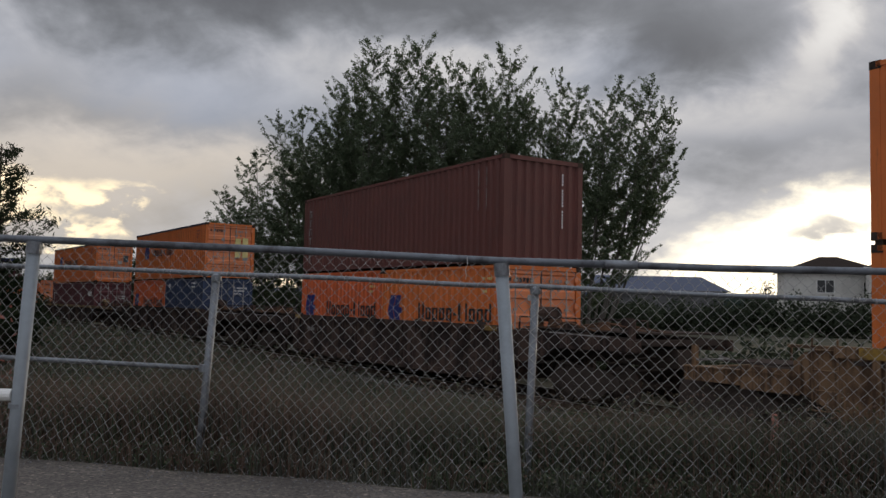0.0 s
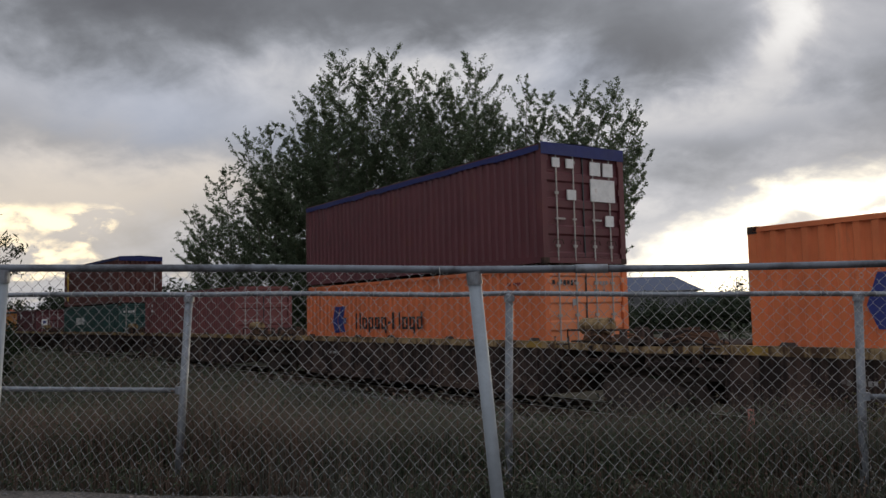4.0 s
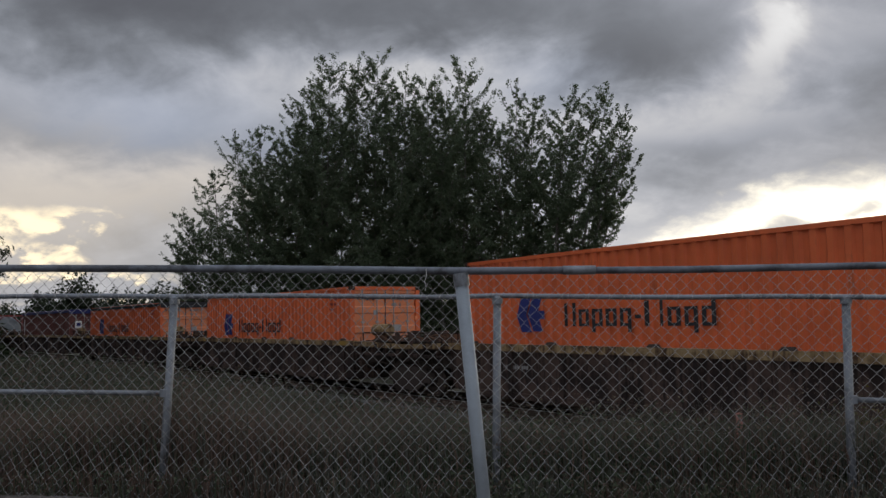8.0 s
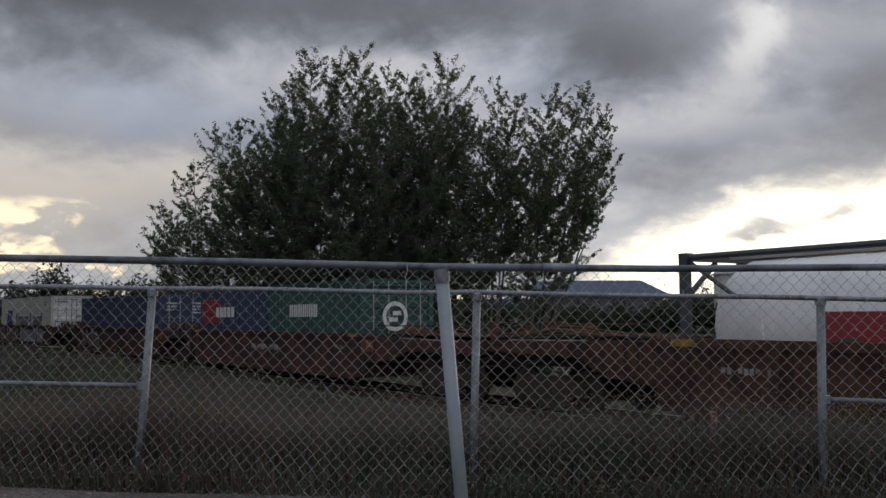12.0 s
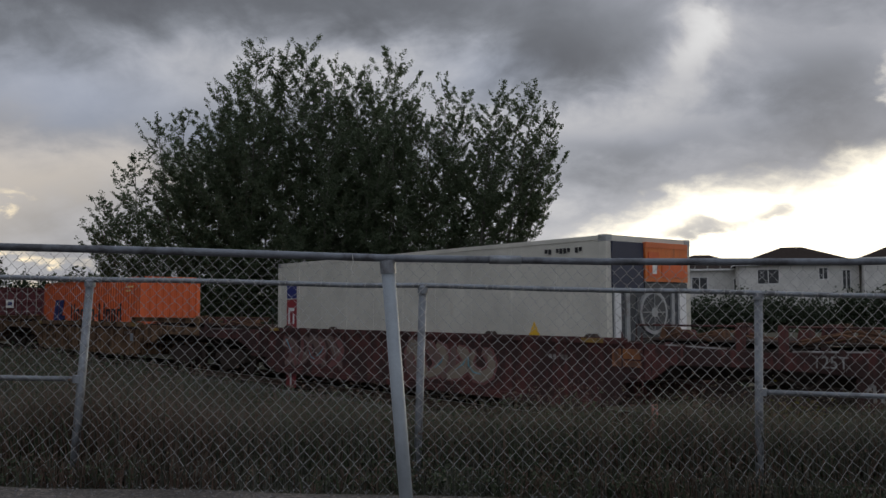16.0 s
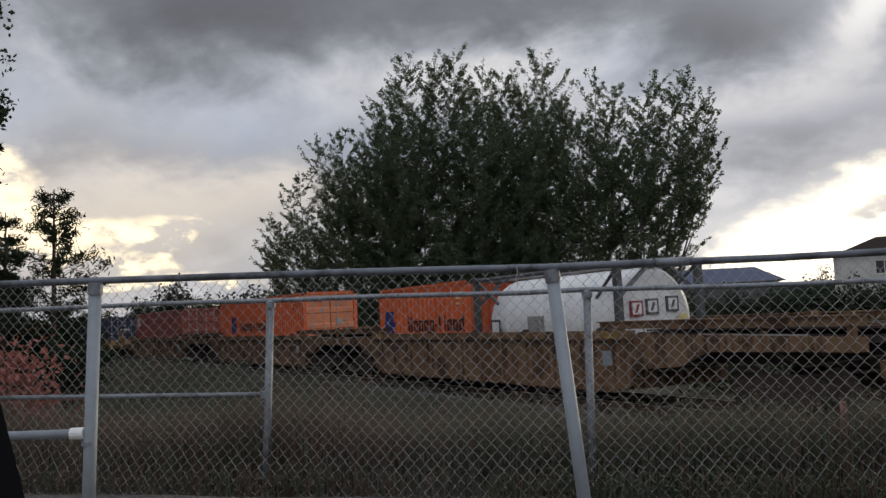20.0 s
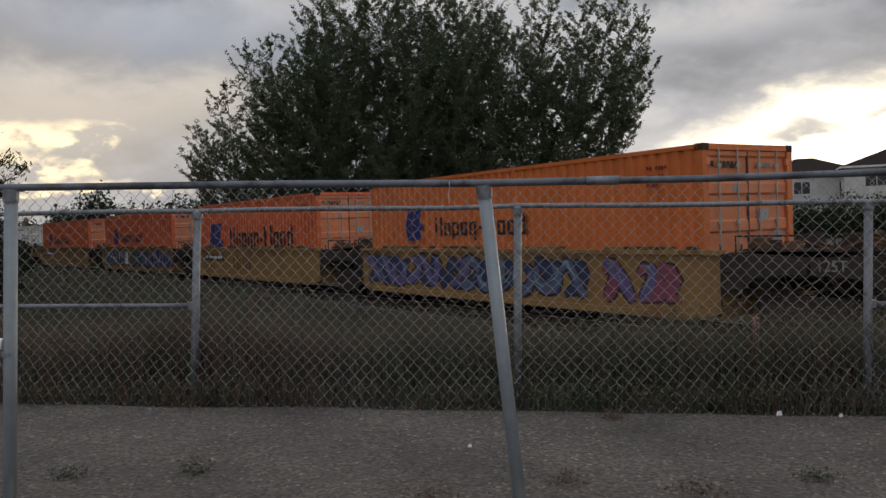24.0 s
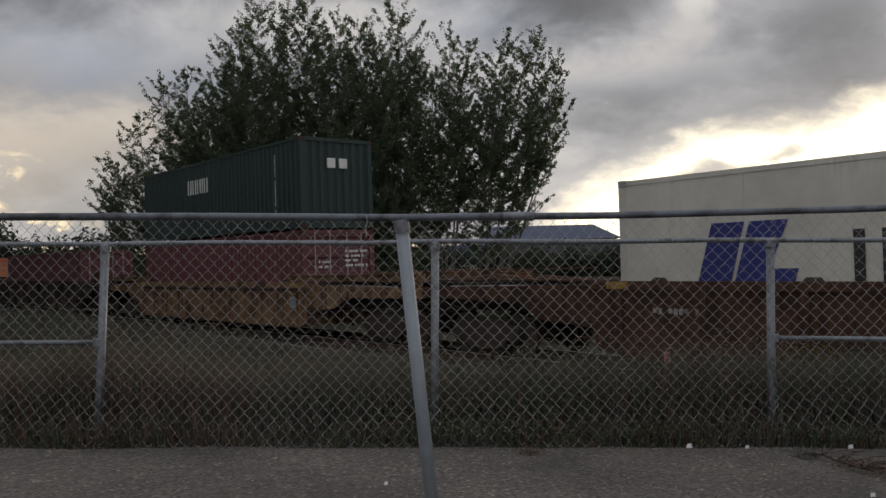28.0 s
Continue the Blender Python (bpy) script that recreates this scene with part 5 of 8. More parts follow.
def well_wagon(front, back, kind, lead, trail, low_lead=False, low_trail=False, plain=False):
    """A well wagon whose well runs from front to back along the train; lead and trail: lengths of its end decks. Origin at the well's middle."""
    mat, sill_mat, top, sill_d, ribs, look_of = WAGONS[kind]
    th = thing("well_wagon", look_of, "railway wagon", "wagons of the train")
    hx, W = (front - back) / 2, 1.34
    for sd in (-1, 1):
        y0, y1 = sorted((sd * W, sd * (W - 0.05)))
        side = part("side_sheet", Shape().hull(
            [(x, y0, z) for x, z in ((-hx - 0.1, top - sill_d), (-hx - 0.1, WELL_LOW + 0.12), (-hx + 0.2, WELL_LOW), (hx - 0.2, WELL_LOW), (hx + 0.1, WELL_LOW + 0.12), (hx + 0.1, top - sill_d))],
            [(x, y1, z) for x, z in ((-hx - 0.1, top - sill_d), (-hx - 0.1, WELL_LOW + 0.12), (-hx + 0.2, WELL_LOW), (hx - 0.2, WELL_LOW), (hx + 0.1, WELL_LOW + 0.12), (hx + 0.1, top - sill_d))]), mat, th)
        yo = sorted((sd * (W + 0.07), sd * (W - 0.09)))
        part("top_sill", Shape().box(-hx - 0.15, hx + 0.15, yo[0], yo[1], top - sill_d, top), sill_mat, th)
        yb = sorted((sd * (W + 0.04), sd * (W - 0.12)))
        part("bottom_sill", Shape().box(-hx + 0.45, hx - 0.45, yb[0], yb[1], WELL_LOW - 0.06, WELL_LOW + 0.07), mat, th)
        for k in range(ribs):
            x = -hx + 0.5 + (2 * hx - 1.0) * k / (ribs - 1)
            ya = sorted((sd * (W + 0.001), sd * (W + 0.065)))
            part("rib", Shape().hull([(x - 0.06, ya[0], WELL_LOW + 0.05), (x + 0.06, ya[0], WELL_LOW + 0.05), (x + 0.06, ya[1], WELL_LOW + 0.05), (x - 0.06, ya[1], WELL_LOW + 0.05)],
                                      [(x - 0.06, ya[0], top - sill_d), (x + 0.06, ya[0], top - sill_d), (x + 0.06, ya[1], top - sill_d), (x - 0.06, ya[1], top - sill_d)]), mat, side)
        if sd < 0:
            lug = random.Random(int(front * 10))
            for k in range(5):
                x = -hx + 1.0 + (2 * hx - 2.0) * (k + lug.uniform(-0.2, 0.2)) / 4
                part("sill_lug", Shape().hull([(x - 0.14, -W - 0.05, top), (x + 0.14, -W - 0.05, top), (x + 0.14, -W + 0.06, top), (x - 0.14, -W + 0.06, top)], [(x - 0.09, -W - 0.02, top + 0.06), (x + 0.09, -W - 0.02, top + 0.06), (x + 0.09, -W + 0.05, top + 0.06), (x - 0.09, -W + 0.05, top + 0.06)]), STEELDARK, side)
        if kind == "tan":
            gs = Shape()
            k = int(2 * hx / 0.42)
            for i in range(k):
                x = -hx + 0.15 + i * 0.42
                yy = sorted((sd * (W + 0.002), sd * (W + 0.05)))
                gs.box(x, x + 0.26, yy[0], yy[1], top - sill_d - 0.09, top - sill_d - 0.03)
            part("sill_bracket", gs, STEELDARK, side, kind="stuff")
    for k in range(7):
        x = -hx + 0.6 + (2 * hx - 1.2) * k / 6
        part("floor_beam", Shape().box(x - 0.15, x + 0.15, -W + 0.05, W - 0.05, WELL_LOW - 0.04, WELL_LOW + 0.06), mat, th)
    for sx, ext, low_end in ((1, lead, low_lead), (-1, trail, low_trail)):
        xa, xb = sx * (hx + 0.1), sx * (hx + ext)
        part("bulkhead", Shape().box(min(xa, xa - sx * 0.06), max(xa, xa - sx * 0.06), -W + 0.06, W - 0.06, WELL_LOW + 0.02, top - 0.1), mat, th)
        end_mat = STEELDARK if kind in ("yellow", "red") and ext < 2.0 else mat
        if low_end and ext > 2.0:
            coupling_end(th, sx, xa, xb, top, end_mat, kind, plain)
        else:
            shared_end(th, sx, xa, xb, top, end_mat, kind)
        part("marking", Shape().box(min(sx * (hx - 0.75), sx * (hx - 0.25)), max(sx * (hx - 0.75), sx * (hx - 0.25)), -W - 0.075, -W - 0.07, top - sill_d + 0.01, top - 0.01), DULLMARK, th, "dull yellow reflective marking")
    return th


def ribbon(sh, pts, wide, y):
    """A flat painted stroke of even width along a bent line, with pointed ends."""
    n = len(pts)
    left, right = [], []
    for i, (x, z) in enumerate(pts):
        ax, az = pts[max(i - 1, 0)]
        bx, bz = pts[min(i + 1, n - 1)]
        d = math.hypot(bx - ax, bz - az) or 1.0
        w = wide / 2 * (0.45 if i in (0, n - 1) else 1.0)
        px, pz = -(bz - az) / d * w, (bx - ax) / d * w
        left.append((x + px, y, z + pz))
        right.append((x - px, y, z - pz))
    k = len(sh.v)
    for a, b in zip(left, right):
        sh.v += [a, b, (a[0], y + 0.003, a[2]), (b[0], y + 0.003, b[2])]
    for i in range(n - 1):
        a, b = k + 4 * i, k + 4 * (i + 1)
        sh.f += [(a, a + 1, b + 1, b), (a, b, b + 2, a + 2), (a + 1, a + 3, b + 3, b + 1)]


def tags(th, front, back, kind, seed, runs):
    """Sprayed tags on a wagon side: swelling curved shapes with a dark outline and bright slivers, no words; each run: from, to (metres from the trailing end), fill, outline, second fill."""
    r = random.Random(seed)
    hx, W = (front - back) / 2, 1.34
    y = -W - 0.008
    lo0, hi0 = WELL_LOW + 0.12, WAGONS[kind][2] - WAGONS[kind][3] - 0.06

    def curve(x, w, lo, hi):
        h = hi - lo
        pick = r.randrange(5)
        if pick == 0:
            a0 = r.uniform(0, 3.1)
            return [(x + w * 0.5 + w * 0.36 * math.cos(a0 + q), lo + h * 0.5 + h * 0.36 * math.sin(a0 + q)) for q in (0, 0.7, 1.4, 2.1, 2.8, 3.5, 4.2, 4.9)]
        if pick == 1:
            return [(x + w * (0.15 + 0.12 * math.sin(3.0 * q) + 0.25 * q), lo + h * (0.03 + 0.94 * q)) for q in (0, 0.2, 0.4, 0.6, 0.8, 1)]
        if pick == 2:
            return [(x + w * (0.1 + 0.85 * q), lo + h * (0.5 + 0.38 * math.sin(4.6 * q + 0.5))) for q in (0, 0.17, 0.34, 0.5, 0.67, 0.84, 1)]
        if pick == 3:
            return [(x + w * (0.12 + 0.75 * q), hi - h * (0.05 + 0.9 * q ** 1.6)) for q in (0, 0.25, 0.5, 0.75, 1)]
        return [(x + w * (0.2 + 0.7 * math.sin(2.6 * q)), lo + h * (0.08 + 0.85 * q)) for q in (0, 0.2, 0.4, 0.6, 0.8, 1)]

    for x0, x1, fill, rim, second in runs:
        x = -hx + 0.32 + x0
        stop = -hx + 0.32 + x1
        while x < stop - 0.35:
            w = r.uniform(0.75, 1.15)
            lo, hi = lo0 + r.uniform(0, 0.1), hi0 - r.uniform(0, 0.12)
            under, body, inner, glint = Shape(), Shape(), Shape(), Shape()
            for k in range(3):
                line = curve(x, w, lo, hi)
                wide = r.uniform(0.24, 0.40) if fill == "silver" else r.uniform(0.18, 0.30)
                ribbon(under, line, wide + 0.11, y - 0.0004 * k)
                ribbon(body if k < 2 else inner, line, wide, y - 0.004 - 0.0004 * k)
                if k != 1:
                    ribbon(glint, [(px - 0.05, pz + 0.045) for px, pz in line[1:4]], 0.036, y - 0.010)
            part("painted_tag", under, SPRAY[rim], th, "dark sprayed outline")
            part("painted_tag", body, SPRAY[fill], th, "swelling sprayed shape")
            part("painted_tag", inner, SPRAY[second], th, "sprayed inner shape")
            part("painted_tag", glint, INKWHITE if fill == "violet" else INKGREY if r.random() < 0.6 else SPRAY["sky"], th, "thin sprayed highlight strokes")
            x += w * r.uniform(0.72, 0.88)


# ---- the train: where each box and wagon stands along it at the start ----
SPEED = 20.5
FLOOR_Z, UPPER_Z = -0.41, 2.24
STD, HIGH = 2.591, 2.896
moving = []
DOORS = ORANGE_LIT_DOOR


def ride(th, middle, z=0.0):
    moving.append((th, middle, z))
    th.matrix_world = on_track(middle, z)
    return th


def box40(front, level, mat, label, H=STD, L=12.19, **kw):
    th = container(L, H, mat, label, **kw)
    if level:
        for sx in (-1, 1):
            for sy in (-1, 1):
                part("twist_lock", Shape().box(sx * (L / 2 - 0.1) - 0.06, sx * (L / 2 - 0.1) + 0.06, sy * (HALF_W - 0.09) - 0.05, sy * (HALF_W - 0.09) + 0.05, -0.115, 0.01), STEELDARK, th)
    return ride(th, front - L / 2, FLOOR_Z if level == 0 else UPPER_Z)


def box20(front, level, mat, label, H=STD, **kw):
    return box40(front, level, mat, label, H, 6.06, **kw)


Y = -HALF_W - 0.002
O40 = "orange forty-foot container with a blue emblem, riding a well wagon"
O20 = "orange twenty-foot container with a blue emblem, riding a well wagon"

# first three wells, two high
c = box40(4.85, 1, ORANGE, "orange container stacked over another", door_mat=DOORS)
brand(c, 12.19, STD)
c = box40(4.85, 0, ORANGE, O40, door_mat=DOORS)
brand(c, 12.19, STD)
c = box40(-16.6, 1, REDBROWN, "rust-red corrugated container stacked on two orange ones", end="corr")
stacked_letters(c, INKGREY, -5.6, 2.2, 6, 0.25, Y)
small_marks(c, INKGREY, 5.0, 2.35, 0.12, 8, Y, 0.07)
small_marks(c, INKGREY, 5.35, 2.35, 0.12, 8, Y, 0.07)
end_marks(c, INKWHITE, 6.09, 0.55, 2.25, 0.1, 9)
c = box20(-16.6, 0, ORANGE, O20, door_mat=DOORS)
brand(c, 6.06, STD, ink=PLACARD)
c = box20(-22.7, 0, ORANGE_RED, O20, end="corr")
brand(c, 6.06, STD, ink=PLACARD)
c = box40(-40.2, 1, ORANGE, "orange container with yellow placards on its doors, stacked high", door_mat=DOORS, rail_mat=INDIGO)
brand(c, 12.19, STD)
placards(c, 12.19, STD, "yellow")
c = box20(-40.2, 0, BLUE, "navy blue twenty-foot container with white marks")
small_marks(c, INKWHITE, -2.4, 2.35, 0.7, 1, Y, 0.22)
small_marks(c, INKWHITE, 1.3, 2.4, 0.8, 2, Y, 0.1)
end_marks(c, INKWHITE, 3.03, 0.3, 2.2, 0.7, 3)
c = box20(-46.35, 0, ORANGE_RED, O20, end="corr")
brand(c, 6.06, STD, ink=PLACARD)

# yellow-silled five-pack
c = box40(-61.8, 1, ORANGE, "orange container with a dark door placard, stacked on a maroon one", door_mat=DOORS, rail_mat=TARPBLACK)
brand(c, 12.19, STD)
placards(c, 12.19, STD, "grey")
c = box40(-61.8, 0, MAROON, "maroon container with white stacked marks under an orange one")
stacked_letters(c, INKWHITE, -5.6, 1.95, 4, 0.26, Y)
bars(c, INKWHITE, Y, 4.6, 1.65, 0.42, "xxx")
small_marks(c, INKWHITE, 2.6, 1.9, 0.1, 8, Y, 0.11)
end_marks(c, INKWHITE, 6.1, 0.4, 1.7, 0.5, 2)
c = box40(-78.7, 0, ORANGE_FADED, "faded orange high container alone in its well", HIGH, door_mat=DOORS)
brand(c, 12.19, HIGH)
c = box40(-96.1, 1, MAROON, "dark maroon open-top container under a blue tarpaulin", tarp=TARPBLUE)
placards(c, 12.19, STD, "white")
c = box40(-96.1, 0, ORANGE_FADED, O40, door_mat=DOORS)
brand(c, 12.19, STD)
c = box40(-114.9, 0, DULLRED, "plain faded red high container alone in its well", HIGH)
small_marks(c, INKWHITE, -5.0, 2.4, 0.3, 2, Y, 0.16)
c = box40(-131.9, 1, REDBROWN, "dark red open-top container with a yellow stripe and blue tarpaulin", end="corr", tarp=TARPBLUE)
part("stripe_panel", Shape().box(-5.35, -4.95, Y - 0.003, Y + 0.002, 0.35, 2.25), SAFETY, c, "upright yellow stripe panel")
stacked_letters(c, INKBLACK, -5.28, 2.2, 9, 0.17, Y - 0.003)
small_marks(c, INKWHITE, 4.4, 2.1, 0.1, 7, Y, 0.12)
small_marks(c, INKWHITE, 4.75, 2.1, 0.1, 10, Y, 0.1)
end_marks(c, INKWHITE, 6.09, 0.75, 2.0, 0.1, 9)
c = box40(-131.9, 0, GREEN, "bottle-green container with pale lettering under an open-top one")
bars(c, INKWHITE, Y, -2.9, 1.45, 0.42, "XXXliXX"[:7])
small_marks(c, INKWHITE, 4.3, 1.9, 0.1, 8, Y, 0.12)
end_marks(c, INKWHITE, 6.1, -0.95, 2.2, 0.7, 1, 0.16)
end_marks(c, INKWHITE, 6.1, 0.3, 2.2, 0.6, 4)

# second five-pack, single height
c = box20(-151.6, 0, MAROON, "maroon twenty-foot container with white placards")
placards(c, 6.06, STD, "one")
part("placard", Shape().box(-1.75, -1.5, Y - 0.003, Y + 0.002, 1.95, 2.3), INKWHITE, c, "white placard")
small_marks(c, INKWHITE, 1.9, 2.3, 0.1, 11, Y, 0.1)
small_marks(c, INKWHITE, 2.2, 2.3, 0.1, 4, Y, 0.1)
c = box20(-157.75, 0, AMBER, "amber twenty-foot open-top container under a dark tarpaulin", end="corr", tarp=TARPBLACK)
brand(c, 6.06, STD)
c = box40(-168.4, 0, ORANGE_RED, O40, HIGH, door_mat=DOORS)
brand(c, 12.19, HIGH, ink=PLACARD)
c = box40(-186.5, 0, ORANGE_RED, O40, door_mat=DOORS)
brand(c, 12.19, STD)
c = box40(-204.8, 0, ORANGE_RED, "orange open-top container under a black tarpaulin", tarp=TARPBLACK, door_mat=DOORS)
brand(c, 12.19, STD)
c = box40(-221.7, 0, REDBROWN, "rust-red container with stacked white marks and a dark tarpaulin", tarp=TARPBLUE)
stacked_letters(c, INKWHITE, -5.5, 2.15, 6, 0.26, Y)
placards(c, 12.19, STD, "one")
c = tank(6.06, STD, TANKGREY, FRAMERED, "grey tank container with red lettering in a red frame", "red")
ride(c, -243.4 - 3.03, FLOOR_Z)
c = tank(6.06, STD, DOORWHITE, FRAMEDARK, "white tank container with a red sign panel", "panel")
ride(c, -249.55 - 3.03, FLOOR_Z)

# red wagons
c = box20(-266.6, 0, GREEN, "green twenty-foot container with a round white mark on its doors")
bars(c, INKWHITE, Y, -1.4, 1.55, 0.38, "XXXXiXX"[:7], stroke=0.2)
ring_mark = Shape()
for i in range(20):
    a, b = 2 * math.pi * i / 20, 2 * math.pi * (i + 1) / 20
    ring_mark.hull([(3.034, 0.42 * math.cos(q) * w - 0.1, 1.55 + 0.42 * math.sin(q) * w) for q, w in ((a, 1), (b, 1), (b, 0.72), (a, 0.72))],
                   [(3.038, 0.42 * math.cos(q) * w - 0.1, 1.55 + 0.42 * math.sin(q) * w) for q, w in ((a, 1), (b, 1), (b, 0.72), (a, 0.72))])
ring_mark.box(3.034, 3.038, -0.30, -0.02, 1.4, 1.52)
ring_mark.box(3.034, 3.038, -0.18, 0.1, 1.58, 1.70)
part("round_mark", ring_mark, INKWHITE, c, "round white mark")
c = box20(-272.8, 0, BLUE, "navy twenty-foot container with a red field and pale lettering", end="corr")
part("colour_field", Shape().box(-2.85, -1.0, Y - 0.003, Y + 0.002, 1.35, 2.2), INKRED, c, "red painted field")
bars(c, INKWHITE, Y - 0.003, -1.4, 1.55, 0.5, "xxxxx", stroke=0.24)
c = box40(-283.7, 0, BLUE, "navy blue container alone in a red wagon")
end_marks(c, INKWHITE, 6.1, -0.9, 2.2, 0.6, 3)
end_marks(c, INKWHITE, 6.1, 0.25, 2.2, 0.6, 4)
c = box40(-302.1, 0, WHITE, "cream-white refrigerated container with a blue emblem and dark lettering", HIGH, smooth_side=True, door_mat=DOORWHITE, name="refrigerated_container")
brand(c, 12.19, HIGH, big=True, ink=INKBLACK)
part("cooling_unit", Shape().box(-6.20, -6.10, -1.15, 1.15, 0.2, 2.8), FRAMEDARK, c, "black cooling unit")
c = box40(-338.0, 0, WHITE, "cream-white refrigerated container with an orange cooling unit", HIGH, smooth_side=True, end="none", name="refrigerated_container")
part("cooling_unit", Shape().box(5.85, 6.08, -1.08, 1.08, 0.15, 2.75), FRAMEDARK, c, "dark cooling unit")
part("dark_casing", Shape().box(6.08, 6.12, -1.08, -0.22, 1.93, 2.78), INDIGO, c, "dark blue casing")
part("cooling_cover", Shape().box(6.08, 6.15, -0.20, 1.06, 2.08, 2.70), ORANGE, c, "orange cooling unit cover")
part("cover_edge", Shape().box(6.08, 6.16, -0.20, 1.06, 2.70, 2.80), ORANGE_FADED, c)
part("lower_trim", Shape().box(6.08, 6.13, -0.20, 1.06, 1.93, 2.06), FRAMEDARK, c, "dark lower trim")
for y, z, w, h in ((-0.12, 2.16, 0.30, 0.46), (0.26, 2.16, 0.74, 0.30)):
    part("cover_panel", Shape().box(6.15, 6.165, y, y + w, z, z + h), ORANGE_RED, c)
part("cover_label", Shape().box(6.165, 6.168, -0.02, 0.10, 2.22, 2.40), INKWHITE, c)
part("fan_ring", Shape().tube((6.08, 0.05, 1.52), (6.13, 0.05, 1.52), 0.40, 24), COOLGREY, c, "grey fan housing")
part("fan", Shape().tube((6.13, 0.05, 1.52), (6.135, 0.05, 1.52), 0.34, 24), FRAMEDARK, c)
part("fan_hub", Shape().tube((6.135, 0.05, 1.52), (6.15, 0.05, 1.52), 0.09, 12), COOLGREY, c)
for k in range(8):
    a = math.pi * k / 4
    part("fan_bar", Shape().tube((6.142, 0.05 + 0.09 * math.cos(a), 1.52 + 0.09 * math.sin(a)), (6.142, 0.05 + 0.34 * math.cos(a), 1.52 + 0.34 * math.sin(a)), 0.008, 5), COOLGREY, c)
for y, wd, z0 in ((-1.02, 0.16, 0.3), (-0.72, 0.10, 0.9), (0.60, 0.08, 0.5), (0.84, 0.20, 0.3)):
    part("unit_panel", Shape().box(6.08, 6.12, y, y + wd, z0, 1.88), DOORWHITE if wd > 0.15 else COOLGREY, c)
part("motor_box", Shape().box(6.08, 6.22, -0.55, -0.1, 0.35, 0.95), FRAMEDARK, c, "dark motor box")
part("motor_box", Shape().tube((6.1, 0.25, 0.6), (6.1, 0.75, 0.6), 0.2, 12), COOLGREY, c, "grey compressor drum")
part("unit_pipe", Shape().pipe([(6.15, -0.9, 0.4), (6.18, -0.6, 1.1), (6.16, -0.45, 1.8)], 0.025, 6), FRAMEDARK, c)
part("unit_sill", Shape().box(6.08, 6.13, -1.06, 1.06, 0.16, 0.28), COOLGREY, c)
stacked_letters(c, INKWHITE, -5.45, 1.75, 4, 0.45, Y, INKRED)
part("upper_field", Shape().box(-5.55, -5.0, Y - 0.003, Y + 0.002, 1.9, 2.35), INKBLUE, c, "blue field over the red stripe")
small_marks(c, INKBLACK, 4.6, 2.7, 1.0, 1, Y, 0.12)
part("warning_sign", Shape().hull([(4.1, Y - 0.003, 1.0), (4.5, Y - 0.003, 1.0), (4.3, Y - 0.003, 1.35)], [(4.1, Y + 0.002, 1.0), (4.5, Y + 0.002, 1.0), (4.3, Y + 0.002, 1.35)]), SAFETY, c, "yellow warning triangle")

# tan wagons
c = box40(-361.0, 0, ORANGE_RED, "orange high container with a corrugated end", HIGH, end="corr")
brand(c, 12.19, HIGH, big=True, ink=PLACARD)
c = box40(-381.0, 0, MAROON, "dull maroon high container with a red door sign", HIGH)
placards(c, 12.19, HIGH, "one")
c = box40(-400.5, 0, MAROON, "dark maroon container with white end marks")
small_marks(c, INKWHITE, -5.4, 2.3, 0.3, 4, Y, 0.2)
bars(c, INKWHITE, Y, 4.2, 1.55, 0.4, "xxxx")
end_marks(c, INKWHITE, 6.1, 0.2, 1.9, 0.7, 4)
part("letter_panel", Shape().box(-5.6, -5.15, Y - 0.004, Y + 0.002, 0.8, 2.4), INKWHITE, c, "white upright panel")
stacked_letters(c, INKBLACK, -5.5, 2.3, 3, 0.36, Y - 0.004)
c = tank(6.06, STD, DOORWHITE, FRAMEDARK, "white tank container with small warning signs", "diamond")
ride(c, -424.2 - 3.03, FLOOR_Z)
c = box20(-430.45, 0, ORANGE_RED, O20, end="corr")
brand(c, 6.06, STD, ink=PLACARD)
c = box40(-444.0, 0, ORANGE_RED, O40, HIGH, door_mat=DOORS)
brand(c, 12.19, HIGH)
c = box40(-464.1, 0, BRIGHTRED, "faded red high container with a white angular mark", HIGH)
bars(c, INKWHITE, Y, -5.5, 2.0, 0.55, "XX", stroke=0.2)

# yellow five-pack
c = box40(-485.7, 0, INDIGO, "dark blue high container in a yellow wagon", HIGH)
end_marks(c, INKWHITE, 6.1, -0.1, 1.9, 0.8, 1, 0.16)
for s in (-502.0, -518.0, -533.9, -549.9):
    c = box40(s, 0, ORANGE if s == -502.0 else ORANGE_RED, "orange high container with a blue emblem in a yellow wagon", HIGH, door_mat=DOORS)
    brand(c, 12.19, HIGH, big=s == -518.0)
c = box40(-571.7, 0, WHITE, "cream-white container with white doors and dark lettering", HIGH, smooth_side=True, door_mat=DOORWHITE, name="refrigerated_container")
brand(c, 12.19, HIGH, big=True, ink=INKBLACK)
c = box40(-595.4, 1, DARKGREEN, "dark green container with two white placards, stacked on a maroon one", end="corr")
placards(c, 12.19, STD, "pair")
bars(c, INKWHITE, Y, -1.8, 1.5, 0.5, "XXXiX")
small_marks(c, INKWHITE, 4.6, 2.2, 0.1, 9, Y, 0.1)
c = box40(-595.4, 0, MAROON, "maroon container with a red door label under a green one")
end_marks(c, INKWHITE, 6.1, -0.7, 1.7, 0.4, 2)
end_marks(c, INKWHITE, 6.1, 0.2, 2.0, 0.8, 4)
c = box40(-615.6, 0, MAROON, "maroon container at the tail of the view")
c = box40(-635.0, 0, ORANGE, O40, door_mat=DOORS)
brand(c, 12.19, STD)
c = box40(-654.0, 0, REDBROWN, "rust-red container far down the line")

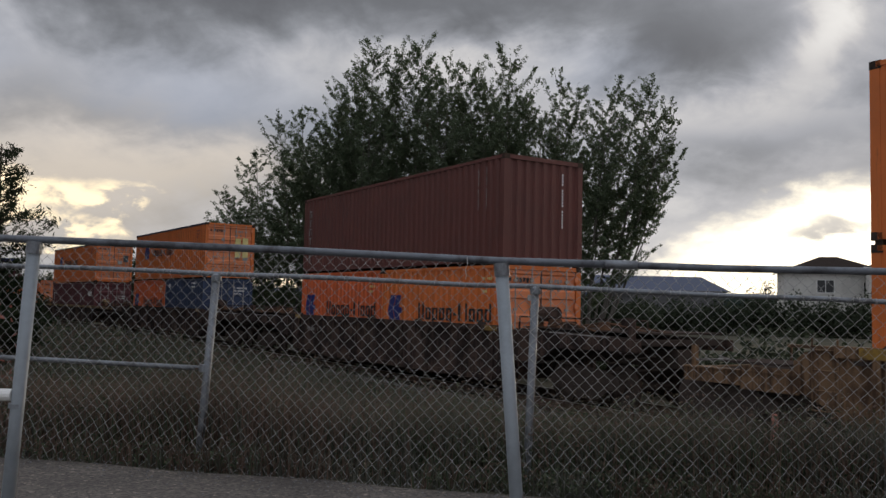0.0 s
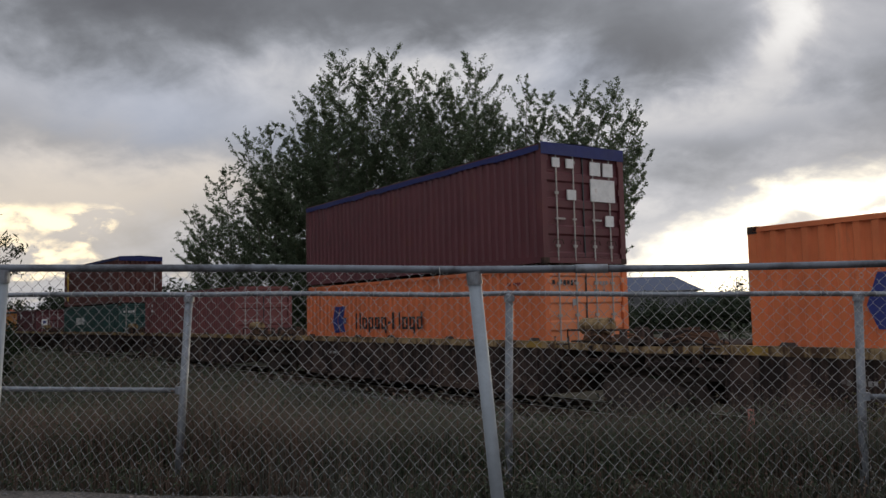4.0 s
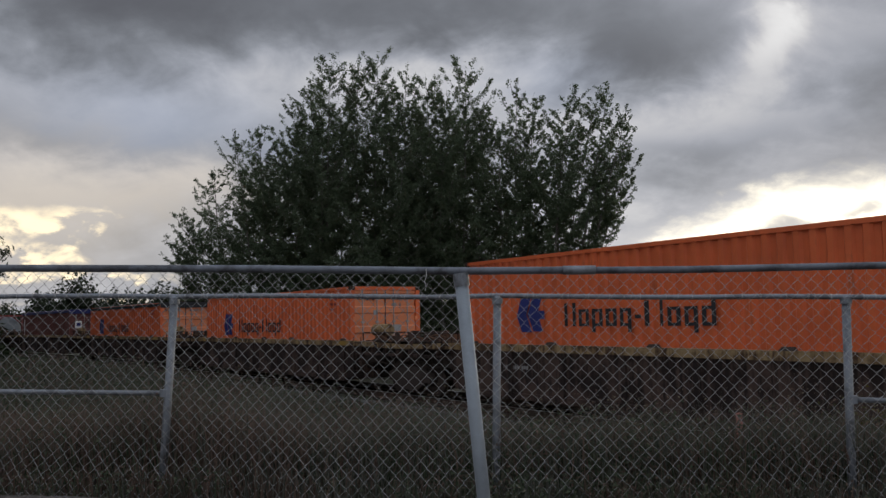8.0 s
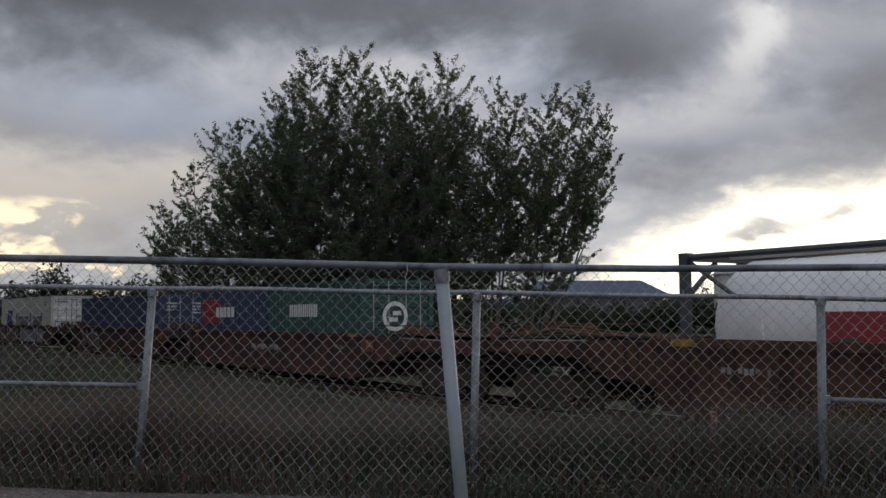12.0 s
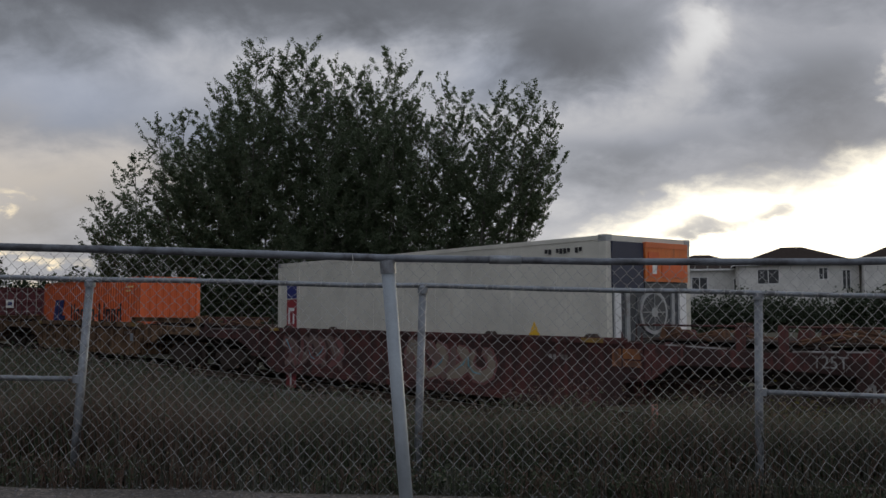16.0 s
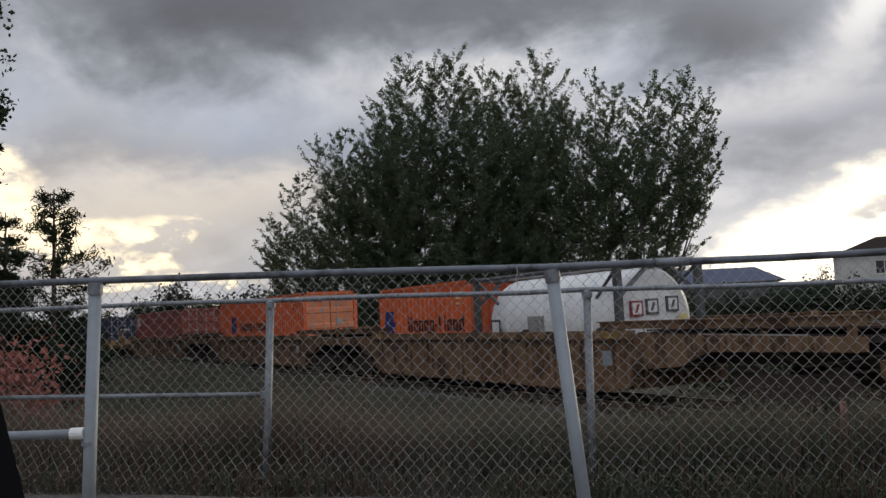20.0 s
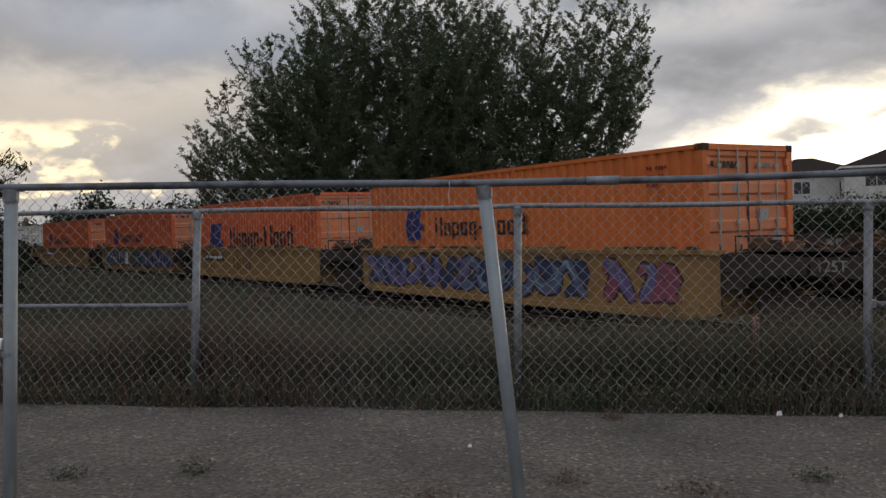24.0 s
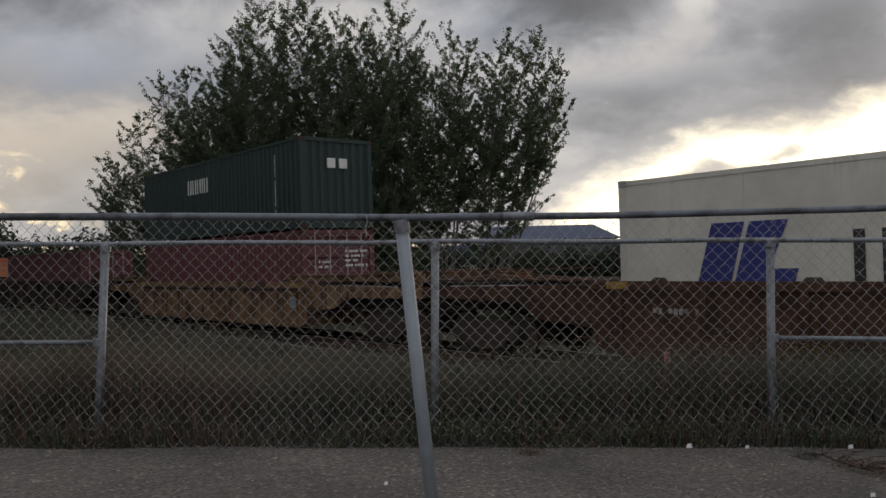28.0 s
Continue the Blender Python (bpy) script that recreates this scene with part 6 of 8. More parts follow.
# wagons: leading edge of each well, kind, tags, whether a coupling (not a shared bogie) follows
WELLS = [(4.85, "tan", 0, 0), (-16.6, "brown", 0, 0), (-40.2, "brown", 0, 1),
         (-61.8, "band", 0, 0), (-78.7, "band", 0, 0), (-96.1, "band", 0, 0), (-114.9, "band", 0, 0), (-131.9, "band", 0, 1),
         (-151.6, "band", 0, 0), (-168.4, "band", 0, 0), (-186.5, "band", 0, 0), (-204.8, "band", 0, 0), (-221.7, "band", 0, 1),
         (-243.4, "rust", 0, 1), (-266.6, "red", 0, 0), (-283.7, "red", 0.4, 0), (-302.1, "red", 1.0, 1), (-319.9, "red", 0.6, 0), (-338.0, "red", 0.35, 1),
         (-361.0, "tan", 0, 0), (-381.0, "tan", 0, 0), (-400.5, "tan", 0, 1), (-424.2, "tan", 0, 0), (-444.0, "tan", 0, 0), (-464.1, "tan", 0, 1),
         (-485.7, "yellow", 0, 0), (-502.0, "yellow", 1.0, 0), (-518.0, "yellow", 0, 0), (-533.9, "yellow", 1.0, 0), (-549.9, "yellow", 0, 1),
         (-571.8, "rust", 0, 0), (-595.4, "tan", 0, 0), (-615.6, "brown", 0, 0), (-635.0, "brown", 0, 0), (-654.0, "brown", 0, 0)]
PACK = 12.19
DULLORANGE = paint("dull_orange_panel", (0.30, 0.11, 0.03), 0.65, wear=(0.08, 0.04, 0.03), wear_amount=0.4, scale=3, low=-0.05)


def lettering(th, text, x, y, z, size, ink):
    """Readable stencilled letters on the side towards the yard."""
    cu = bpy.data.curves.new("lettering", "FONT")
    cu.body, cu.size, cu.extrude, cu.align_x = text, size, 0.002, "CENTER"
    holder = bpy.data.objects.new("lettering", cu)
    me = bpy.data.meshes.new_from_object(holder)
    bpy.data.objects.remove(holder)
    ob = part("lettering", me, ink, th, "stencilled letters and numbers")
    ob.matrix_local = Matrix.Translation((x, y, z)) @ Matrix.Rotation(radians(90), 4, "X")
    return ob


TAGS = {-283.7: [(0.5, 3.6, "dust", "brown", "rose")], -302.1: [(-0.3, 5.2, "beige", "brown", "brown"), (5.6, 11.2, "silver", "brown", "silver")], -319.9: [(0.6, 4.0, "rose", "brown", "dust"), (8.3, 11.8, "dust", "rose", "beige")], -338.0: [(0.5, 3.4, "dust", "brown", "rose"), (6.4, 8.9, "dust", "rose", "beige")],
        -502.0: [(-0.3, 4.6, "ink_blue", "black", "violet"), (4.7, 9.6, "ink_blue", "black", "grey_blue"), (9.7, 11.0, "pink", "brown", "violet")], -533.9: [(0.2, 4.5, "violet", "black", "teal"), (5.4, 7.4, "teal", "black", "ink_blue"), (7.4, 12.0, "ink_blue", "black", "violet")]}
for i, (f, kind, tagged_side, coupling) in enumerate(WELLS):
    front, back = f + 0.32, f - PACK - 0.32
    before = (WELLS[i - 1][0] - PACK - 0.32) - front if i else 5.0
    after = back - (WELLS[i + 1][0] + 0.32) if i + 1 < len(WELLS) else 5.0
    hx = (front - back) / 2
    joined = i == 0 or WELLS[i - 1][3]
    w = well_wagon(front, back, kind, before / 2 - 0.06, after / 2 - (1.0 if i == 0 else 0.06), joined and kind == "yellow", (coupling or i == 0) and kind in ("tan", "yellow"), i == 0)
    if coupling or after > 6.2:
        bogie(w, -hx - max(1.25, after / 2 - 1.9))
    else:
        bogie(w, -hx - after / 2 + 0.02)
    if joined or before > 6.2:
        bogie(w, hx + max(1.25, before / 2 - 1.9))
    if coupling:
        part("coupler", Shape().box(-hx - after / 2 - 0.25, -hx - after / 2 + 0.4, -0.14, 0.14, 0.0, 0.25), STEELDARK, w)
    yy = -1.34 - 0.006
    if kind == "yellow" and not tagged_side:
        part("number_bar", Shape().box(-hx + 1.6, -hx + 3.9, yy - 0.003, yy + 0.004, 0.12, 0.36), INKBLACK, w, "black number bar")
        small_marks(w, INKWHITE, -hx + 1.7, 0.31, 2.1, 1, yy - 0.004, 0.15)
    if kind == "yellow":
        for k in range(4):
            part("sill_pad", Shape().box(-hx + 1.5 + k * 2.9, -hx + 3.2 + k * 2.9, -1.38, -1.27, 0.66, 0.72), SILLYELLOW, w)
        if f == -518.0:
            bars(w, DARKRED, yy, -hx + 5.0, -0.2, 0.5, "XXX", stroke=0.2, width=1.85)
    elif kind == "band":
        small_marks(w, INKGREY, -hx + 1.9, 0.15, 0.9, 1, yy - 0.004, 0.1)
    elif kind == "red" and not tagged_side:
        small_marks(w, INKGREY, -1.0, 0.25, 2.2, 1, yy, 0.22)
    elif kind in ("tan", "rust", "brown"):
        small_marks(w, INKBLACK if kind == "tan" else INKGREY, -hx + 1.2, 0.32, 1.0, 1, yy - 0.004, 0.13)
    if kind in ("red", "tan"):
        small_marks(w, INKGREY, hx - 1.6, 0.35, 0.5, 1, yy - 0.004, 0.12)
        if kind == "red":
            part("orange_plate", Shape().box(hx - 0.1, hx + 0.5, -1.36, -1.30, 0.2, 0.5), DULLORANGE, w, "dull orange panel")
        else:
            part("grey_plate", Shape().box(hx - 0.75, hx - 0.45, yy - 0.075, yy - 0.068, 0.0, 0.3), GALVPAINT, w, "small grey plate")
    if kind == "red" and after > 3.5:
        part("end_plate", Shape().box(-hx - 1.2, -hx - 0.12, -1.29, -1.24, -0.18, 0.48), WELLRED, w)
        lettering(w, "48", -hx - 0.9, -1.294, -0.07, 0.42, INKGREY)
    if f in (-302.1, -319.9, -485.7, -381.0):
        lettering(w, "125T", -hx - (1.3 if f == -485.7 else 1.5), -1.378, 0.36, 0.24, INKGREY)
    if tagged_side:
        tags(w, front, back, kind, 30 + i, TAGS[f])
        if f == -319.9:
            bars(w, INKGREY, yy - 0.004, -hx + 5.2, -0.02, 0.34, "xxxixix", stroke=0.18, width=2.2)
        if f == -533.9:
            part("white_panel", Shape().box(-hx + 4.82, -hx + 5.34, yy - 0.016, yy, -0.25, 0.42), DOORWHITE, w, "white painted panel with a dark rim")
            small_marks(w, INKBLACK, -hx + 4.9, 0.34, 0.4, 4, yy - 0.016, 0.07)
    ride(w, (front + back) / 2)


# ---- vegetation ----
def leaf_material(name, a, b, back=0.25):
    m = bpy.data.materials.new(name)
    m.use_nodes = True
    nt = m.node_tree
    p = nt.nodes["Principled BSDF"]
    p.inputs["Roughness"].default_value = 0.75
    p.inputs["Specular IOR Level"].default_value = 0.12
    g = nt.nodes.new("ShaderNodeNewGeometry")
    r = nt.nodes.new("ShaderNodeValToRGB")
    r.color_ramp.elements[0].color, r.color_ramp.elements[1].color = (*a, 1), (*b, 1)
    nt.links.new(g.outputs["Random Per Island"], r.inputs[0])
    nt.links.new(r.outputs[0], p.inputs["Base Color"])
    t = nt.nodes.new("ShaderNodeBsdfTranslucent")
    nt.links.new(r.outputs[0], t.inputs[0])
    mx = nt.nodes.new("ShaderNodeMixShader")
    mx.inputs[0].default_value = back
    nt.links.new(p.outputs[0], mx.inputs[1])
    nt.links.new(t.outputs[0], mx.inputs[2])
    nt.links.new(mx.outputs[0], nt.nodes["Material Output"].inputs[0])
    return m


POPLAR = leaf_material("poplar_leaves", (0.085, 0.118, 0.070), (0.145, 0.178, 0.112), 0.55)
SHRUB = leaf_material("shrub_leaves", (0.030, 0.042, 0.026), (0.066, 0.080, 0.050), 0.3)
NEEDLES = leaf_material("pine_needles", (0.012, 0.022, 0.010), (0.035, 0.045, 0.02), 0.08)
REDLEAF = leaf_material("red_leaves", (0.20, 0.065, 0.05), (0.36, 0.14, 0.11), 0.35)
WEED = leaf_material("dry_weeds", (0.066, 0.070, 0.056), (0.155, 0.155, 0.128), 0.36)
WEEDGREEN = leaf_material("green_weeds", (0.050, 0.066, 0.040), (0.12, 0.138, 0.088), 0.36)
WEEDBROWN = leaf_material("rusty_weeds", (0.105, 0.07, 0.056), (0.20, 0.14, 0.108), 0.36)
SEED = leaf_material("pale_seed_heads", (0.13, 0.11, 0.075), (0.24, 0.21, 0.15), 0.2)
GOLDEN = leaf_material("yellowing_shrub", (0.06, 0.06, 0.012), (0.16, 0.13, 0.03), 0.2)
BARK = paint("pale_poplar_bark", (0.15, 0.142, 0.125), 0.85, wear=(0.06, 0.055, 0.05), wear_amount=0.4, scale=6, bump=0.5)
DARKBARK = paint("dark_bark", (0.07, 0.055, 0.045), 0.9, scale=8, bump=0.6)


def leaf_cloud(centres, sizes, seed, narrow=0.62):
    """Small folded leaves at the given places, turned at random."""
    g = np.random.default_rng(seed)
    c = np.asarray(centres, dtype=float)
    n = len(c)
    a = g.normal(size=(n, 3))
    a /= np.linalg.norm(a, axis=1)[:, None]
    b = np.cross(a, g.normal(size=(n, 3)))
    b /= np.linalg.norm(b, axis=1)[:, None]
    s = np.asarray(sizes)[:, None]
    v = np.stack([c - a * s, c + b * s * narrow, c + a * s, c - b * s * narrow], axis=1).reshape(-1, 3)
    f = np.arange(4 * n).reshape(-1, 4)
    return v, f


def mesh_from(name, v, f, mat):
    me = bpy.data.meshes.new(name)
    me.from_pydata(v.tolist() if hasattr(v, "tolist") else v, [], f.tolist() if hasattr(f, "tolist") else f)
    me.materials.append(mat)
    me.update()
    return me


def stem(top, base_x, half, g, wood, start=0.16, dens=9, limbs=7.4, leaf=0.048):
    """One rising poplar stem: upswept curved limbs that carry twigs of small leaves; returns leaf places."""
    top = np.array(top, float)
    base = np.array([base_x, 45.6 + 0.3 * (top[1] - 45.6), ground_z(base_x, 45.6) - 0.1])
    rise = top[2] - base[2]
    bow = g.normal(size=2) * 0.25

    def axis(q):
        # stems leave the ground close together and turn upright
        p = base + (top - base) * np.array([q ** 0.8, q ** 0.8, q])
        return p + np.array([bow[0], bow[1], 0]) * math.sin(math.pi * q)

    prev = axis(0)
    steps = 8
    for k in range(1, steps + 1):
        cur = axis(k / steps)
        wood.tube(tuple(prev), tuple(cur), 0.065 * (1 - (k - 1) / steps) + 0.010, 6, 0.065 * (1 - k / steps) + 0.010)
        prev = cur
    pts = []
    count = int(rise * (limbs if dens > 8 else 0.58 * limbs))
    for i in range(count):
        q = start + (0.985 - start) * (i + g.random()) / count
        full = min(1.0, 0.45 + (q - start) / 0.22) * ((1 - q) ** 0.55 * 1.3 + 0.16)
        reach = (1.32 if dens > 8 else 1.85) * half * full * g.uniform(0.4, 1.3)
        th = g.uniform(0, 2 * math.pi)
        rise_k = g.uniform(0.15, 0.6) + 0.75 * q
        p0 = axis(q)
        out = np.array([math.cos(th), math.sin(th), 0.0])
        side = np.array([-math.sin(th), math.cos(th), 0.0])

        def limb(u):
            return p0 + out * reach * u + np.array([0, 0, reach * rise_k * (0.45 * u + 0.65 * u * u)])
        if i % 2 == 0:
            wood.pipe([tuple(limb(0)), tuple(limb(0.5)), tuple(limb(0.95))], 0.014, 4)
        # twigs leave the limb on both sides and carry a run of leaves each
        n = max(3, int(reach / 0.19))
        for k in range(n + 1):
            u = 1.0 if k == n else 0.2 + 0.8 * (k + g.random()) / n
            way = out * g.uniform(0.35, 1.0) + side * (g.uniform(0.2, 0.9) * (1 if k % 2 else -1) if k < n else 0.0) + np.array([0, 0, g.uniform(0.0, 0.8) + 0.5 * q])
            way /= np.linalg.norm(way)
            length = g.uniform(0.22, 0.62) * (1.1 - 0.45 * q)
            m = max(5, int((2.6 if dens > 8 else 3.6) * dens * g.uniform(0.5, 1.4)))
            w = g.random(m)[:, None] ** 0.8
            pts.append(limb(u) + way * length * w + g.normal(size=(m, 3)) * np.array([0.06, 0.06, 0.045]) * (1.0 if dens > 8 else 0.85))
    pts.append(axis(1.0) + g.normal(size=(24, 3)) * np.array([0.05, 0.05, 0.22]))
    p = np.concatenate(pts)
    return p, g.uniform(0.65, 1.3, len(p)) * (leaf if dens > 8 else 1.08 * leaf)


def thinned(p, sizes, seed):
    """Uneven foliage: clumps with gaps between, most of them low in the crown where the light shows through."""
    v = np.zeros(len(p))
    g = np.random.default_rng(seed + 900)
    for k in range(7):
        d = g.normal(size=3)
        d /= np.linalg.norm(d)
        v += np.sin(p @ (d * g.uniform(2.2, 5.0)) + g.uniform(0, 6.28))
    low = np.clip((p[:, 0] + 1.0) / 2.0, 0, 1) * np.clip((7.8 - p[:, 2]) / 3.0, 0, 1) * np.clip((8.0 - p[:, 0]) / 2.0, 0, 1)
    keep = v > -3.3 + 2.2 * low
    return p[keep], sizes[keep]


def poplar(stems, seed, label):
    g = np.random.default_rng(seed)
    th = thing("poplar_tree", label, "tree", "poplars behind the track")
    wood = Shape()
    pts, sizes = [], []
    for x, z, y, bx, half, start, dens in stems:
        k = y / 46.0
        p, s = stem((x * k, y, (z - 1.55) * k + 1.2), bx, half, g, wood, start, dens)
        pts.append(p)
        sizes.append(s)
    part("trunk", wood, BARK, th, "pale stems and limbs")
    p, s = thinned(np.concatenate(pts), np.concatenate(sizes), seed)
    v, f = leaf_cloud(p, s, seed, 0.7)
    part("crown", mesh_from("crown", v, f, POPLAR), POPLAR, th, "dark green leaves", kind="stuff")
    return th


# each stem: top across, top height, distance, foot, half-width of its crown, where the crown begins, fullness
poplar([(-9.9, 11.9, 46, -10.0, 0.85, 0.2, 7), (-11.2, 11.3, 45, -10.4, 0.8, 0.2, 6), (-12.3, 9.6, 46.5, -10.8, 0.85, 0.2, 7), (-13.5, 6.9, 45, -11.2, 1.2, 0.1, 10), (-14.3, 5.6, 46, -11.4, 0.8, 0.15, 8), (-10.8, 7.6, 47, -10.6, 2.1, 0.08, 10), (-12.3, 6.0, 44.5, -11.2, 1.7, 0.08, 12), (-9.6, 9.8, 48, -9.6, 1.7, 0.08, 10)], 3, "dark poplar clump with a low sparse edge")
poplar([(-7.9, 12.9, 46, -7.4, 1.2, 0.1, 12), (-6.9, 14.4, 47, -6.9, 1.3, 0.1, 12), (-5.95, 15.5, 45, -6.2, 1.3, 0.1, 12), (-8.8, 9.4, 45, -8.2, 2.2, 0.08, 11), (-6.4, 11.0, 44, -6.6, 2.2, 0.08, 11), (-7.4, 11.6, 48, -7.2, 2.0, 0.08, 11), (-5.4, 13.0, 47.5, -5.4, 1.9, 0.08, 11)], 4, "tall dark green poplar of several stems")
poplar([(-4.4, 15.2, 46, -4.2, 1.2, 0.1, 12), (-3.3, 15.8, 45, -3.5, 1.3, 0.1, 12), (-1.8, 14.6, 46.5, -2.4, 1.2, 0.1, 12), (-4.0, 11.0, 47, -3.8, 2.4, 0.08, 11), (-2.0, 10.4, 44, -2.4, 2.2, 0.08, 11), (-3.0, 13.2, 48, -3.0, 2.0, 0.08, 11), (-1.2, 12.4, 47.5, -1.4, 1.9, 0.08, 11)], 5, "tallest dark poplar with pale stems")
poplar([(-0.7, 14.5, 46, -0.6, 1.2, 0.1, 12), (1.5, 15.0, 45, 0.8, 1.4, 0.1, 12), (0.5, 13.6, 47, 0.2, 1.2, 0.1, 12), (2.3, 12.7, 46, 1.4, 1.1, 0.16, 10), (0.2, 10.4, 44.5, 0.1, 2.3, 0.08, 11), (2.0, 8.2, 46, 1.4, 1.7, 0.12, 12), (0.6, 12.6, 48, 0.6, 1.9, 0.08, 11), (1.6, 11.8, 47, 1.2, 1.7, 0.1, 14)], 6, "tall dense poplar beside a gap of sky")
poplar([(4.3, 13.7, 46, 3.6, 0.95, 0.2, 7), (5.2, 13.3, 47, 3.9, 0.85, 0.24, 6), (3.2, 11.4, 45, 3.2, 1.1, 0.2, 7), (4.4, 9.6, 46, 3.8, 1.6, 0.18, 8), (4.6, 11.6, 47, 3.9, 1.2, 0.4, 8), (3.6, 7.6, 47, 3.6, 1.3, 0.4, 9)], 7, "open poplar with light showing through")
poplar([(7.3, 13.5, 45, 5.8, 0.9, 0.2, 7), (8.5, 12.9, 46.5, 6.0, 0.8, 0.26, 6), (9.3, 13.8, 46, 6.2, 0.8, 0.3, 6), (10.2, 12.3, 45, 6.4, 0.7, 0.55, 6), (10.3, 10.0, 46, 6.4, 0.75, 0.55, 7), (9.9, 7.4, 45.5, 6.4, 0.7, 0.68, 6), (6.6, 12.4, 46.5, 5.4, 1.0, 0.18, 8), (6.4, 9.2, 45.5, 5.6, 1.4, 0.16, 8), (8.3, 8.9, 46, 6.0, 1.1, 0.22, 7), (7.2, 11.2, 47, 5.8, 1.3, 0.16, 8), (9.0, 10.6, 47, 6.2, 0.9, 0.45, 7)], 8, "poplar leaning over with feathery outer twigs")


def bush(name, label, cx, cy, w, d, h, mat, seed, count, leaf=0.07, category="bush", ragged=0.35, group=""):
    """A clump of twigs and leaves with an uneven top."""
    g = np.random.default_rng(seed)
    th = thing(name, label, category, group)
    z0 = ground_z(cx, cy)
    wood = Shape()
    pts = []
    k = max(4, count // 60)
    for i in range(k):
        a, q = g.uniform(0, 2 * math.pi), math.sqrt(g.random())
        bx, by = cx + w / 2 * q * math.cos(a), cy + d / 2 * q * math.sin(a)
        top = h * (1 - 0.55 * q * q) * g.uniform(1 - ragged, 1.05)
        if i % 3 == 0:
            wood.tube((cx + (bx - cx) * 0.6, cy + (by - cy) * 0.6, z0 - 0.05), (bx, by, z0 + top * 0.9), 0.02, 4, 0.006)
        n = count // k
        u = g.random(n) ** 0.6
        spread = 0.10 * max(w, h) ** 0.7 + 0.05
        pts.append(np.stack([cx + (bx - cx) * (0.6 + 0.4 * u) + g.normal(size=n) * spread, cy + (by - cy) * (0.6 + 0.4 * u) + g.normal(size=n) * spread, z0 + top * u + g.normal(size=n) * spread * 0.6], axis=1))
    p = np.concatenate(pts)
    p[:, 2] = np.maximum(p[:, 2], z0 + 0.02)
    part("twig", wood, DARKBARK, th, kind="stuff")
    v, f = leaf_cloud(p, g.uniform(0.6, 1.3, len(p)) * leaf, seed)
    part("leaves", mesh_from("leaves", v, f, mat), mat, th, kind="stuff")
    return th


far = "bushes beyond the track"
for i, (x, y, w, h) in enumerate(((-33.5, 78, 4.6, 7.3), (-31.0, 80, 3.0, 5.4), (-37.0, 79, 4.5, 5.6), (-43.0, 82, 7.0, 5.0), (-24.0, 68, 4.2, 4.8), (-20.4, 62, 3.0, 5.0), (-17.6, 60, 3.8, 5.0), (-27.5, 72, 4.0, 3.6))):
    bush("tall_bush", "dark leafy bush against the bright sky", x, y, w, 3.0, h, SHRUB, 40 + i, 7000, 0.16, group=far)
hedge_group = "hedge below the houses"
for i in range(16):
    x = 9.0 + i * 2.6
    y = 62 - 0.28 * i
    bush("hedge_bush", "dark green overgrown hedge bush below the houses", x, y, 3.6, 2.4, 2.75 + 0.06 * min(i, 11) + 0.3 * math.sin(i * 1.9), SHRUB, 60 + i, 3000, 0.12, group=hedge_group)
for i in range(12):
    bush("hedge_bush", "dark green overgrown hedge bush beside the poplars", -14 + i * 2.1, 50 + 0.3 * math.sin(i), 3.2, 2.2, 2.9 + 0.5 * math.sin(i * 2.7), SHRUB, 80 + i, 1300, 0.11, group=hedge_group)
for i in range(26):
    s_ = -62 + i * 2.6
    p_ = on_track(s_) @ Vector((0, 3.9 + 0.5 * math.sin(i * 2.3), 0))
    bush("track_bush", "dark scrubby bush along the far side of the track", p_.x, p_.y, 3.4, 1.8, 1.75 + 0.35 * math.sin(i * 1.7), SHRUB, 120 + i, 1300, 0.075, group="scrub beyond the track")
bush("round_bush", "leafy green garden bush before a house", 52.0, 76.0, 10.0, 4.0, 5.0, SHRUB, 101, 4200, 0.13)
bush("garden_tree", "broad garden tree by the last house", 63.0, 74.0, 9.0, 6.0, 10.0, SHRUB, 102, 7000, 0.14, category="tree")
bush("slim_cypress", "slim dark cypress beside a white house", 35.2, 105.0, 1.3, 1.3, 6.4, NEEDLES, 103, 900, 0.12, ragged=0.1)
bush("garden_mound", "dark low mound of shrubs in a garden", 44.5, 95.0, 8.0, 3.0, 4.4, NEEDLES, 104, 2200, 0.13)
bush("red_bush", "red-leaved bush before the dark conifers", -7.2, 11.2, 0.95, 0.8, 2.3, REDLEAF, 105, 3200, 0.055, ragged=0.25)
WEEDSHRUB = leaf_material("olive_shrub", (0.045, 0.052, 0.018), (0.12, 0.115, 0.042), 0.35)
for i, (x, y, w, h) in enumerate(((3.35, 8.9, 1.1, 0.95), (4.1, 8.5, 1.2, 1.1), (4.9, 8.9, 1.3, 1.15), (5.6, 9.2, 1.3, 1.1), (6.6, 8.3, 1.4, 1.2), (3.7, 9.7, 1.2, 0.85))):
    bush("scrub_bush", "olive-green weedy bush on the bank below the track", x, y, w, 0.9, h, WEEDSHRUB, 180 + i, 2600, 0.021, group="weedy bushes on the bank", ragged=0.5)
bush("yellowing_shrub", "yellowing shrub by the ballast", 5.9, 11.0, 1.8, 1.2, 1.1, GOLDEN, 106, 1800, 0.03)
bush("yellowing_shrub", "low yellow-green shrub in the weeds", -3.4, 13.5, 1.5, 1.0, 0.75, GOLDEN, 107, 1100, 0.035)


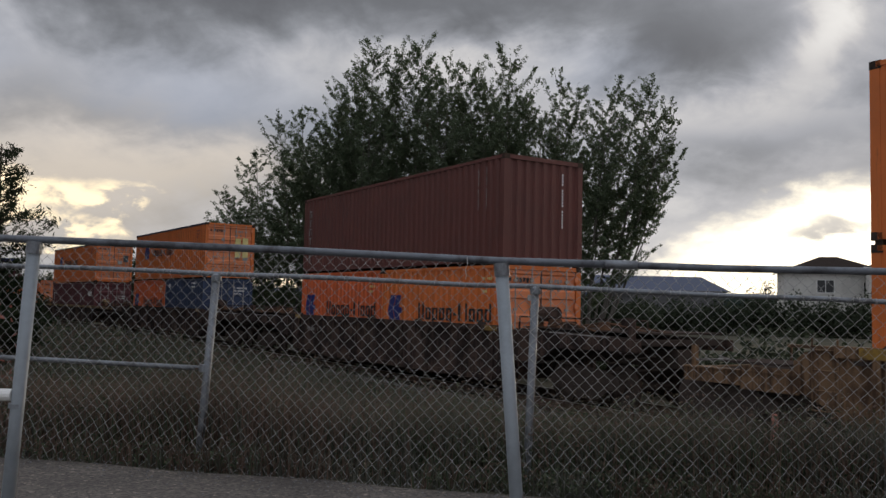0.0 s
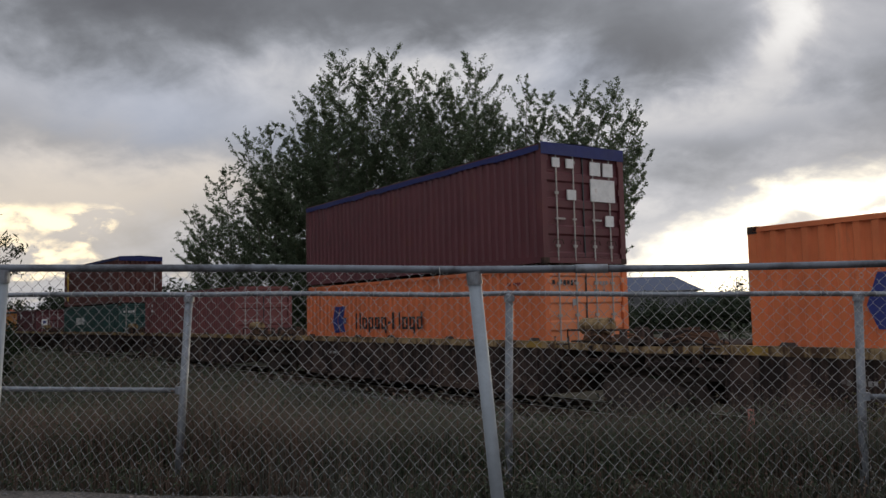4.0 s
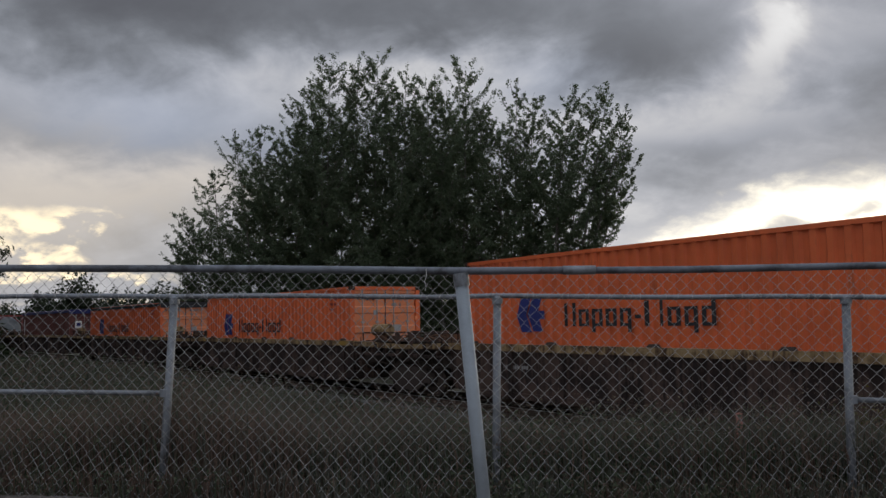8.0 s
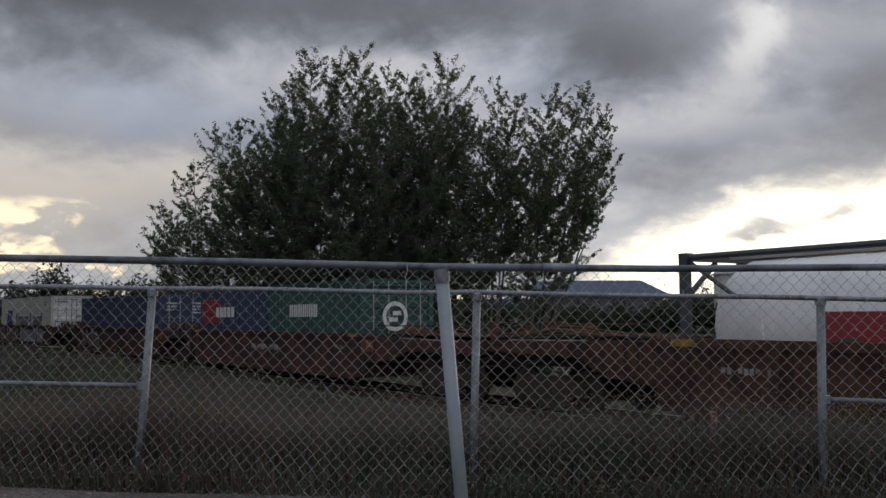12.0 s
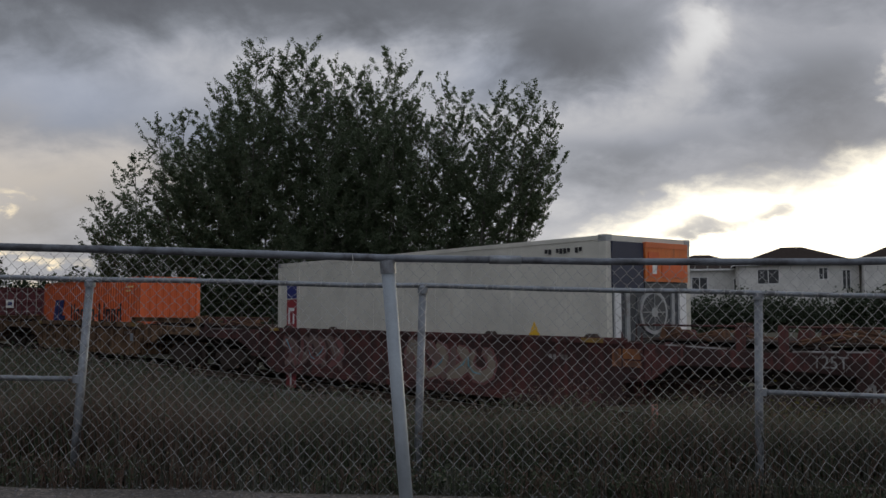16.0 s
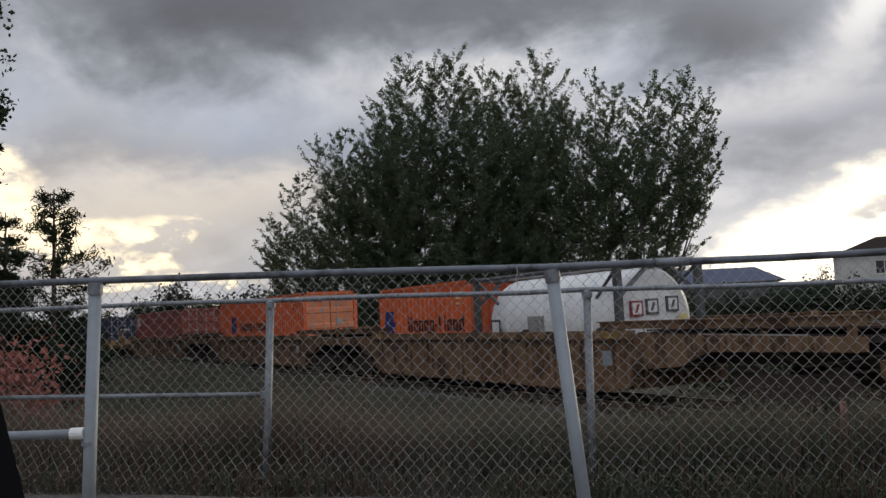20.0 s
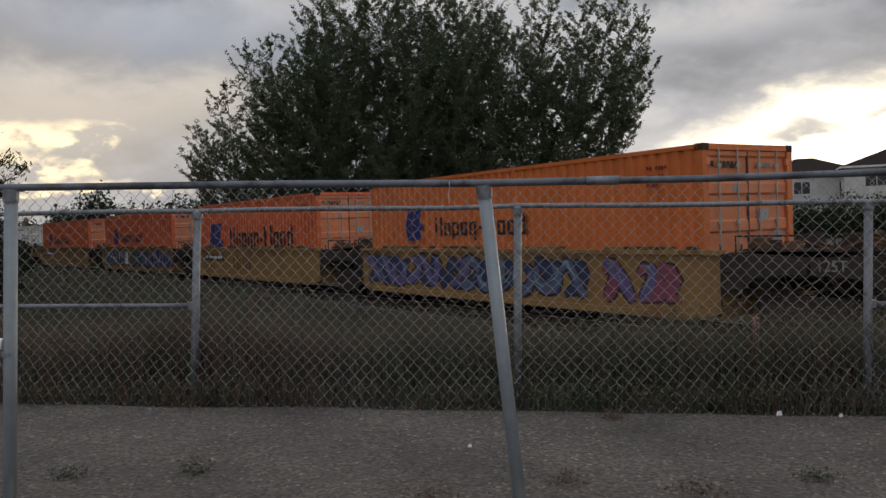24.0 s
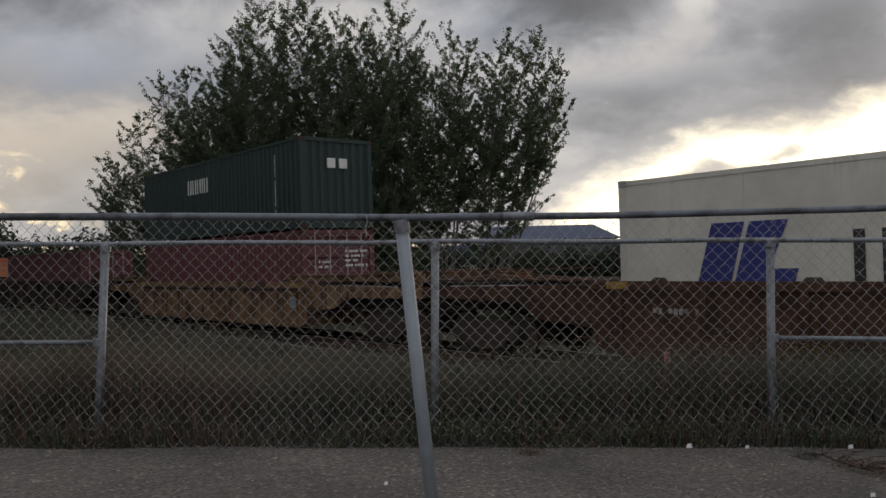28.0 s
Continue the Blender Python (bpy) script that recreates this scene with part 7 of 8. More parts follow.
def conifer(label, x, y, h, w, seed, bare=0.1, tiers=15, coarse=1.0, tufted=False):
    """A pine with drooping tiers of needle clumps and open gaps."""
    g = np.random.default_rng(seed)
    th = thing("conifer", label, "conifer", "conifers by the fence line")
    z0 = ground_z(x, y) - 0.1
    wood = Shape().tube((x, y, z0), (x + 0.1, y, z0 + h), 0.05 + h * 0.012, 7, 0.012)
    pts = []
    for i in range(tiers):
        q = bare + (1 - bare) * i / tiers
        for k in range(5):
            a = g.uniform(0, 2 * math.pi)
            r = w / 2 * (1 - q) ** 0.75 * g.uniform(0.5, 1.15) + 0.12
            p = np.array([x + 0.1 * q, y, z0 + h * (q + g.uniform(0, 0.03))])
            e = p + np.array([math.cos(a) * r, math.sin(a) * r, r * (g.uniform(0.25, 0.75) if tufted else g.uniform(0.05, 0.45))])
            wood.tube(tuple(p), tuple(e), 0.018, 4, 0.005)
            n = int((60 + 110 * r) / coarse ** 2)
            u = g.uniform(0.25, 1.05, n)
            if tufted:
                # needles in tufts along the outer half of the branch
                u = g.choice([0.45, 0.62, 0.8, 0.95, 1.05], n) + g.normal(size=n) * 0.03
            pts.append(p + (e - p) * u[:, None] + g.normal(size=(n, 3)) * np.array([0.09, 0.09, 0.07]))
    part("trunk", wood, DARKBARK, th)
    v, f = leaf_cloud(np.concatenate(pts), g.uniform(0.5, 1.2, sum(len(p) for p in pts)) * 0.08 * coarse * (1.0 if coarse < 2 else 1.7), seed, 0.22 if coarse < 2 else 0.5)
    part("needles", mesh_from("needles", v, f, NEEDLES), NEEDLES, th, kind="stuff")
    return th


conifer("ragged young pine with gaps between its tiers", -11.7, 20.0, 5.9, 3.6, 21, 0.1, 13, 1.0, True)
conifer("slim pine beside a ragged one", -12.6, 19.4, 5.3, 1.9, 22, 0.1, 11, 1.0, True)
conifer("dark broad pine by the fence", -13.4, 20.5, 3.9, 3.2, 23)
conifer("dark low spreading pine tree", -12.2, 21.3, 3.0, 3.4, 24, 0.02)
conifer("dark low spreading pine tree", -14.2, 18.6, 3.6, 3.2, 25, 0.02)
# conifers added at and past the view's left edge to shade the far boxes
for i, (x, y, h) in enumerate(((-17.6, 23.5, 8.5), (-20.8, 28.0, 9.5), (-24.2, 33.0, 9.0), (-28.4, 39.0, 10.0), (-20.5, 19.0, 9.0), (-26.0, 25.5, 10.0))):
    conifer("tall dark conifer added at the left to shade the train", x, y, h, 5.2, 300 + i, 0.03, 20, 1.6)
# two taller rows, out of view, added only to block sky light from the train
for i in range(14):
    q = i * 2.45
    x, y = -24.0 - 0.86 * q - 2.0 * (i % 2), 29.0 + 1.0 * q
    conifer("tall dark conifer added at the left to shade the train", x, y, 27.0 + 2.0 * math.sin(i * 2.1), 11.0, 320 + i, 0.02, 22, 3.4)
for i in range(12):
    p_ = on_track(-88 - 7.5 * i) @ Vector((0, -15.0 - 2.0 * (i % 2), 0))
    conifer("tall dark conifer added at the left to shade the train", p_.x, p_.y, 19.0 + 2.0 * math.sin(i * 1.3), 9.5, 350 + i, 0.02, 18, 4.2)
g5 = np.random.default_rng(9)
elm = thing("overhanging_tree", "large dark leafy tree at the yard's edge", "tree")
wood5 = Shape().tube((-12.6, 16.5, -0.2), (-12.2, 16.3, 5.0), 0.24, 8, 0.14).tube((-12.2, 16.3, 5.0), (-11.4, 16.0, 8.5), 0.14, 6, 0.04).tube((-12.2, 16.3, 4.0), (-10.9, 16.0, 6.2), 0.08, 6, 0.02)
lp = []
for i in range(260):
    c = np.array([-14.2, 16.4, 6.0]) + g5.normal(size=3) * np.array([1.9, 1.8, 2.3])
    c[2] = max(c[2], 2.2)
    c[0] = min(c[0], -0.648 * c[1] - 0.05 - 0.3 * g5.random())
    lp.append(c + np.clip(g5.normal(size=(60, 3)), -1.6, 1.6) * np.array([0.22, 0.22, 0.18]))
part("trunk", wood5, DARKBARK, elm)
v5, f5 = leaf_cloud(np.concatenate(lp), g5.uniform(0.05, 0.10, 260 * 60), 10)
part("crown", mesh_from("crown", v5, f5, SHRUB), SHRUB, elm, kind="stuff")


def weed_spots(count, seed, pick, patch=None):
    """Places between fence and ballast, thinner with distance."""
    g = np.random.default_rng(seed)
    out = []
    while len(out) < count:
        a = radians(g.uniform(-36, 38))
        far_end = min(58.0, (TRACK_N - 2.4) / max(0.12, math.sin(a + TURN)))
        r = 5.3 * (far_end / 5.3) ** g.random()
        x, y = r * math.sin(a), r * math.cos(a)
        if y < fence_y(max(-9.0, min(9.0, x))) - 0.22:
            continue
        s, n = to_track(x, y)
        if n > TRACK_N - 2.6 - (1.9 + 0.9 * noise.noise(Vector((x * 0.35, y * 0.35, 2.0)))) * g.random() ** 0.45 or s > 8:
            continue
        if patch and not (patch[0] + 0.6 * g.normal() < x < patch[1] + 0.6 * g.normal() and y < patch[2] + 0.7 * g.normal()):
            continue
        dens = noise.noise(Vector((x * 0.5, y * 0.5, seed))) + 0.6 * noise.noise(Vector((x * 1.9, y * 1.9, seed)))
        if dens < pick + g.normal() * 0.2:
            continue
        thin = max(0.3, min(1.0, (TRACK_N - 2.2 - n) / 1.8)) * (0.35 if y < fence_y(max(-9.0, min(9.0, x))) else 1.0) * (1.0 + 0.35 * max(0.0, min(1.0, (-s - 12) / 12)))
        if 0.27 < x / y < 0.40 and 6.4 < y < 8.8:
            thin *= 0.55
        out.append((x, y, ground_z(x, y), r, thin * (1.0 + 0.4 * noise.noise(Vector((x * 0.8, y * 0.8, 7.0))))))
    return out, g


def weeds(name, label, mat, count, seed, tall, pick, wide=0.012, patch=None):
    """Blades of grass and weed, bent at the middle, over the strip between fence and track."""
    spots, g = weed_spots(count, seed, pick, patch)
    v, f = [], []
    for x, y, z, r, thin in spots:
        h = tall * g.uniform(0.4, 1.15) * thin
        a = g.uniform(0, 2 * math.pi)
        lx, ly = math.cos(a), math.sin(a)
        bend = h * g.uniform(0.1, 0.6)
        w = wide * g.uniform(0.6, 1.4) * max(1.0, r / 6.5)
        px, py = -math.sin(a + 0.6) * w, math.cos(a + 0.6) * w
        k = len(v)
        v += [(x - px, y - py, z), (x + px, y + py, z), (x + px * 0.8 + lx * bend * 0.35, y + py * 0.8 + ly * bend * 0.35, z + h * 0.6), (x - px * 0.8 + lx * bend * 0.35, y - py * 0.8 + ly * bend * 0.35, z + h * 0.6), (x + lx * bend, y + ly * bend, z + h)]
        f += [(k, k + 1, k + 2, k + 3), (k + 3, k + 2, k + 4)]
    return tagged(part(name, mesh_from(name, v, f, mat), mat, None), label, "weeds", kind="stuff")


def leafy_weeds(name, label, mat, count, seed, tall, pick, leaf, per):
    """Upright stalks with small leaves or flower heads all along them."""
    spots, g = weed_spots(count, seed, pick)
    c, s = [], []
    for x, y, z, r, thin in spots:
        h = tall * g.uniform(0.5, 1.2) * thin
        big = max(1.0, r / 8)
        tx, ty = g.normal() * 0.12, g.normal() * 0.12
        for k in range(per):
            q = 0.25 + 0.75 * (k + g.random()) / per
            c.append((x + tx * q + g.normal() * 0.035 * big, y + ty * q + g.normal() * 0.035 * big, z + h * q))
            s.append(leaf * big * g.uniform(0.6, 1.4))
    v, f = leaf_cloud(c, s, seed, 0.5)
    return tagged(part(name, mesh_from(name, v, f, mat), mat, None), label, "weeds", kind="stuff")


weeds("green_weeds", "dark green weeds behind the fence", WEEDGREEN, 36000, 31, 0.46, -0.25, 0.0045)
weeds("dry_weeds", "dry olive grass between fence and track", WEED, 42000, 32, 0.58, -0.3, 0.0038)
weeds("rusty_weeds", "rust-brown dead weeds", WEEDBROWN, 18000, 33, 0.52, 0.05, 0.004)
weeds("russet_weeds", "russet dead stalks close behind the fence", WEEDBROWN, 5200, 37, 0.56, -0.35, 0.0042, (-4.4, -1.5, 7.6))
weeds("russet_weeds", "russet dead stalks close behind the fence", WEEDBROWN, 3200, 38, 0.50, -0.35, 0.0042, (2.4, 4.4, 7.4))
leafy_weeds("leafy_weeds", "green leafy weeds behind the fence", WEEDGREEN, 9000, 35, 0.52, -0.2, 0.014, 11)
leafy_weeds("rusty_flowers", "brown withered flower stalks", WEEDBROWN, 5500, 36, 0.60, 0.0, 0.011, 11)
leafy_weeds("seed_heads", "pale dry seed heads over the weeds", SEED, 5200, 34, 0.66, -0.1, 0.008, 6)


# the gravel shoulder between the ballast and the weeds, with a ragged edge
shoulder = Shape()
rows_s = [-70 + 0.75 * k for k in range(105)]
for s_ in rows_s:
    edge_a = 2.3 + 0.9 * noise.noise(Vector((s_ * 0.21, 5.0, 0))) + 0.35 * noise.noise(Vector((s_ * 1.1, 9.0, 0)))
    for k in range(10):
        p_ = on_track(s_) @ Vector((0, -2.3 - edge_a * k / 9, 0))
        shoulder.v.append((p_.x, p_.y, ground_z(p_.x, p_.y) + (0.02 if k < 9 else -0.03) + 0.012 * noise.noise(Vector((p_.x * 3, p_.y * 3, 0)))))
for j in range(len(rows_s) - 1):
    for k in range(9):
        a = j * 10 + k
        shoulder.f.append((a, a + 1, a + 11, a + 10))
tagged(part("gravel_shoulder", shoulder, BALLAST, None, smooth=True), "pale grey gravel shoulder beside the ballast", "gravel", kind="structure")


# ballast stones along the near shoulder, and grit at the asphalt's edge
def stones(name, label, mat, places, size, seed):
    g = np.random.default_rng(seed)
    sh = Shape()
    base = [(1, 0, 0), (-1, 0, 0), (0, 1, 0), (0, -1, 0), (0, 0, 1), (0, 0, -1)]
    tri = [(0, 2, 4), (2, 1, 4), (1, 3, 4), (3, 0, 4), (2, 0, 5), (1, 2, 5), (3, 1, 5), (0, 3, 5)]
    for p in places:
        r = size * g.uniform(0.5, 1.3)
        jit = g.uniform(0.6, 1.3, (6, 3))
        q = g.uniform(0, math.pi)
        cs, sn = math.cos(q), math.sin(q)
        k = len(sh.v)
        for b, j in zip(base, jit):
            bx, by, bz = b[0] * j[0] + 0.2 * j[1] - 0.2, b[1] * j[1], b[2] * j[2] * 0.7
            sh.v.append((p[0] + r * (bx * cs - by * sn), p[1] + r * (bx * sn + by * cs), p[2] + r * bz))
        sh.f += [(a + k, b + k, c + k) for a, b, c in tri]
    return tagged(part(name, sh, mat, None), label, "stones", kind="stuff")


g6 = np.random.default_rng(77)
pl = []
for i in range(15000):
    s, a = g6.uniform(-60, -2), -1.5 - 3.1 * g6.random() ** 1.3
    z = RAIL_Z - 0.17 - max(0.0, (-1.75 - a)) * 0.5
    p = on_track(s) @ Vector((0, a, z))
    pl.append((p.x, p.y, max(p.z, ground_z(p.x, p.y)) + 0.005))
stones("ballast_stones", "loose grey ballast stones on the shoulder", BALLAST, pl, 0.045, 78)
pl = []
for i in range(1600):
    x = g6.uniform(-6, 7)
    y = fence_y(x) - abs(g6.normal()) * 0.35 - 0.02
    pl.append((x, y, -0.026 * x + 0.016))
stones("grit", "loose grit along the asphalt's edge", BALLAST, pl, 0.008, 79)

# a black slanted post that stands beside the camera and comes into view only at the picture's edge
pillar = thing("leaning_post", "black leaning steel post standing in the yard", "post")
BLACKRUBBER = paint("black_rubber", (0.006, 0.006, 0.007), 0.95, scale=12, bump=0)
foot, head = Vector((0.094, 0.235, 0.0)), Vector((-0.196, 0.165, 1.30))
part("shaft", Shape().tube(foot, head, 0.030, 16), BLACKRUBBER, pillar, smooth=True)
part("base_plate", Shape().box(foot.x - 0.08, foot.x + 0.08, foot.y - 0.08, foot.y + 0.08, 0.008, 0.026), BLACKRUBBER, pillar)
# litter, the survey stake, weeds in the asphalt
LITTER = paint("white_paper", (0.75, 0.75, 0.74), 0.7, scale=30)
for x, y, s in ((1.94, 5.33, 0.020), (2.30, 5.28, 0.014), (2.95, 5.22, 0.018), (2.45, 4.15, 0.014), (0.0, 4.6, 0.012), (-1.6, 5.9, 0.05), (-3.2, 5.95, 0.05)):
    sh = Shape().hull([(x - s, y - s * 0.6, -0.026 * x + 0.013), (x + s, y - s * 0.4, -0.026 * x + 0.013), (x + s * 0.8, y + s * 0.6, -0.026 * x + 0.013), (x - s * 0.7, y + s * 0.5, -0.026 * x + 0.013)],
                      [(x - s * 0.6, y - s * 0.3, -0.026 * x + 0.013 + s * 1.1), (x + s * 0.7, y - s * 0.2, -0.026 * x + 0.013 + s * 1.5), (x + s * 0.4, y + s * 0.3, -0.026 * x + 0.013 + s), (x - s * 0.4, y + s * 0.3, -0.026 * x + 0.013 + s * 1.3)])
    tagged(part("crumpled_paper", sh, LITTER if abs(x + 2.4) > 1 else BALLAST, None), "small crumpled scrap on the asphalt's edge", "litter", "scraps on the ground")
PINK = paint("faded_pink_ribbon", (0.62, 0.24, 0.20), 0.7, scale=30)
stake = thing("survey_stake", "thin wooden stake with a faded pink ribbon", "stake")
sx_, sy_ = 2.92, 8.55
sz_ = ground_z(sx_, sy_)
part("stick", Shape().box(sx_ - 0.014, sx_ + 0.014, sy_ - 0.012, sy_ + 0.012, sz_ - 0.1, 0.19), SLEEPER, stake)
part("ribbon", Shape().box(sx_ - 0.026, sx_ + 0.026, sy_ - 0.018, sy_ + 0.018, -0.05, 0.20).hull([(sx_ - 0.02, sy_ - 0.02, -0.06), (sx_ + 0.02, sy_ - 0.02, -0.06), (sx_ + 0.035, sy_ - 0.03, -0.30), (sx_ + 0.005, sy_ - 0.03, -0.28)],
     [(sx_ - 0.02, sy_ - 0.017, -0.06), (sx_ + 0.02, sy_ - 0.017, -0.06), (sx_ + 0.035, sy_ - 0.027, -0.30), (sx_ + 0.005, sy_ - 0.027, -0.28)]), PINK, stake)


# a pale string caught on the barrier
STRING = paint("pale_string", (0.55, 0.54, 0.5), 0.8, scale=30)
tagged(part("string", Shape().pipe([(-0.055, 3.725, 1.41), (-0.052, 3.722, 1.38), (-0.062, 3.724, 1.355), (-0.056, 3.725, 1.33), (-0.06, 3.726, 1.315)], 0.0014, 6), STRING, None), "thin pale string hanging from the barrier pipe", "string")


def tuft(x, y, h, count, mat, seed, spread=0.12):
    g = np.random.default_rng(seed)
    a, q = g.uniform(0, 2 * math.pi, count), g.random(count) ** 0.8
    up = g.random(count) ** 1.4
    z0 = -0.026 * x + 0.014
    c = np.stack([x + spread * q * np.cos(a) * (0.6 + 0.6 * up), y + spread * q * np.sin(a) * (0.6 + 0.6 * up), z0 + h * up * (1 - 0.5 * q)], axis=1)
    v, f = leaf_cloud(c, g.uniform(0.5, 1.4, count) * 0.011, seed, 0.35)
    ob = part("weed_tuft", mesh_from("weed_tuft", v, f, mat), mat, None)
    return tagged(ob, "small weed tuft growing through the asphalt", "weed", kind="stuff")


for i, (x, y, h, m, sp) in enumerate(((-1.35, 4.12, 0.10, WEEDGREEN, 0.10), (-1.95, 4.05, 0.07, WEED, 0.12), (0.45, 3.95, 0.06, WEEDBROWN, 0.14), (1.62, 4.0, 0.05, WEEDGREEN, 0.15), (2.9, 4.5, 0.07, WEEDGREEN, 0.14), (3.05, 4.35, 0.06, WEED, 0.16), (2.75, 4.65, 0.06, WEEDBROWN, 0.14), (3.2, 4.2, 0.06, WEEDGREEN, 0.16), (2.55, 5.0, 0.07, WEED, 0.12), (-0.2, 3.75, 0.04, WEEDBROWN, 0.2), (1.0, 3.8, 0.04, WEEDBROWN, 0.2), (0.9, 5.25, 0.05, WEEDBROWN, 0.1))):
    tuft(x, y, h, 170, m, 200 + i, sp)

def dead_branch(x, y, ang):
    g = random.Random(8)
    th = thing("dead_branch", "dry brown broken branch lying on the asphalt", "branch")
    th.matrix_world = Matrix.Translation((x, y, -0.026 * x + 0.02)) @ Matrix.Rotation(ang, 4, "Z")
    line = [(0.62 * k / 6, 0.05 * math.sin(k * 1.4), 0.012 + 0.012 * (k % 2)) for k in range(7)]
    part("limb", Shape().pipe(line, 0.006, 6), DARKBARK, th)
    sh = Shape()
    for k in range(16):
        p = Vector(line[g.randint(1, 6)])
        a, n = g.uniform(-1.1, 1.1), g.uniform(0.12, 0.32)
        q = p + Vector((n * math.cos(a), n * math.sin(a), g.uniform(0.0, 0.09)))
        sh.pipe([p, p.lerp(q, 0.5) + Vector((0, 0, 0.015)), q], 0.0022, 4)
    part("dry_twig", sh, DARKBARK, th, kind="stuff")
    v, f = leaf_cloud([(g.uniform(0.25, 0.8), g.gauss(0, 0.08), g.uniform(0.004, 0.06)) for k in range(260)], [g.uniform(0.008, 0.018) for k in range(260)], 8, 0.4)
    part("withered_leaves", mesh_from("withered_leaves", v, f, WEEDBROWN), WEEDBROWN, th, kind="stuff")
    return th


dead_branch(2.52, 5.0, radians(-64))
# ---- the houses ----
STUCCO = paint("white_stucco", (0.62, 0.61, 0.58), 0.85, wear=(0.4, 0.38, 0.35), wear_amount=0.2, scale=0.8, bump=0.3)
SHINGLE = paint("brown_shingles", (0.045, 0.036, 0.032), 0.9, wear=(0.08, 0.065, 0.055), wear_amount=0.4, scale=3, bump=0.6, bump_scale=8)
GLASS = paint("dark_window_glass", (0.02, 0.022, 0.026), 0.08, scale=2, bump=0)
TRIMWHITE = paint("white_trim", (0.7, 0.7, 0.68), 0.6, scale=2)


def house(label, cx, cy, w, d, wall_h, roof_h, turn, windows, base_z):
    """A hip-roofed suburban house; its garden front looks to -y before it is turned."""
    th = thing("house", label, "house", "houses beyond the hedge")
    th.matrix_world = Matrix.Translation((cx, cy, base_z)) @ Matrix.Rotation(radians(turn), 4, "Z")
    # garden wall: a slab with its openings cut through
    cols = sorted({-w / 2, w / 2, *(q for x, z, ww, hh in windows for q in (x, x + ww))})
    levels = sorted({-3.0, wall_h, *(q for x, z, ww, hh in windows for q in (z, z + hh))})
    nx, nz = len(cols), len(levels)
    body = Shape()
    for yy in (-d / 2, -d / 2 + 0.2):
        body.v += [(x, yy, z) for z in levels for x in cols]
    solid = {}
    for a in range(nx - 1):
        for c in range(nz - 1):
            mx, mz = (cols[a] + cols[a + 1]) / 2, (levels[c] + levels[c + 1]) / 2
            solid[a, c] = not any(x < mx < x + ww and z < mz < z + hh for x, z, ww, hh in windows)
    for (a, c), ok in solid.items():
        if not ok:
            continue
        q = [c * nx + a, c * nx + a + 1, (c + 1) * nx + a + 1, (c + 1) * nx + a]
        body.f += [tuple(q), tuple(i + nx * nz for i in reversed(q))]
        for (da, dc), (i, k) in (((0, -1), (0, 1)), ((1, 0), (1, 2)), ((0, 1), (2, 3)), ((-1, 0), (3, 0))):
            if not solid.get((a + da, c + dc), False):
                body.f.append((q[k], q[i], q[i] + nx * nz, q[k] + nx * nz))
    part("wall", body, STUCCO, th)
    part("wall", Shape().box(-w / 2, -w / 2 + 0.2, -d / 2 + 0.2, d / 2, -3.0, wall_h), STUCCO, th)
    part("wall", Shape().box(w / 2 - 0.2, w / 2, -d / 2 + 0.2, d / 2, -3.0, wall_h), STUCCO, th)
    part("wall", Shape().box(-w / 2 + 0.2, w / 2 - 0.2, d / 2 - 0.2, d / 2, -3.0, wall_h), STUCCO, th)
    e, k = 0.55, w / 2 * 0.82
    ridge = max(0.4, w / 2 - k)
    part("roof", Shape().add([(-w / 2 - e, -d / 2 - e, wall_h), (w / 2 + e, -d / 2 - e, wall_h), (w / 2 + e, d / 2 + e, wall_h), (-w / 2 - e, d / 2 + e, wall_h), (-ridge, 0, wall_h + roof_h), (ridge, 0, wall_h + roof_h)],
                              [(0, 3, 2, 1), (0, 1, 5, 4), (1, 2, 5), (2, 3, 4, 5), (3, 0, 4)]), SHINGLE, th)
    part("eave", Shape().box(-w / 2 - e, w / 2 + e, -d / 2 - e - 0.02, -d / 2 - e + 0.02, wall_h - 0.2, wall_h + 0.02).box(-w / 2 - e - 0.02, -w / 2 - e + 0.02, -d / 2 - e, d / 2 + e, wall_h - 0.2, wall_h + 0.02), TRIMWHITE, th)
    for x, z, ww, hh in windows:
        win = part("window", Shape().box(x, x + ww, -d / 2 + 0.08, -d / 2 + 0.1, z, z + hh), GLASS, th)
        t = 0.09
        part("frame", Shape().box(x - t, x + ww + t, -d / 2 - 0.03, -d / 2 + 0.09, z + hh, z + hh + t).box(x - t, x + ww + t, -d / 2 - 0.03, -d / 2 + 0.09, z - t, z).box(x - t, x, -d / 2 - 0.03, -d / 2 + 0.09, z, z + hh).box(x + ww, x + ww + t, -d / 2 - 0.03, -d / 2 + 0.09, z, z + hh).box(x + ww / 2 - 0.04, x + ww / 2 + 0.04, -d / 2 - 0.02, -d / 2 + 0.08, z, z + hh), TRIMWHITE, win)
    part("vent", Shape().tube((ridge * 0.5, -1.2, wall_h + roof_h - 1.4), (ridge * 0.5, -1.2, wall_h + roof_h - 0.5), 0.12, 8), SHINGLE, th)
    return th


house("white stucco house with a low brown hip roof", 45.3, 112.2, 11.6, 9.0, 4.5, 2.1, -14, [(-1.9, 1.9, 1.9, 1.5), (3.4, 1.8, 1.2, 1.4)], 1.8)
house("white two-storey house with a brown hip roof", 53.8, 103.9, 13.6, 10.0, 5.0, 2.3, -20, [(-4.6, 2.6, 2.4, 1.7), (2.4, 3.1, 0.9, 1.3), (5.0, 1.9, 0.8, 2.2)], 1.6)
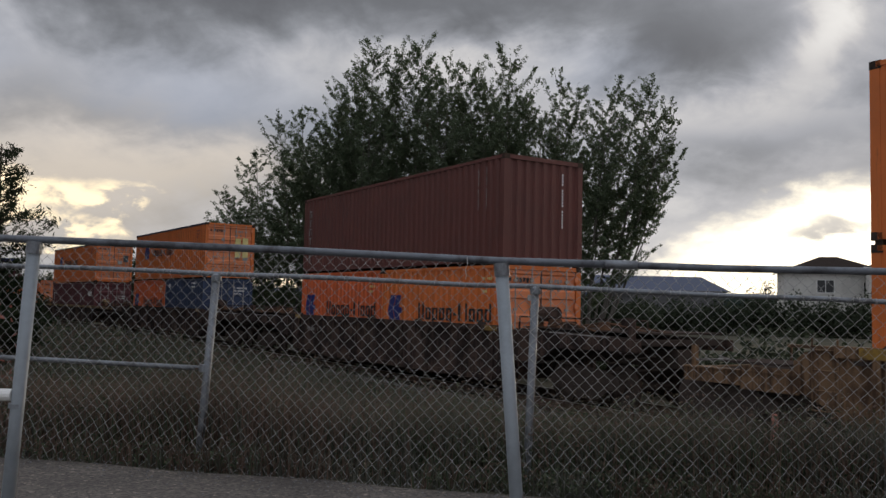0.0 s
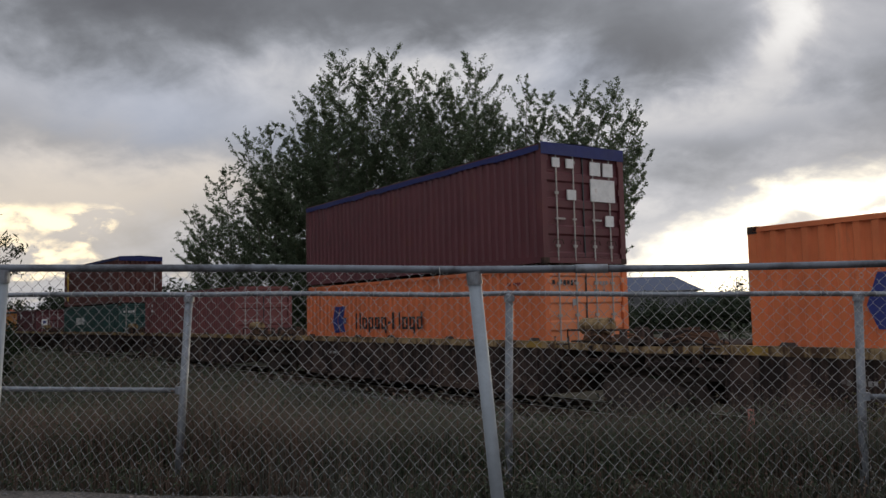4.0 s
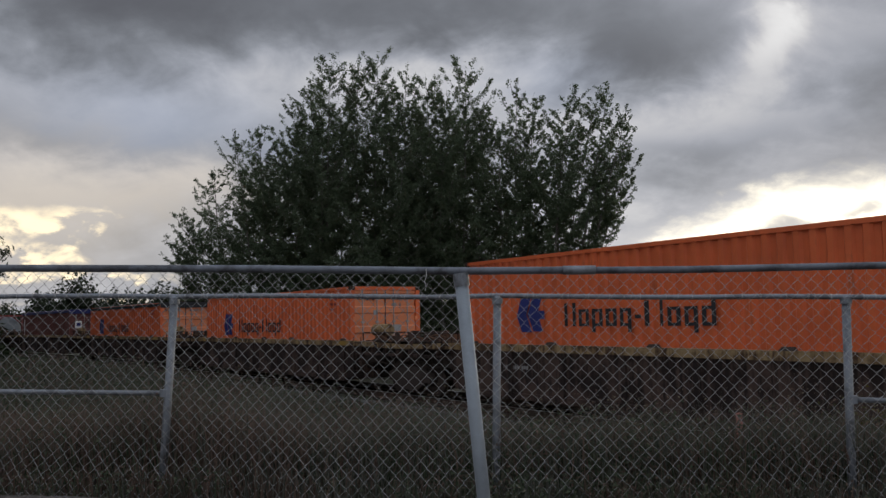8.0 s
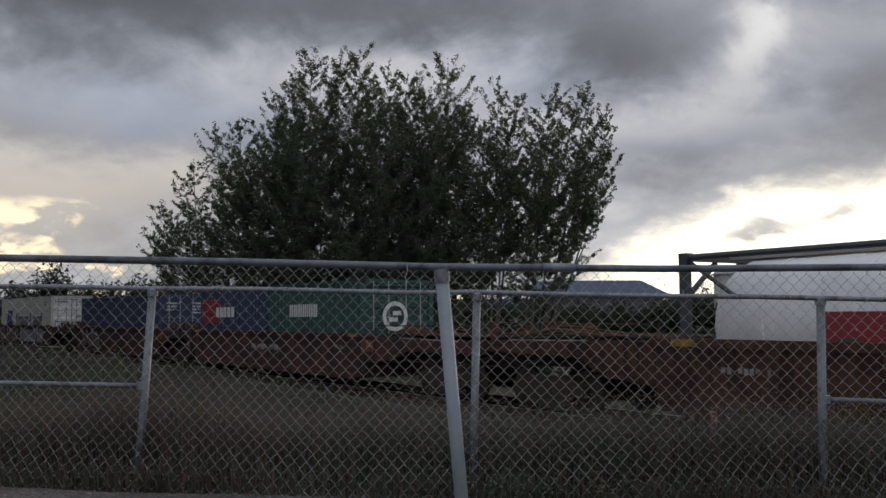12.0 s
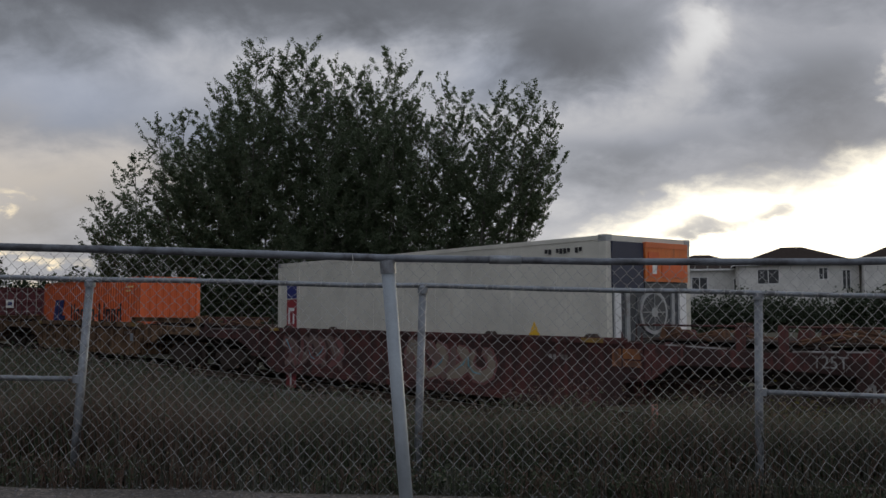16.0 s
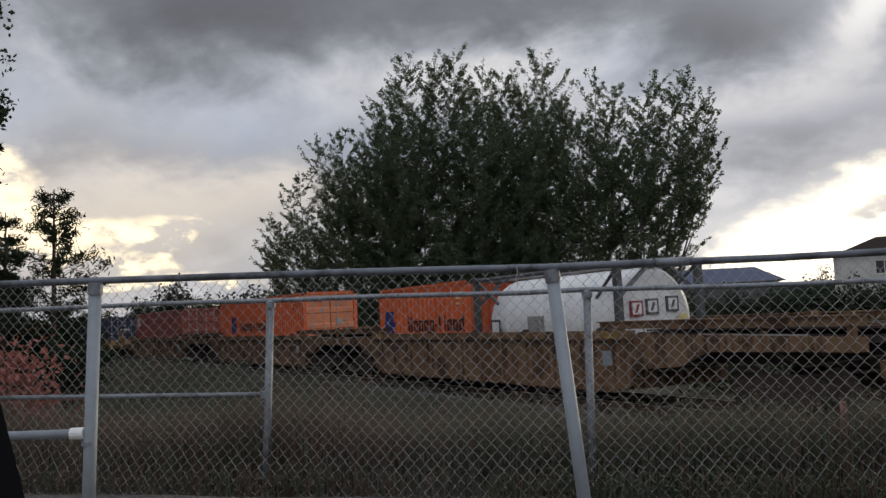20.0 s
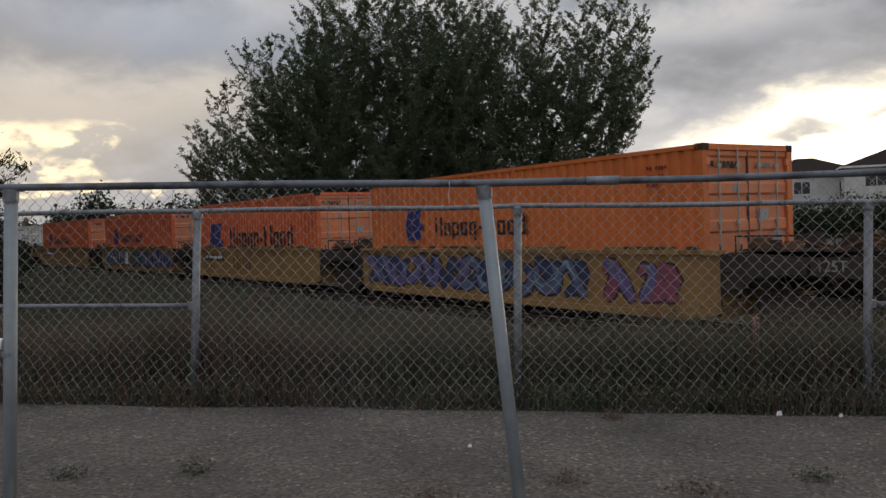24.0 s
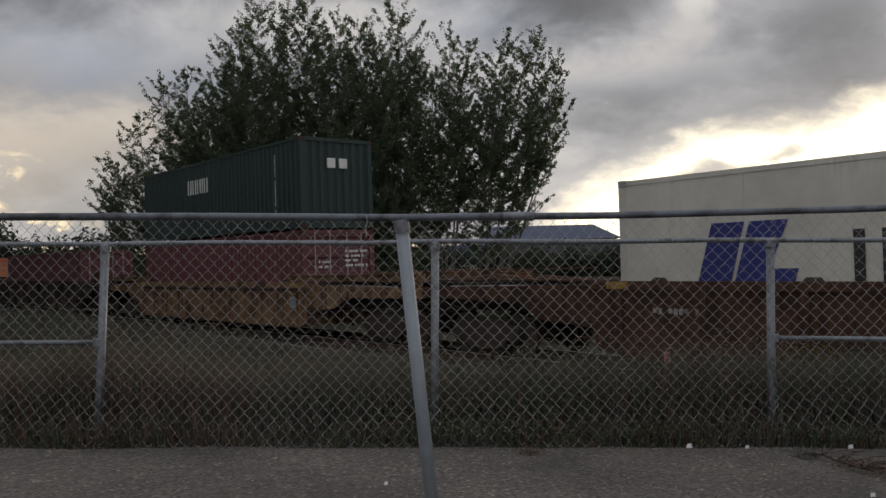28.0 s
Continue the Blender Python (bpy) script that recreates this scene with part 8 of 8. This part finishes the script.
house("large pale house with a high brown hip roof", 69.23, 95.47, 20.0, 13.0, 5.6, 3.6, -26, [(-6.1, 2.6, 0.9, 1.6), (-4.9, 2.6, 0.9, 1.6), (2.3, 3.0, 2.0, 1.5)], 1.4)
# a long low building beyond the hedge
BLUEROOF = paint("blue_grey_roof_sheet", (0.045, 0.06, 0.11), 0.6, wear=(0.03, 0.035, 0.05), wear_amount=0.3, scale=0.6)
DULLWALL = paint("grey_shed_wall", (0.16, 0.16, 0.17), 0.85, scale=0.8)
shed = thing("long_building", "long low building with a blue-grey hip roof", "building")
shed.matrix_world = Matrix.Translation((17.2, 84.0, 0)) @ Matrix.Rotation(radians(-12), 4, "Z")
part("wall", Shape().box(-6.2, 6.2, -3.6, 3.6, -1.5, 2.9), DULLWALL, shed)
part("roof", Shape().add([(-6.8, -4.1, 2.9), (6.8, -4.1, 2.9), (6.8, 4.1, 2.9), (-6.8, 4.1, 2.9), (-5.6, 0, 4.45), (4.4, 0, 4.35)], [(0, 3, 2, 1), (0, 1, 5, 4), (1, 2, 5), (2, 3, 4, 5), (3, 0, 4)]), BLUEROOF, shed)
part("gutter", Shape().tube((-6.8, -4.15, 2.88), (6.8, -4.15, 2.88), 0.07, 6), DULLWALL, shed)
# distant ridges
# the haze of distance is mixed into the far ridge's bluish colour
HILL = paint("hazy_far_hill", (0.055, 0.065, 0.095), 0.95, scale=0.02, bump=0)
FARWOOD = paint("far_wood", (0.03, 0.04, 0.035), 0.95, scale=0.1, bump=0)


def ridge(name, label, mat, dist, a0, a1, heights, depth):
    sh = Shape()
    n = 60
    for i in range(n + 1):
        q = i / n
        a = radians(a0 + (a1 - a0) * q)
        h = np.interp(q, [p for p, _ in heights], [z for _, z in heights]) + dist * 0.0012 * noise.noise(Vector((q * 14, dist, 0)))
        for dd, hh in ((0, -4), (0.05 * depth, h * 0.7), (0.35 * depth, h), (depth, -4)):
            sh.v.append((math.sin(a) * (dist + dd), math.cos(a) * (dist + dd), hh))
    for i in range(n):
        for k in range(3):
            a = i * 4 + k
            sh.f.append((a, a + 4, a + 5, a + 1))
    return tagged(part(name, sh, mat, None, smooth=True), label, "hill", kind="structure")


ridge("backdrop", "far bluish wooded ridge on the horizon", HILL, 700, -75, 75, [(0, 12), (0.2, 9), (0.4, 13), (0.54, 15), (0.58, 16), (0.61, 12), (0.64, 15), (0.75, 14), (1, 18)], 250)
ridge("backdrop", "far dark belt of woods", FARWOOD, 260, -80, 80, [(0, 6), (0.3, 5), (0.34, 3.5), (0.5, 4.5), (0.62, 5.5), (0.8, 6), (1, 7)], 40)


# ---- what moves ----
def motions():
    """The train runs by at a steady pace; every box and wagon keeps its place in it."""
    for th, middle, z in moving:
        walk(th, [(t, on_track(middle + SPEED * t, z)) for t in range(29)])


motions()
